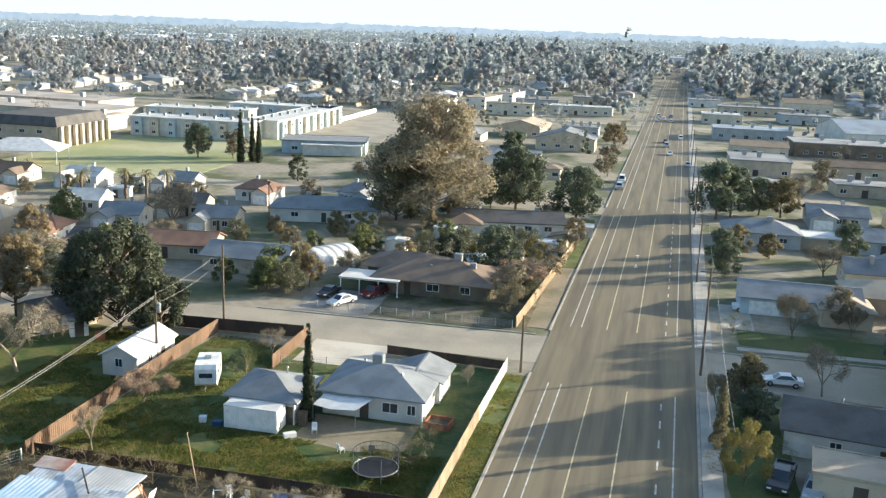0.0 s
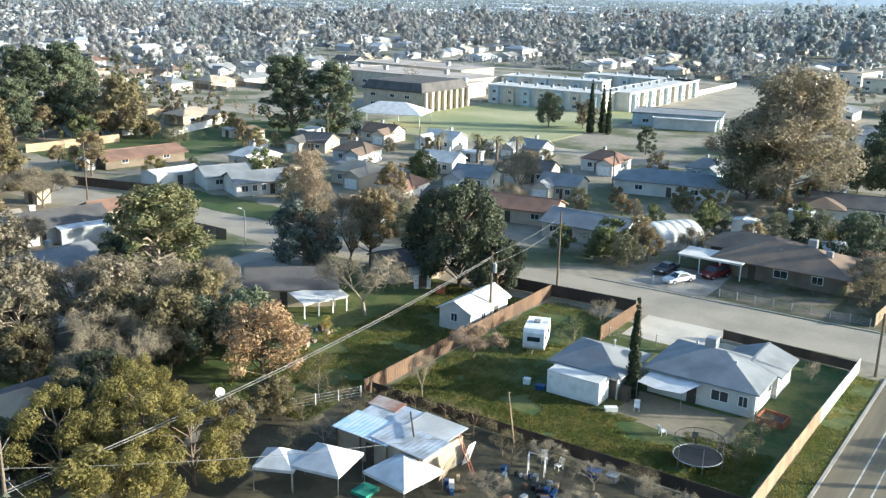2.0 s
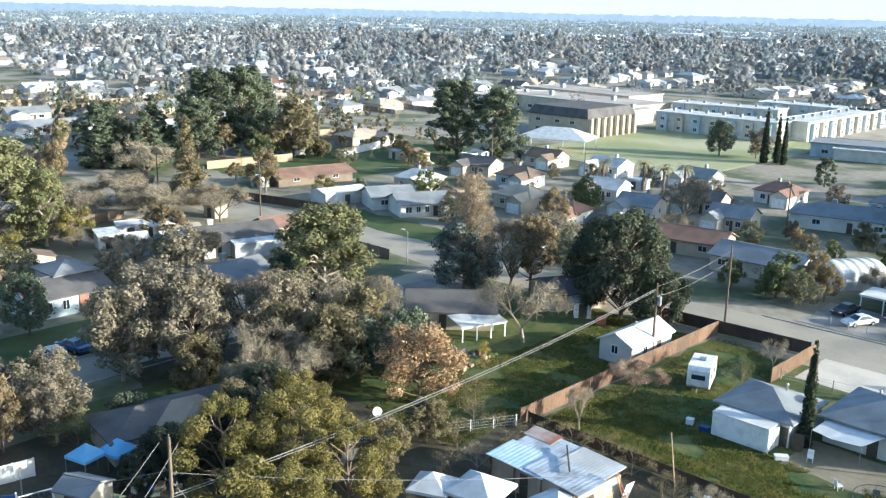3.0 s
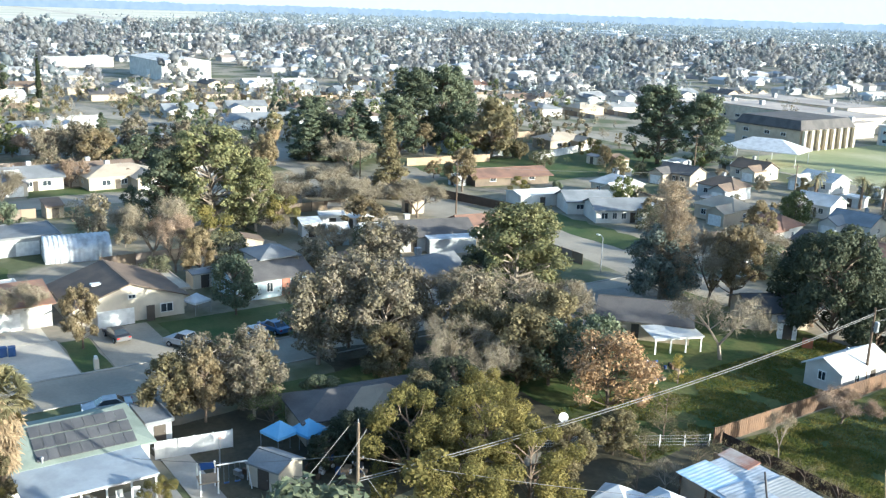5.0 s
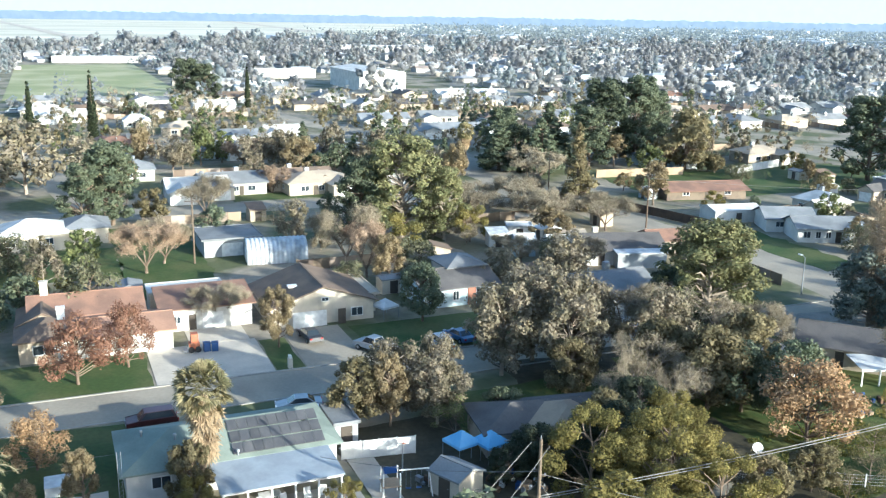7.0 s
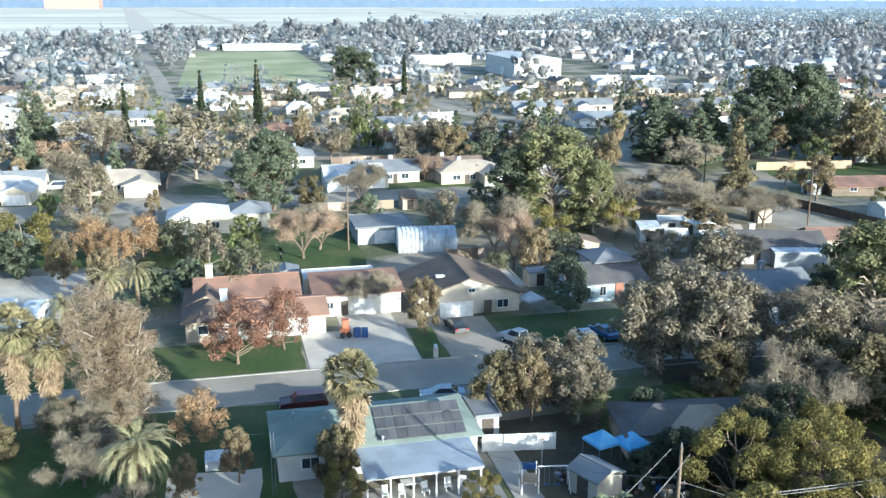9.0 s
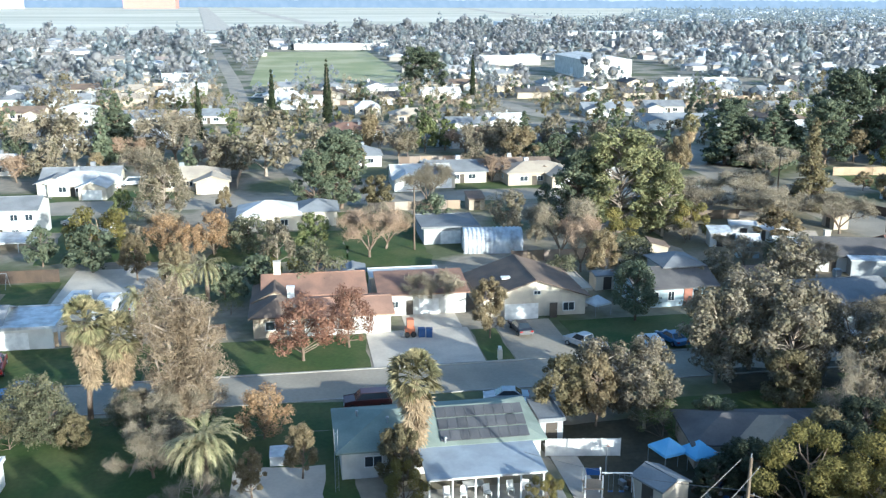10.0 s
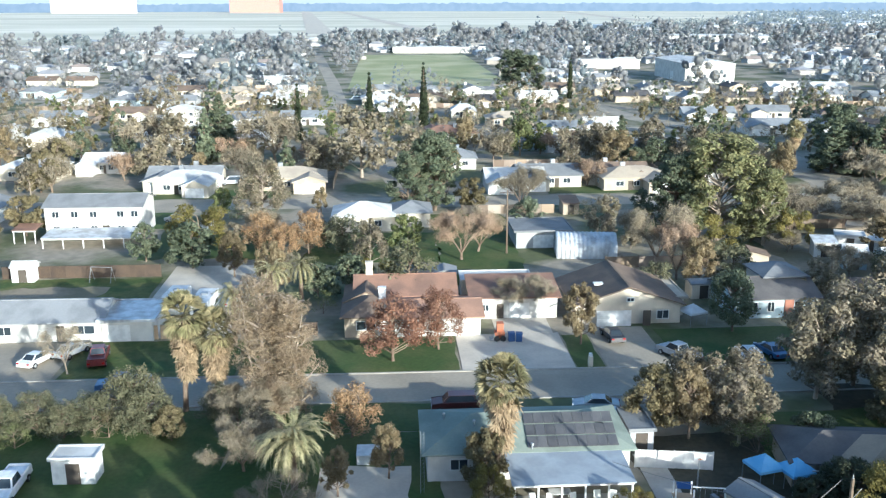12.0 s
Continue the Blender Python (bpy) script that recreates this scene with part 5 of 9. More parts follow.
crate("garden_box", -43.0, 82.4, 15, 0.7, 0.6, 0.6, M_TRIM, "small pale box on the lawn", "box")
crate("storage_bin", -41.2, 82.0, 10, 0.9, 0.6, 0.5, M_PLASTICB, "blue plastic storage bin", "bin")
crate("storage_box", -33.2, 81.6, 40, 1.2, 0.6, 0.45, M_TRIM, "white box beside the container", "box")
crate("chest_freezer", -33.0, 84.6, 0, 0.8, 0.7, 1.5, M_DARKW, "dark appliance by the garage door", "appliance")
crate("wheeled_bin", -33.1, 100.8, 0, 0.6, 0.7, 1.05, M_PLASTICB, "dark wheeled bin by the house", "bin")
tree("cypress", -32.9, 85.9, 10.8, 0.9, 1, label="tall slim dark cypress beside the garage")
tree("drybush", -19.5, 84.0, 3.0, 1.3, 1)
tree("drybush", -20.2, 79.5, 2.8, 1.3, 2)
tree("bush", -43.8, 94.5, 4.2, 0.85, 1)
tree("palebare", -43.5, 101.8, 4.5, 0.8, 1)
tree("palebare", -18.9, 100.0, 3.2, 0.5, 2)
tree("barered", -51.3, 85.0, 4.4, 1.2, 1, label="low leafless bush with reddish twigs by the fence")
tree("palebare", -49.8, 73.3, 5.0, 0.55, 0, label="pollarded bare tree with a forked trunk")
fence((-54.5, 70.0), (-54.5, 109.2), 1.8, M_FENCE, "weathered brown board fence between yards")
fence((-64.0, 109.0), (-43.0, 110.4), 1.7, M_FENCED, "dark board fence along the side street")
fence((-42.3, 98.6), (-42.3, 110.3), 1.8, M_FENCE, "brown board fence beside the drive")
fence((-16.7, 46.0), (-15.9, 91.0), 1.8, M_FENCEL, "light wooden fence along the road verge")
fence((-15.9, 91.1), (-15.5, 106.8), 1.7, M_VINYL, "white board fence near the corner")
fence((-15.5, 107.0), (-30.8, 108.0), 1.2, M_FENCED, "low dark fence along the side street")
fence((-54.2, 70.9), (-17.0, 70.9), 1.25, M_FENCED, "low dark board fence at the bottom of the plot")
fence((-31.2, 103.0), (-25.0, 103.6), 1.3, M_GREYW, "grey panel fence behind the house", "panel")
fence((-42.0, 100.5), (-33.8, 101.8), 1.2, M_STEEL, "grey wire fence beside the drive", "wire")

# ---------------------------------------------------------------- the cluttered plot below
ob = thing("shack", pose(-44.2, 62.0, 0, 0, 0, -4), "low tan shack roofed with patched metal sheets", "house")
part("wall", wall_geo(9.6, 5.4, 2.5, "flat", 0), M_TAN, ob)
for i, (a, b, c, d, z, m, t) in enumerate(((-5.0, -3.2, 1.2, 0.2, 2.62, M_TARPB, 2), (-0.9, -2.9, 5.3, 0.4, 2.72, M_METAL, -2), (-4.6, 0.1, 0.4, 3.1, 2.84, M_METAL, 1), (0.2, 0.3, 5.0, 3.2, 2.92, M_RWHITE, -1), (-5.0, 1.7, -1.8, 3.3, 3.0, M_RUSTM, 3))):
    g = Geo()
    k = 28
    up = [(a + (c - a) * j / k, 0.018 * (j % 2)) for j in range(k + 1)]
    low = [(p, -0.04) for p, _ in up[::-1]]
    ring = up + low
    n = len(ring)
    g.add([(p, b, z + q) for p, q in ring] + [(p, d, z + 0.25 + q) for p, q in ring], [(j, (j + 1) % n, n + (j + 1) % n, n + j) for j in range(n)])
    part("roof_sheet", g, m, ob).matrix_basis = pose(0, 0, 0, 0, 0, t)
for a in (-4.6, -1.8, 1.2, 4.6):
    part("post", Geo().box(a - 0.06, -3.1, 0, a + 0.06, -2.98, 2.6), M_FENCE, ob)
door(ob, -1.0, -2.7, 0.9, 2.0, 0)
window(ob, 2.4, -2.7, 1.0, 1.2, 0.9, 0)
part("roof_rail", Geo().tube((-0.5, 2.0, 3.35), (2.4, -1.0, 3.1), 0.08, 0.08, 5), M_DARKW, ob)
ob = thing("ladder", pose(-38.2, 62.6, 0, 0, 0, 100), "orange ladder leaning on the shack", "ladder")
for s in (-0.22, 0.22):
    part("rail", Geo().tube((s, -1.2, 0.05), (s, 0.3, 3.6), 0.04, 0.04, 5), M_ORANGE, ob)
for i in range(9):
    q = (i + 0.7) / 9.5
    part("rung", Geo().tube((-0.22, -1.2 + 1.5 * q, 3.55 * q + 0.05), (0.22, -1.2 + 1.5 * q, 3.55 * q + 0.05), 0.025, 0.025, 4), M_ORANGE, ob)
for x, y, rz, tilt, w, hh, m, words in ((-50.3, 66.2, 35, 24, 1.6, 2.6, M_FENCEL, "tan plywood sheet leaning beside the shack"), (-49.4, 66.9, 50, 20, 1.0, 2.0, M_TRIM, "pale board leaning beside the shack"), (-39.0, 60.9, 95, 22, 1.5, 2.5, M_FENCEL, "tan board leaning on the shack wall"), (-38.9, 64.4, 85, 18, 1.0, 2.2, M_TRIM, "white door panel leaning on the shack")):
    ob = thing("leaning_board", pose(x, y, 0.02, 0, 0, rz) @ pose(0, 0, 0, tilt, 0, 0), words, "board")
    part("sheet", Geo().box(-w / 2, 0, 0, w / 2, 0.04, hh), m, ob)
    part("batten", Geo().box(-w / 2, -0.05, hh * 0.5, w / 2, 0, hh * 0.5 + 0.09), m, ob)
canopy_tent(-46.0, 54.6, 12, 4.4, 3.6, M_CLOTHW, "white peaked canopy tent in the cluttered yard")
canopy_tent(-49.4, 52.6, 25, 3.4, 3.2, M_CLOTHW, "smaller white canopy tent in the cluttered yard")
canopy_tent(-40.3, 57.3, -8, 4.6, 3.0, M_CLOTHW, "low white canopy tent beside the shack")
patch("tarp", -43.6, 54.6, -42.0, 56.4, 0.3, M_GREENP, "green plastic tarp on the ground", "tarp", kind="")


def junk(x, y, seed, label, n=7):
    """A heap of odd boxes and boards."""
    rng = np.random.default_rng(seed)
    ob = thing("junk_pile", pose(x, y, 0.03, 0, 0, 360 * rng.random()), label, "junk", "junk piles")
    for k in range(n):
        a, b, s = rng.normal(0, 0.8), rng.normal(0, 0.65), 0.1 + 0.28 * rng.random()
        z = 0.25 * rng.random()
        m = (M_TRIM, M_FENCE, M_PLASTICB, M_FENCEL, M_BLACK, M_STEEL)[int(rng.integers(6))]
        part("box", Geo().box(a - s, b - s * 0.6, -0.05, a + s, b + s * 0.6, z + s), m, ob)


rng = np.random.default_rng(3)
JUNKWORDS = ("heap of cardboard and boards in the yard", "pile of scrap and tubs in the yard", "stack of old crates in the yard")
for i in range(16):
    x, y = -53.0 + 36 * rng.random(), 52 + 17.5 * rng.random()
    if (-49.8 < x < -37.5 and 56 < y < 66.5) or (-52 < x < -37.5 and y < 60):
        x = -36.5 + 18 * rng.random()
    junk(x, y, 200 + i, JUNKWORDS[i % 3])
garden_chair(-33.5, 68.6, 30, M_TRIM, "white plastic chair by the wire fence")
garden_chair(-31.9, 68.2, -20, M_TRIM, "white plastic chair by the wire fence")
crate("tub", -29.0, 69.0, 10, 1.1, 0.9, 0.6, M_PLASTICB, "blue tub by the wire fence", "tub")
crate("tub", -27.4, 69.2, 0, 0.9, 0.9, 0.6, M_STEEL, "grey tub by the wire fence", "tub")
ob = thing("leaning_post", pose(-37.0, 69.5, 0, 0, -9, 0), "thin leaning wooden pole by the fence", "post")
part("shaft", Geo().tube((0, 0, -0.1), (0, 0, 5.2), 0.06, 0.045, 6), M_FENCEL, ob)
for x, y, k in ((-50.5, 67.5, "drybush"), (-35.5, 66.5, "drybush"), (-47.5, 68.8, "drybush"), (-30.5, 66.0, "drybush"), (-25.0, 68.3, "drybush"), (-52.0, 57.5, "drybush"), (-20.5, 66.0, "palebare"), (-34.0, 60.0, "palebare"), (-33.0, 67.5, "palebare"), (-28.0, 66.8, "palebare"), (-23.0, 67.0, "palebare"), (-37.0, 67.3, "drybush"), (-41.0, 68.9, "drybush"), (-44.5, 69.6, "drybush"), (-53.0, 66.0, "drybush"), (-55.5, 62.0, "drybush"), (-50.8, 59.5, "palebare"), (-19.0, 60.0, "drybush"), (-27.0, 62.0, "palebare"), (-24.0, 57.0, "drybush"), (-31.0, 55.0, "palebare")):
    tree(k, x, y, 2.8, 1.2, int(-x))
fence((-62.5, 55.0), (-54.6, 69.5), 1.2, M_VINYL, "pale sagging fence rail beside the shack", "wire")

# ---------------------------------------------------------------- yard with the brown-roofed house
h = house(-81.4, 88.4, 42, "low dark-roofed house in an overgrown yard", [(0, 0, 11.0, 8.2, 2.5, "gable", M_TAN, M_RDARK, 0)],
          [("door", -1.0, -4.1, 0.95, 2.05, 0)], [(-3.6, -4.1, 0.95, 1.4, 1.1, 0), (2.4, -4.1, 0.95, 1.6, 1.1, 0), (-5.5, 0, 1, 1.2, 1, -90)])
h = house(-75.8, 105.6, 62, "small dark-roofed garage behind the bare tree", [(0, 0, 7.6, 7.0, 2.5, "gable", M_TAN, M_RDARK, 0)], [("garage_door", 0, -3.5, 2.6, 2.1, 0)], [(3.8, 0, 1, 1, 1, 90)], name="garage")
patio_cover(-75.0, 86.4, 70, 6.4, 4.0, 2.3, M_RWHITE, "white patio roof on posts over a cluttered terrace")
shed(-70.6, 102.4, 40, 2.2, 2.0, 2.2, M_TRIM, M_RGREY, "small white yard shed", "gable")
shed(-81.8, 77.8, 12, 6.0, 4.4, 2.2, M_GREYW, M_RGREY, "grey flat-roofed garden shed", "flat", "garden_shed")
shed(-76.0, 72.5, 30, 2.5, 3.0, 2.2, M_TAN, M_RBROWN, "small tan shed under the trees", "gable")
for i, (a, b) in enumerate(((-72.6, 79.5), (-70.4, 81.5), (-68.6, 77.0))):
    junk(a, b, 40 + i, "scatter of pale rubbish on the grass", 8)
crate("dog_house", -66.9, 101.5, 30, 1.2, 1.0, 1.0, M_ORANGE, "small orange-brown kennel on the grass", "kennel")
tree("orange", -64.6, 66.2, 9.0, 1.05, 1, label="autumn tree with sparse orange leaves and dark branches")
tree("yellow", -66.8, 78.6, 3.4, 1.0, 1)
tree("palebare", -69.4, 88.6, 9.2, 1.15, 2)
tree("deep", -66.6, 105.6, 15.2, 0.92, 1, label="huge dense dark tree beside the side street")
tree("deep", -71.5, 109.0, 12.5, 1.0, 2)
tree("deep", -61.5, 107.2, 8.0, 1.1, 0)
tree("golden", -82.8, 106.5, 11.5, 0.95, 1)
tree("blue", -88.5, 98.5, 11.0, 1.1, 1)
tree("blue", -93.0, 104.5, 9.5, 1.1, 2)
tree("pine", -93.2, 77.0, 15.0, 1.3, 1)
tree("pine", -97.5, 81.5, 11.5, 1.2, 2)
tree("feather", -90.4, 101.6, 17.0, 0.9, 1)
tree("feather", -86.8, 99.4, 14.0, 0.9, 0)
tree("bare", -85.5, 105.0, 12.0, 0.8, 1)
tree("bare", -84.5, 76.0, 8.5, 1.1, 2)
tree("brown", -75.2, 63.0, 9.0, 1.15, 1)
tree("broad", -70.0, 69.5, 8.6, 1.1, 0)
tree("broad", -73.5, 66.0, 7.5, 1.1, 2)
tree("palebare", -78.6, 57.0, 8.5, 0.9, 0)
tree("palebare", -75.0, 53.5, 7.6, 0.8, 1)
tree("palebare", -73.0, 57.5, 7.5, 0.9, 2)
tree("brown", -80.5, 60.5, 8.5, 1.0, 2)
tree("grey", -86.5, 53.5, 10.5, 1.05, 1)
tree("grey", -91.5, 57.0, 11.0, 1.0, 2)
tree("grey", -84.5, 63.5, 10.0, 1.0, 0)
tree("bare", -92.0, 65.0, 10.5, 1.1, 0)
tree("grey", -91.0, 47.5, 10.5, 1.05, 0)
tree("grey", -94.0, 53.0, 11.5, 1.0, 2)
tree("brown", -82.0, 51.0, 7.0, 1.0, 1)
tree("deep", -71.0, 52.0, 6.8, 1.1, 1)
tree("deep", -67.0, 47.5, 6.5, 1.1, 2)
tree("olive", -66.5, 52.5, 7.0, 1.0, 1)
tree("palebare", -86.0, 69.0, 10.0, 1.1, 1)
tree("brown", -79.0, 71.0, 8.8, 1.0, 0)
tree("olive", -63.2, 42.0, 8.4, 1.0, 1)
tree("olive", -61.2, 48.2, 8.4, 1.0, 2)
tree("olive", -54.6, 48.2, 7.6, 1.05, 0)
tree("olive", -53.0, 40.5, 7.2, 1.0, 1)
tree("olive", -58.5, 44.5, 7.0, 1.0, 2)
tree("brown", -56.8, 54.0, 5.2, 1.15, 1)
tree("brown", -58.0, 60.5, 4.6, 1.2, 0)
tree("drybush", -57.5, 66.5, 3.2, 1.3, 0)
tree("drybush", -60.5, 70.0, 3.6, 1.3, 1)
ob = thing("satellite_dish", pose(-61.0, 57.0, 0, 0, 0, 60), "white satellite dish on a pole", "dish")
part("mast", Geo().tube((0, 0, 0), (0, 0, 3.2), 0.05, 0.05, 6), M_STEEL, ob)
g = Geo().tube((0, -0.05, 3.3), (0, -0.16, 3.34), 0.2, 0.45, 16)
part("dish", g, M_TRIM, ob)

# ---------------------------------------------------------------- brown house, blue tents and the solar house
# main roof dark as if shaded, hip tan as if sunlit, by material
h = house(-74.9, 44.2, 82, "house half hidden by trees, roof coloured dark for shade with a sunlit-tan hip", [(0, 0.6, 13.0, 6.4, 2.4, "hip", M_TAN, M_RDARK, 0), (1.2, -1.6, 6.4, 7.6, 2.75, "hip", M_TAN, M_RTANB, 0)],
          [("door", -3.0, -3.5, 0.95, 2.05, 0)], [(-4.6, -3.5, 1, 1.2, 1.1, 0), (1.4, -5.4, 1, 1.8, 1.1, 0)])
vent(h, 2.0, -2.6, 3.9)
canopy_tent(-73.9, 35.2, 15, 2.5, 2.9, M_CLOTHB, "bright blue peaked canopy tent")
canopy_tent(-73.0, 37.6, 15, 2.5, 2.9, M_CLOTHB, "bright blue canopy tent beside another")
shed(-68.6, 32.4, 25, 3.2, 3.0, 2.0, M_CREAM, M_RGREY, "low beige shed below the blue tents")
for i, (a, b) in enumerate(((-69.5, 38.0), (-68.4, 36.2), (-67.0, 38.6), (-70.4, 31.4))):
    junk(a, b, 60 + i, "cluttered heap of tubs and boxes", 9)
ob = thing("play_set", pose(-69.9, 28.0, 0, 0, 0, 80), "white-framed play set with a blue roof and swings", "playground")
for a, b in ((-1.6, -0.7), (-1.6, 0.7), (-0.2, -0.7), (-0.2, 0.7)):
    part("post", Geo().box(a - 0.06, b - 0.06, 0, a + 0.06, b + 0.06, 2.3), M_TRIM, ob)
part("platform", Geo().box(-1.7, -0.8, 1.1, -0.1, 0.8, 1.2), M_FENCEL, ob)
part("roof", Geo().prism([(-0.6, 2.3), (0.6, 2.3), (0, 2.6)], -1.5, -0.4, axis="x"), M_PLASTICB, ob, "dark blue pitched roof")
part("swing_beam", Geo().tube((-0.2, 0, 2.2), (2.3, 0, 2.2), 0.06, 0.06, 6), M_TRIM, ob)
for s in (-0.8, 0.8):
    part("brace_leg", Geo().tube((2.3, 0, 2.2), (2.5, s, 0), 0.05, 0.05, 5), M_TRIM, ob)
for a in (0.6, 1.5):
    sw = part("swing_seat", Geo().box(a - 0.22, -0.1, 0.5, a + 0.22, 0.1, 0.55), M_PLASTICB, ob)
    part("chain", Geo().tube((a - 0.2, 0, 0.55), (a - 0.2, 0, 2.2), 0.015, 0.015, 3).tube((a + 0.2, 0, 0.55), (a + 0.2, 0, 2.2), 0.015, 0.015, 3), M_STEEL, sw)
ob = thing("basketball_hoop", pose(-73.4, 29.4, 0, 0, 0, 80), "basketball hoop on a pole", "hoop")
part("post", Geo().tube((0, 0, 0), (0, 0, 3.2), 0.07, 0.06, 6), M_STEEL, ob)
part("backboard", Geo().box(-0.5, -0.32, 2.85, 0.5, -0.26, 3.5), M_GREYW, ob)
part("hoop", Geo().tube((-0.2, -0.6, 3.05), (0.2, -0.6, 3.05), 0.03, 0.03, 5).tube((0, -0.32, 3.05), (0, -0.7, 3.05), 0.03, 0.03, 5), M_ORANGE, ob)

h = house(-80.2, 15.6, 90, "house with dark solar mats on a green-grey roof", [(0, 0, 17.4, 8.2, 2.6, "hip", M_WHITE, M_RGREEN, 0)],
          [("door", 3.0, -4.1, 1.6, 2.05, 0)], [(-6.0, -4.1, 1, 1.6, 1.1, 0), (-2.0, -4.1, 1, 1.4, 1.1, 0), (0.6, -4.1, 1, 1.6, 1.1, 0), (6.2, -4.1, 1, 1.6, 1.1, 0), (8.7, 0, 1, 1.2, 1, 90), (-8.7, 0, 1, 1.2, 1, -90)])
slope = math.degrees(math.atan(0.36))
panel = Geo().box(-0.42, -0.62, 0.0, 0.42, 0.62, 0.05).mesh("solar_panel", M_SOLAR)
for i in range(9):
    for j in range(3):
        y = -3.6 + 1.34 * j
        part("solar_panel", panel, M_SOLAR, h).matrix_basis = pose(0.3 + 0.87 * i, y, 2.76 + (4.6 + y) * 0.36 + 0.05, slope, 0, 0)
vent(h, -4.5, -1.5, 3.9)
vent(h, 0.2, -4.2, 2.9)
vent(h, -7.0, 0.8, 3.6)
patio_cover(-73.2, 18.4, 90, 10.0, 5.4, 2.62, M_PATIO, "pale metal patio roof on white posts", 6, 0.25)
ob = thing("patio_table", pose(-72.4, 17.6, 0.05), "white patio table under the cover", "table")
part("tabletop", Geo().box(-0.5, -0.9, 0.7, 0.5, 0.9, 0.75), M_TRIM, ob)
for a in (-0.4, 0.4):
    for b in (-0.8, 0.8):
        part("leg", Geo().box(a - 0.03, b - 0.03, 0, a + 0.03, b + 0.03, 0.7), M_TRIM, ob)
for a, b, r in ((-71.5, 15.2, 90), (-71.4, 16.6, 80), (-71.4, 18.6, 100), (-71.7, 20.6, 90), (-71.6, 21.8, 70)):
    garden_chair(a, b, r, M_TRIM, "white patio chair under the cover")
fence((-77.6, 25.2), (-76.6, 31.8), 1.7, M_VINYL, "white panel gate beside the drive", "panel", 1.7)
shed(-83.0, 26.6, 90, 2.2, 4.6, 1.9, M_GREYW, M_RGREY, "flat-roofed lean-to beside the house", "flat", "lean_to")
tower = thing("antenna_mast", pose(-74.2, 6.4, 0), "thin lattice antenna mast against the house", "antenna")
for a, b in ((-0.15, -0.15), (0.15, -0.15), (0, 0.15)):
    part("rail", Geo().tube((a, b, 0), (a, b, 5.6), 0.02, 0.02, 4), M_STEEL, tower)
for i in range(14):
    z = 0.3 + 0.38 * i
    part("brace", Geo().tube((-0.15, -0.15, z), (0.15, -0.15, z + 0.2), 0.012, 0.012, 3).tube((0.15, -0.15, z), (0, 0.15, z + 0.2), 0.012, 0.012, 3), M_STEEL, tower)
fan_palm(-75.3, 12.7, 10.7, 1, 0.48)
fan_palm(-92.0, -16.6, 11.5, 2, 0.5)
fan_palm(-91.6, -13.3, 9.6, 3, 0.45)
date_palm(-75.6, -4.3, 6.4, 4.0, 1, 58)
date_palm(-107.6, -8.5, 8.2, 2.8, 2)
date_palm(-110.5, -14.5, 8.8, 2.8, 3)
tree("grey", -85.5, 33.0, 7.8, 1.1, 1)
tree("grey", -87.6, 38.4, 6.8, 1.0, 2)
tree("grey", -81.6, 36.0, 7.0, 1.1, 0)
tree("golden", -82.8, 31.6, 7.4, 0.8, 2)
tree("brown", -84.6, 29.0, 6.8, 1.0, 1)
tree("bush", -79.0, 36.8, 4.0, 1.1, 2)
tree("deep", -69.4, 40.2, 4.6, 1.2, 2)
tree("deep", -68.4, 37.0, 3.6, 1.2, 1)
tree("brown", -70.2, 47.6, 6.4, 1.0, 1)
tree("broad", -78.6, 41.6, 4.4, 1.2, 1)
tree("deep", -66.5, 42.5, 4.5, 1.2, 0)
tree("deep", -68.6, 44.5, 5.0, 1.1, 1)
tree("brown", -73.6, 11.6, 6.0, 0.8, 0)
tree("olive", -70.8, 11.6, 4.2, 0.85, 1)
tree("olive", -67.5, 22.4, 3.8, 0.85, 2)
tree("golden", -76.8, 3.6, 5.2, 0.8, 0, label="small half-bare tree with orange-brown leaves")
tree("golden", -74.0, -0.6, 4.4, 0.9, 1)
tree("orange", -85.0, 0.2, 5.4, 1.0, 2)
tree("feather", -90.2, -8.6, 14.6, 1.0, 1)
tree("feather", -89.6, -5.6, 13.0, 1.0, 2)
tree("feather", -91.2, -7.0, 12.0, 1.1, 0)
tree("bare", -88.6, -7.4, 6.0, 0.9, 2)
tree("bare", -87.4, -10.6, 5.6, 1.0, 1)
tree("sage", -88.8, -12.4, 4.2, 1.0, 2)
tree("palebare", -102.6, -31.6, 6.4, 0.8, 1, label="pollarded bare tree with a pale trunk by the drive")
fence((-113.2, -28.4), (-113.2, -24.2), 1.8, M_FENCEL, "light wooden gate fence beside the garage")
tree("bare", -79.0, -9.0, 6.0, 1.1, 0)
tree("palebare", -70.0, -5.0, 4.6, 1.2, 1)
tree("grey", -82.0, -8.0, 4.6, 1.1, 2)
for x, y, hh, k, s in ((-87.8, -29.6, 4.4, "sage", 0), (-86.6, -26.8, 3.8, "sage", 2), (-87.4, -24.2, 4.4, "sage", 1), (-88.4, -20.8, 6.3, "sage", 2), (-87.0, -19.2, 5.0, "sage", 0), (-86.5, -33.2, 4.6, "sage", 2), (-88.9, -36.6, 4.8, "sage", 1), (-86.0, -37.8, 4.0, "drybush", 1), (-85.4, -16.6, 3.6, "brown", 1), (-86.4, -22.6, 3.0, "drybush", 0), (-84.6, -30.6, 2.6, "bush", 1)):
    tree(k, x, y, hh, 1.0, s)
shed(-78.6, -23.0, 88, 3.6, 2.2, 2.25, M_TRIM, M_RWHITE, "tall white boxy storage shed on dark grass", "flat", "storage_shed")
car("pickup", -76.4, -28.0, 180, P_WHITE, "white pickup truck beside the white shed")
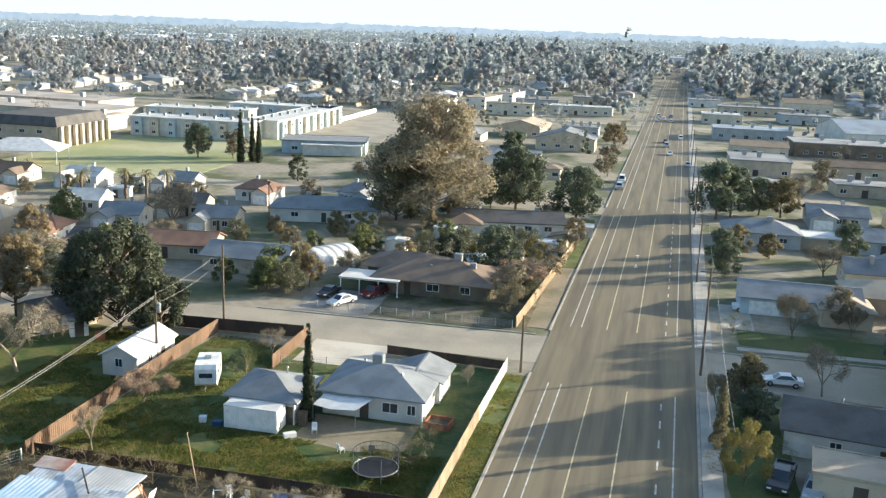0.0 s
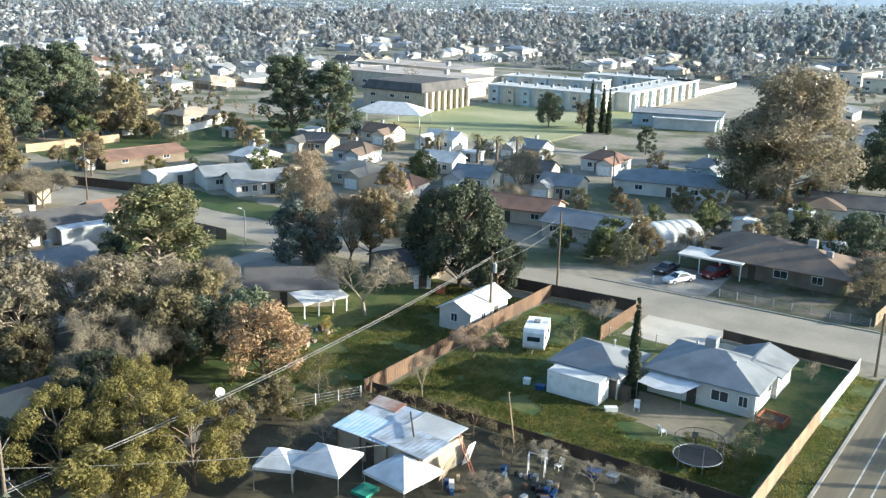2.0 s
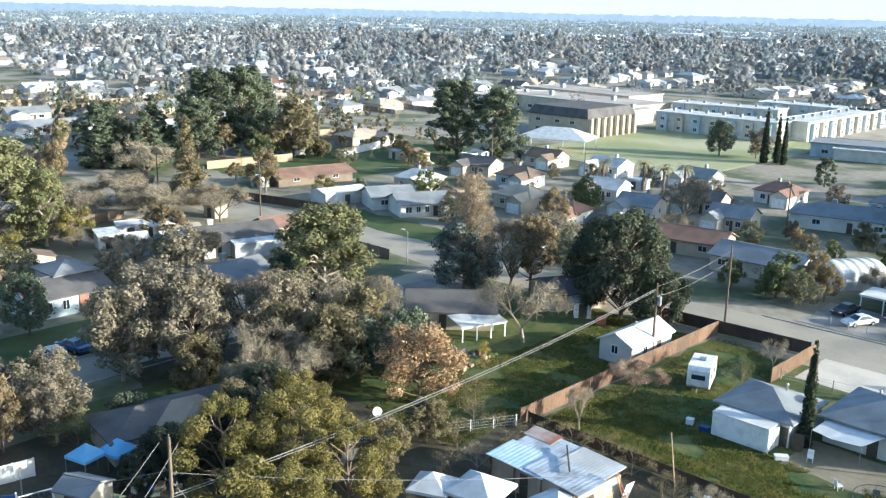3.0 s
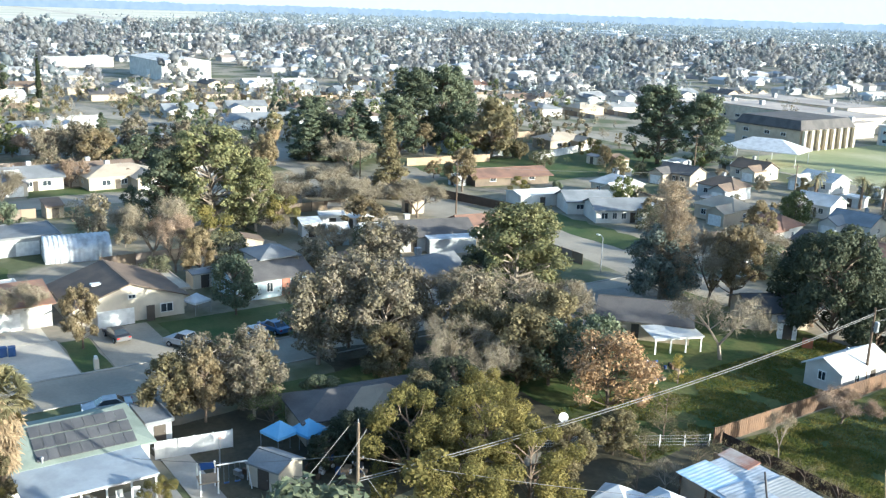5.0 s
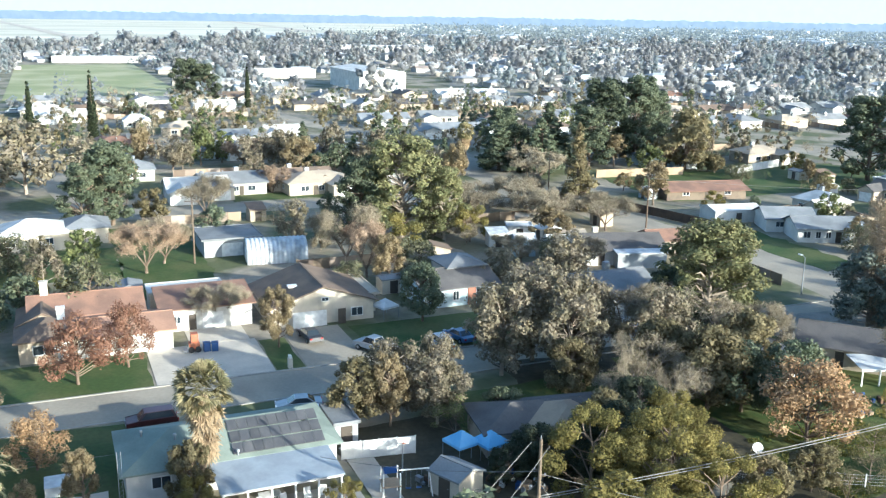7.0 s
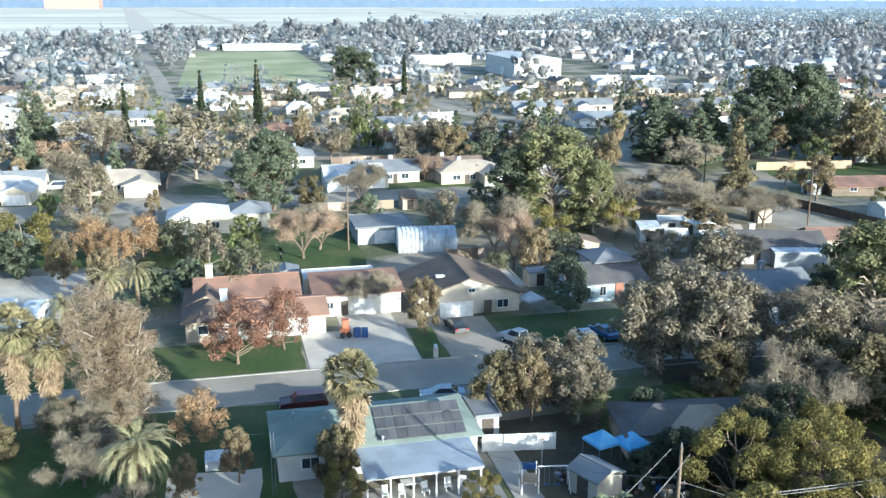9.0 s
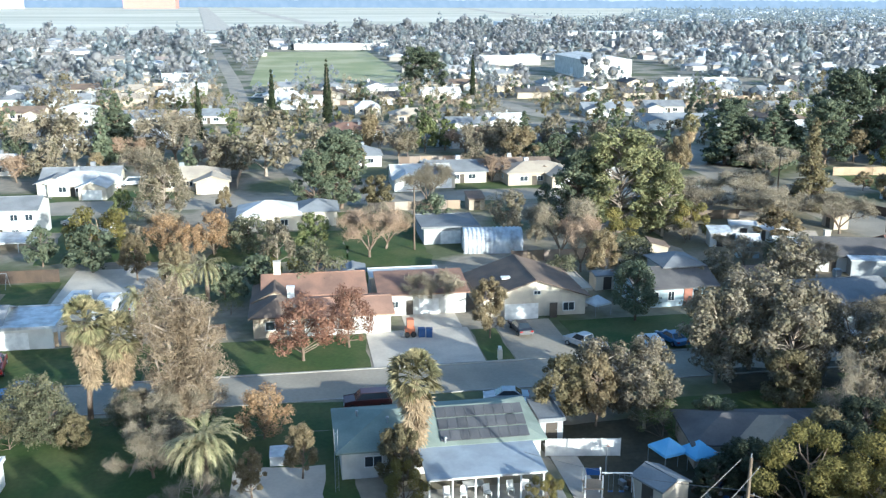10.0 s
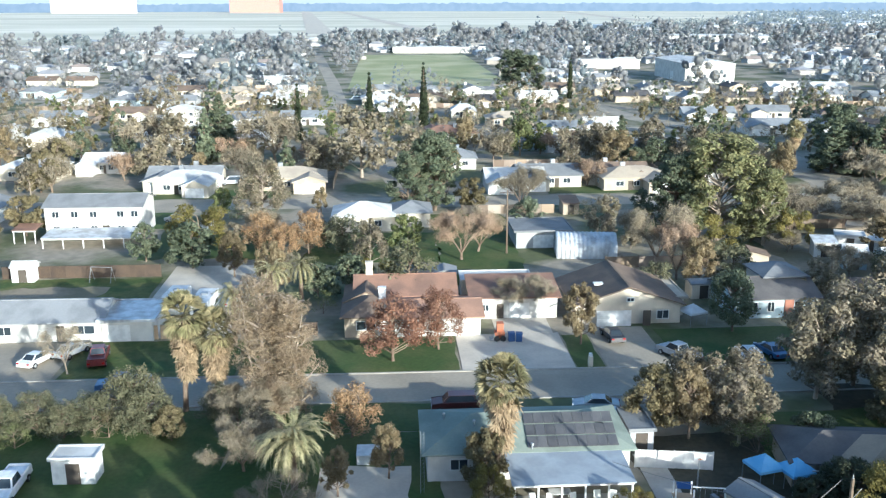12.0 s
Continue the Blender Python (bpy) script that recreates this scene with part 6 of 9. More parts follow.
crate("storage_box", -80.5, 1.8, 0, 2.2, 2.0, 0.9, M_TRIM, "low pale box by the small trees", "box")

# ---------------------------------------------------------------- houses beyond the street
h = house(-116.5, 4.4, 90, "rambling house with brown and salmon tiled roofs and two chimneys",
          [(1.6, 7.0, 12.6, 8.0, 3.1, "gable", M_CREAM, M_RRED, 0, 0.38, 0.5), (-3.1, -0.8, 5.8, 6.8, 2.6, "hip", M_TAN, M_RBROWN, 0, 0.42, 0.55), (4.3, -0.4, 12.6, 7.8, 2.5, "gable", M_WHITE, M_RSALMON, 0, 0.24, 0.5), (-3.4, 4.2, 6.4, 5.2, 3.0, "gable", M_TAN, M_RBROWN, 90, 0.45, 0.4)],
          [("garage_door", 8.7, -4.3, 2.6, 2.1, 0), ("door", -0.4, -4.3, 1.0, 2.05, 0)], [(-3.4, -4.2, 0.9, 2.4, 1.2, 0), (3.0, -4.3, 1.0, 1.6, 1.1, 0), (5.6, -4.3, 1.0, 1.2, 1.1, 0), (10.6, 0.4, 1, 1.2, 1, 90)])
chimney(h, -3.1, 7.2, 6.3, M_CREAM)
chimney(h, -1.4, 0.3, 4.9, M_TRIM)
h = house(-121.5, 20.0, 90, "white garage wing with a reddish roof", [(0, 0, 11.0, 6.6, 2.8, "shed", M_WHITE, M_RRED, 0, 0.14, 0.5)],
          [("garage_door", 0.6, -3.3, 2.6, 2.1, 0), ("door", -1.9, -3.3, 0.9, 2.0, 0)], [(-3.8, -3.3, 1, 1.0, 1, 0)], name="garage")
shed(-127.5, 18.5, 90, 9.5, 4.5, 2.9, M_WHITE, M_RWHITE, "flat outbuilding with a white roof", "flat", "outbuilding")
h = house(-121.0, 34.0, 90, "house with a big grey-brown gabled roof and a white garage door", [(0, 0, 11.6, 13.5, 2.6, "gable", M_CREAM, M_RBROWN, 90, 0.34, 0.6), (5.5, 1.5, 5.0, 9.0, 2.4, "flat", M_CREAM, M_RTAN, 0)],
          [("garage_door", -2.0, -6.75, 4.4, 2.1, 0), ("door", 2.2, -6.75, 1.0, 2.05, 0)], [(4.2, -6.75, 0.9, 1.6, 1.2, 0), (0, -6.75, 3.2, 1.0, 0.6, 0)])
g = Geo().box(-3.6, -2.2, 4.05, -2.4, -1.2, 4.25)
part("skylight", g, M_TRIM, h)
h = house(-120.6, 53.6, 92, "grey-roofed house with white walls and brick pillars", [(0, 0, 11.0, 8.6, 2.7, "gable", M_BLUEW, M_RDARK, 0), (2.6, 2.6, 5.4, 6.0, 4.3, "hip", M_WHITE, M_RGREY, 0)],
          [("door", 2.9, -4.3, 1.0, 2.1, 0)], [(-3.2, -4.3, 0.8, 1.3, 1.4, 0), (-0.8, -4.3, 0.8, 1.0, 1.4, 0), (4.4, -4.3, 0.8, 1.3, 1.4, 0), (5.3, 2.6, 2.4, 1.2, 1.0, 90)])
part("brick_pillar", Geo().box(1.0, -4.42, 0, 2.2, -4.3, 2.6), M_BRICK, h)
canopy_tent(-115.0, 42.3, 20, 2.6, 2.6, M_CLOTHW, "small white canopy tent between houses")
h = house(-117.0, -36.2, 90, "white ranch house with a grey roof and a pale flat extension", [(-2, 0, 15.0, 8.0, 2.6, "gable", M_WHITE, M_RGREY, 0), (8.6, -0.6, 6.0, 7.4, 2.6, "flat", M_WHITE, M_METAL, 0)],
          [("garage_door", 7.4, -4.3, 3.0, 2.1, 0), ("door", 0.6, -4.0, 1, 2.05, 0)], [(-6, -4, 0.9, 1.8, 1.2, 0), (3.4, -4.0, 0.9, 2.6, 1.2, 0)])
camper(-123.6, -24.0, 176, 6.0, 2.4, 3.0, "white travel trailer beside the carport")
camper(-121.8, -20.0, 176, 6.4, 2.4, 3.0, "white motorhome trailer beside another")
car("pickup", -126.6, -17.0, 0, P_SILVER, "silver pickup parked beside the trailers")
fence((-113.2, -23.8), (-113.2, -18.6), 1.8, M_FENCEL, "light wooden fence beside the house")
fence((-140.6, -53.0), (-140.6, -30.0), 1.9, M_FENCED, "dark brown back yard fence")
fence((-113.4, -13.0), (-113.4, -5.0), 1.7, M_FENCED, "dark fence with brick posts")
shed(-140.0, -49.4, 90, 3.2, 2.6, 2.3, M_TRIM, M_RWHITE, "small white garden shed")
ob = thing("swing_set", pose(-138.5, -38.0, 0, 0, 0, 80), "bare steel swing set frame", "playground")
part("top_bar", Geo().tube((-1.6, 0, 2.2), (1.6, 0, 2.2), 0.05, 0.05, 6), M_STEEL, ob)
for a in (-1.6, 1.6):
    for b in (-0.8, 0.8):
        part("leg", Geo().tube((a, 0, 2.2), (a, b, 0), 0.04, 0.04, 5), M_STEEL, ob)
h = house(-170.5, -47.0, 90, "white two-storey block with a grey roof", [(0, 0, 16.5, 9.0, 5.4, "gable", M_WHITE, M_RGREY, 0, 0.3, 0.4)],
          [("door", 2.0, -4.5, 1.2, 2.1, 0)], [(a, -4.5, z, 1.3, 1.2, 0) for z in (0.9, 3.5) for a in (-6.4, -3.2, 0, 4.6, 7.0)], name="apartment_block")
patio_cover(-161.0, -45.0, 90, 17.0, 6.0, 2.1, M_METAL, "wide pale carport roof before the block", 6)
patio_cover(-164.0, -57.6, 90, 4.0, 4.0, 2.6, M_RRED, "small reddish porch roof", 3)
h = house(-171.5, -0.5, 90, "pale yellow house with a white hipped roof", [(0, 0, 10.5, 9.0, 2.7, "hip", M_CREAM, M_RWHITE, 0), (8.5, 2.0, 7.0, 8.0, 2.7, "hip", M_CREAM, M_RGREY, 0)], [("door", 0, -4.5, 1, 2.05, 0)],
          [(-3.2, -4.5, 0.9, 1.4, 1.2, 0), (2.6, -4.5, 0.9, 1.4, 1.2, 0)])
quonset(-149.2, 35.6, -6, 5.8, 9.6, 3.6, M_METAL, "ribbed pale metal shed with an arched roof")
h = house(-158.0, 29.5, 90, "grey flat-roofed building in a back yard", [(0, 0, 9.0, 9.0, 2.8, "flat", M_GREYW, M_RGREY, 0)], [("garage_door", 0, -4.5, 3.4, 2.2, 0)], [(3, -4.5, 1, 1.2, 1, 0)], name="outbuilding")
crate("water_tank", -167.4, -27.6, 0, 2.6, 2.6, 2.6, M_TRIM, "white square tank behind the trees", "tank")
h = house(-131.5, 88.5, 75, "grey and white house with flat awnings", [(0, 0, 13.0, 9.0, 2.6, "gable", M_WHITE, M_RDARK, 0), (2, -5.2, 8.0, 3.0, 2.4, "shed", M_GREYW, M_METAL, 0, 0.08, 0.2)],
          [("door", -4, -4.5, 1, 2.05, 0)], [(-5.4, -4.5, 1, 1, 1, 0), (6.5, 0, 1, 1.2, 1, 90)])
chimney(h, -3.0, 3.0, 4.6, M_CREAM)
shed(-135.4, 79.6, 75, 4.0, 4.6, 2.8, M_GREYW, M_RWHITE, "grey gabled shed with a pale roof")
shed(-139.0, 75.0, 75, 3.4, 3.4, 2.8, M_BLUEW, M_RWHITE, "pale blue tall shed")
h = house(-133.5, 101.0, 80, "low house with a red-brown roof", [(0, 0, 10.0, 6.0, 2.5, "gable", M_TAN, M_RRED, 0)], [("door", 0, -3, 1, 2.05, 0)], [(2.5, -3, 1, 1.4, 1, 0)])
fan_palm(-224.2, 102.4, 11.0, 5, 0.3)
for x, y, rz, w, d, hh, wm, rm, kind, words in ((-150.5, 80.0, 70, 4.4, 3.4, 2.2, M_WHITE, M_RWHITE, "flat", "small white flat-roofed shed among bare trees"), (-146.0, 73.5, 80, 3.4, 2.6, 2.3, M_WHITE, M_METAL, "shed", "small white metal shed among bare trees"), (-143.0, 86.0, 75, 5.2, 3.2, 2.2, M_CREAM, M_RTAN, "gable", "low cream shed with a tan roof"), (-156.0, 85.0, 60, 5.0, 3.6, 2.3, M_TAN, M_RTAN, "flat", "tan flat-roofed outbuilding in a dry yard")):
    shed(x, y, rz, w, d, hh, wm, rm, words, kind, pitch=0.2)

# ---------------------------------------------------------------- vehicles along the near streets
car("suv", -90.7, 10.3, 90, P_MAROON, "dark maroon car parked at the kerb")
car("pickup", -106.2, -29.2, 10, P_RED, "red pickup truck on the front yard")
car("sedan", -106.0, -36.0, -20, P_WHITE, "white sedan on the asphalt driveway")
car("sedan", -108.5, -32.9, -25, P_SILVER, "silver sedan on the asphalt driveway")
car("pickup", -97.8, -24.2, 95, P_BLUE, "dark blue pickup truck parked on the street")
car("sedan", -109.8, 30.8, 5, P_BLACK, "black sedan before the garage door")
car("pickup", -103.0, 36.9, 28, P_SILVER, "silver pickup truck parked on the grass")
car("suv", -101.6, 44.6, 0, P_WHITE, "white car parked near the street")
car("sedan", -103.4, 47.8, 12, P_BLUE, "blue-grey sedan parked beside another car")
car("pickup", -85.5, 25.8, 60, P_WHITE, "white pickup truck beside the solar house")
car("sedan", -89.8, 24.4, 80, P_SILVER, "silver car parked behind the house")
car("van", -213.5, -30.5, 90, P_WHITE, "white van parked at a house")
car("suv", -176.0, -35.0, 60, P_SILVER, "silver car parked beside the block")
crate("wheeled_bin", -109.9, 18.5, 5, 0.7, 0.75, 1.1, M_PLASTICB, "dark blue wheeled bin on the driveway", "bin")
crate("wheeled_bin", -109.7, 19.4, -8, 0.7, 0.75, 1.1, M_PLASTICB, "dark blue wheeled bin on the driveway", "bin")
ob = thing("skid_loader", pose(-110.3, 17.1, 0.05, 0, 0, 90), "small orange machine with a tall cage on the driveway", "machine")
part("body", Geo().box(-0.6, -0.5, 0.35, 0.6, 0.5, 1.1).box(-0.35, -0.48, 1.1, 0.45, 0.48, 2.2), M_ORANGE, ob)
for a in (-0.4, 0.4):
    for s in (-1, 1):
        part("wheel", Geo().tube((a, s * 0.5, 0.35), (a, s * 0.7, 0.35), 0.35, 0.35, 10), M_BLACK, ob)
part("bucket", Geo().prism([(-1.2, 0.1), (-0.6, 0.1), (-0.6, 0.7), (-0.8, 0.3), (-1.2, 0.2)], -0.6, 0.6), M_STEEL, ob)
for x, y in ((-100.0, 26.2),):
    ob = thing("mailbox", pose(-101.3, 26.3, 0), "pale mailbox pillar beside the driveway", "mailbox")
    part("pillar", Geo().box(-0.25, -0.25, 0, 0.25, 0.25, 1.2), M_CREAM, ob)
    part("box", Geo().box(-0.3, -0.15, 1.2, 0.3, 0.15, 1.5), M_TRIM, ob)

# trees beyond the street
tree("rust", -104.2, 4.2, 7.8, 1.05, 1, label="rust-red autumn tree on the front lawn")
tree("rust", -107.6, 9.6, 7.6, 0.8, 2, label="narrow rust-brown tree beside the garage")
tree("golden", -108.2, 26.6, 7.6, 0.8, 1)
tree("broad", -111.5, 46.2, 8.0, 0.9, 2)
tree("bare", -119.0, 21.5, 6.5, 1.2, 2, label="leafless shrub above the low roof")
tree("bare", -141.5, 45.0, 12.0, 0.9, 1)
tree("barered", -134.0, 46.0, 10.0, 0.9, 2)
tree("golden", -128.5, 47.5, 8.0, 0.9, 0)
tree("barered", -147.2, 15.4, 9.4, 1.15, 0)
tree("bare", -152.0, 18.5, 8.5, 1.1, 2)
tree("orange", -152.2, -9.0, 7.4, 1.0, 1)
tree("orange", -152.7, -16.6, 7.0, 0.9, 2)
tree("orange", -149.5, -12.8, 6.0, 0.9, 0)
tree("golden", -125.0, -12.0, 9.0, 0.75, 1)
tree("golden", -139.5, -19.0, 6.8, 0.9, 2)
date_palm(-121.0, -11.0, 8.6, 3.0, 4)
date_palm(-126.5, -8.0, 7.6, 3.0, 5)
tree("pine", -157.0, 60.0, 18.0, 1.25, 1)
tree("darkpine", -160.0, 53.5, 14.5, 1.1, 2)
tree("pine", -153.0, 66.5, 13.0, 1.0, 0)
tree("darkpine", -183.6, 13.0, 15.6, 1.2, 1)
tree("darkpine", -180.0, 8.0, 12.0, 1.1, 0)
tree("grey", -176.6, -19.7, 12.0, 0.95, 2)
tree("cone", -261.0, -41.0, 15.5, 1.4, 1)
car("pickup", -210.5, -33.6, 0, P_WHITE, "white pickup parked before the beige house")
tree("bare", -184.0, 29.8, 10.0, 1.0, 1)
tree("browncone", -168.5, 102.5, 18.0, 1.0, 1)
tree("darkpine", -178.0, 192.0, 21.0, 1.25, 1)
tree("darkpine", -167.0, 197.0, 19.5, 1.05, 2)
tree("darkpine", -225.0, 143.5, 22.5, 1.1, 0)
tree("darkpine", -227.0, 162.0, 19.0, 0.9, 2)
tree("darkpine", -222.0, 152.5, 23.5, 1.0, 1)
tree("cone", -213.0, 118.0, 14.0, 1.6, 2)
tree("darkpine", -216.0, 134.0, 16.0, 1.1, 2)
tree("cone", -225.0, 126.7, 16.5, 1.7, 1)
tree("cone", -219.0, 109.5, 13.0, 1.8, 0)
tree("darkpine", -232.0, 116.0, 15.0, 1.2, 1)
tree("golden", -168.0, 121.0, 9.5, 1.1, 1)
tree("golden", -204.0, 91.0, 10.0, 0.8, 2)
tree("bare", -150.0, 98.0, 8.5, 1.3, 0)
tree("bare", -178.0, 94.0, 8.0, 1.3, 2)
tree("bare", -163.0, 90.0, 7.0, 1.2, 1)
for x, y, hh, k in ((-103.0, 78.5, 7.0, "deep"), (-95.0, 79.0, 6.0, "deep"), (-116.0, 95.5, 7.5, "deep"), (-110.5, 87.0, 5.5, "broad"), (-88.0, 71.5, 6.0, "deep")):
    tree(k, x, y, hh, 1.1, int(hh), 0.6)
tree("sage", -52.5, 188.0, 17.0, 0.75, 2, label="tall grey green tree under the very large one")
tree("lofty", -45.2, 189.0, 26.5, 1.2, 1, label="very large tree with thin golden brown foliage")
tree("golden", -50.5, 193.0, 20.0, 1.1, 2)
tree("broad", -30.0, 207.0, 15.5, 1.0, 0)
tree("broad", -15.8, 200.5, 12.8, 1.0, 1)
tree("golden", -15.5, 340.0, 9.0, 1.2, 0)
for i, (x, y) in enumerate(((-116.5, 250.0), (-113.8, 252.0), (-111.2, 250.5))):
    tree("cypress", x, y, 15.0 - i, 1.0, i)
tree("broad", -131.0, 252.0, 10.5, 1.0, 2)
for i, (x, y) in enumerate(((-108.1, 193.2), (-115.2, 187.3), (-111.7, 190.1), (-122, 181))):
    date_palm(x, y, 7.6 + (i % 2), 2.6, 10 + i, 34)
for x, y, hh, k in ((-303.5, 15.7, 21.0, "cypress"), (-304.8, -1.4, 18.5, "cypress"), (-397.7, 80.6, 17.0, "cypress"), (-282.0, -22.0, 17.0, "cypress"), (-424.5, 59.5, 19.0, "darkpine"), (-418.0, 66.0, 17.0, "darkpine")):
    tree(k, x, y, hh, 1.2 if k == "darkpine" else 1.0, int(-y) % 3)

# ---------------------------------------------------------------- across the side street
# dark walls put the deep shade under the eaves into their colour
h = house(-33.5, 139.5, 0, "long brown-roofed ranch house with a white carport", [(2.0, 0, 17.0, 10.0, 2.5, "hip", M_SHADEW, M_RBROWN, 0, 0.34, 1.3), (-4.0, 4.5, 12.0, 8.0, 2.6, "hip", M_SHADEW, M_RBROWN, 0, 0.36, 0.9)],
          [("door", -2, -5.0, 1, 2.05, 0)], [(2, -5.0, 0.9, 2, 1.2, 0), (7, -5.0, 0.9, 1.6, 1.2, 0), (10.5, 0, 1, 1.4, 1, 90)])
part("roof_patch", Geo().box(-3.6, -0.05, 0, 0.4, 3.0, 0.05), M_RTAN, h, "lighter tan patch of newer shingles").matrix_basis = pose(0.5, -3.9, 3.32, math.degrees(math.atan(0.34)))
cooler(h, 4.6, 1.0, 4.4, 1.2)
cooler(h, 7.4, -1.0, 3.9, 0.9)
vent(h, 1.0, -2.0, 3.9)
patio_cover(-41.0, 134.6, 0, 9.5, 5.0, 2.6, M_RWHITE, "white flat carport roof before the ranch house", 4, 0.1)
car("sedan", -43.3, 126.6, 62, P_WHITE, "white sedan on the gravel drive")
car("suv", -40.0, 132.2, 70, P_RED, "red car at the edge of the carport")
car("sedan", -46.6, 130.2, 80, P_BLACK, "dark car under the trees")
canopy_tent(-27.8, 153.5, 20, 5.0, 3.2, M_CLOTHW, "white canopy tent behind the ranch house")
quonset(-52.2, 146.0, -35, 7.4, 8.0, 3.7, M_RWHITE, "round-roofed white metal shed among trees", 5)
h = house(-64.0, 141.5, 0, "house with a blue-grey gabled roof", [(0, 0, 14.0, 8.5, 2.6, "gable", M_CREAM, M_RBLUE, 0)], [("door", -2, -4.25, 1, 2.05, 0)], [(3, -4.25, 1, 1.6, 1.1, 0), (-5, -4.25, 1, 1.4, 1.1, 0), (7, 0.5, 1, 1.4, 1, 90)])
h = house(-79.0, 146.0, 10, "tan house with a reddish roof among trees", [(0, 0, 12.0, 8.0, 2.6, "gable", M_TAN, M_RRED, 0)], [("door", -2, -4, 1, 2.05, 0)], [(3, -4, 1, 1.6, 1.1, 0)])
h = house(-28.6, 186.5, 12, "long brown-roofed house with white walls", [(0, 0, 22.0, 8.5, 2.7, "gable", M_WHITE, M_RDARK, 0), (-9, -4, 7, 7, 2.6, "hip", M_WHITE, M_RBROWN, 0)], [("door", 1, -4.25, 1, 2.05, 0)],
          [(-3, -4.25, 1, 1.6, 1.1, 0), (4.0, -4.25, 1, 1.6, 1.1, 0), (8, -4.25, 1, 1.6, 1.1, 0)])
cooler(h, 6, 0.5, 4.0, 0.9)
h = house(-66.6, 184.5, 12, "house with a wide pale blue-grey hipped roof", [(0, 0, 22.0, 9.5, 2.7, "hip", M_WHITE, M_RBLUE, 0)], [("door", 0, -4.75, 1, 2.05, 0)], [(-6, -4.75, 1, 1.6, 1.1, 0), (5, -4.75, 1, 1.6, 1.1, 0)])
cooler(h, 3, 1, 4.2, 0.9)
cooler(h, -4, 1, 4.2, 0.9)
h = house(-131.6, 133.2, 65, "long white house with a pale blue-grey roof behind a lawn", [(0, 0, 12.5, 8.0, 2.6, "gable", M_WHITE, M_RBLUE, 0), (-5.0, 8.0, 9.0, 8.0, 2.6, "gable", M_WHITE, M_RBLUE, 0), (4.6, -3.6, 5.0, 5.0, 2.5, "hip", M_WHITE, M_RWHITE, 0)], [("door", 1.0, -4, 1, 2.05, 0)],
          [(-4.6, -4, 0.8, 1.4, 1.3, 0), (-2.6, -4, 0.8, 1.0, 1.3, 0), (-0.8, -4, 0.8, 1.0, 1.3, 0), (-7.0, 4.0, 1, 1.6, 1.1, 0)])
shed(-150.6, 127.3, 82, 10.4, 6.0, 2.4, M_WHITE, M_RWHITE, "long shed with a glaring white roof", "gable", "outbuilding", 0.2)
h = house(-174.0, 137.0, 80, "long low house with a red tiled roof", [(0, 0, 19.0, 9.0, 2.1, "gable", M_SHADEW, M_RRED, 0, 0.26, 0.8)], [("door", 0, -4.5, 1, 2.0, 0)], [(-5, -4.5, 1, 1.6, 1.1, 0), (5, -4.5, 1, 1.6, 1.1, 0)])
fence((-196.0, 164.0), (-203.0, 186.0), 2.0, M_VINYL, "white rendered boundary wall", "panel")
fence((-202.0, 128.0), (-199.5, 152.0), 2.0, M_FENCEL, "tan sunlit board fence")
fence((-140.0, 119.0), (-170.0, 111.5), 1.8, M_FENCED, "dark fence along the street bend")
fence((-17.0, 124.0), (-13.8, 176.0), 1.7, M_FENCEL, "light wooden fence beside the pavement")
fence((-46.0, 123.6), (-17.5, 123.6), 1.1, M_STEEL, "wire fence along the front yard", "wire")
for x, y, hh, k, s, w in ((-51.0, 133.5, 5.5, "golden", 1, 1.0), (-56.5, 130.0, 5.2, "green", 2, 1.2), (-60.0, 132.0, 4.4, "drybush", 1, 1.2), (-63.5, 130.0, 4.6, "green", 0, 1.1), (-53.5, 136.5, 6.2, "golden", 2, 1.0), (-24.0, 149.5, 9.0, "broad", 1, 1.0),
                          (-19.5, 136.0, 6.0, "grey", 0, 1.2), (-18.5, 141.5, 6.0, "barered", 1, 1.3), (-19.0, 131.5, 4.5, "drybush", 2, 1.4), (-58.0, 153.0, 4.6, "green", 1, 1.0), (-66.0, 158.0, 4.4, "golden", 1, 1.0), (-51.0, 160.5, 4.6, "green", 2, 1.0),
                          (-30.0, 132.6, 2.0, "bush", 1, 1.3), (-26.5, 132.4, 2.2, "drybush", 2, 1.4), (-22.0, 132.8, 2.4, "bush", 0, 1.3), (-20.8, 146.0, 5.0, "barered", 2, 1.3), (-17.8, 148.5, 4.6, "bare", 1, 1.4), (-33.5, 156.0, 5.5, "deep", 1, 1.2), (-39.5, 160.5, 4.6, "sage", 2, 1.2), (-28.5, 163.0, 4.4, "bare", 0, 1.3), (-22.0, 168.0, 5.0, "sage", 1, 1.2), (-45.0, 165.0, 4.5, "bare", 1, 1.2), (-38.0, 172.0, 4.6, "green", 0, 1.0), (-70.0, 165.0, 4.0, "golden", 2, 1.1), (-86.0, 152.0, 5.5, "bare", 2, 1.1), (-90.0, 139.0, 6.0, "green", 1, 1.0), (-97.0, 128.0, 7.5, "bare", 0, 1.2),
                          (-82.0, 131.0, 7.0, "golden", 1, 1.0), (-76.0, 128.0, 7.5, "broad", 2, 1.0), (-104.0, 140.0, 8.0, "golden", 0, 1.0), (-108.0, 155.0, 8.0, "green", 2, 1.0), (-92.0, 165.0, 9.0, "bare", 1, 1.1), (-55.0, 172.0, 6.0, "drybush", 1, 1.2)):
    tree(k, x, y, hh, w, s, 0.5)

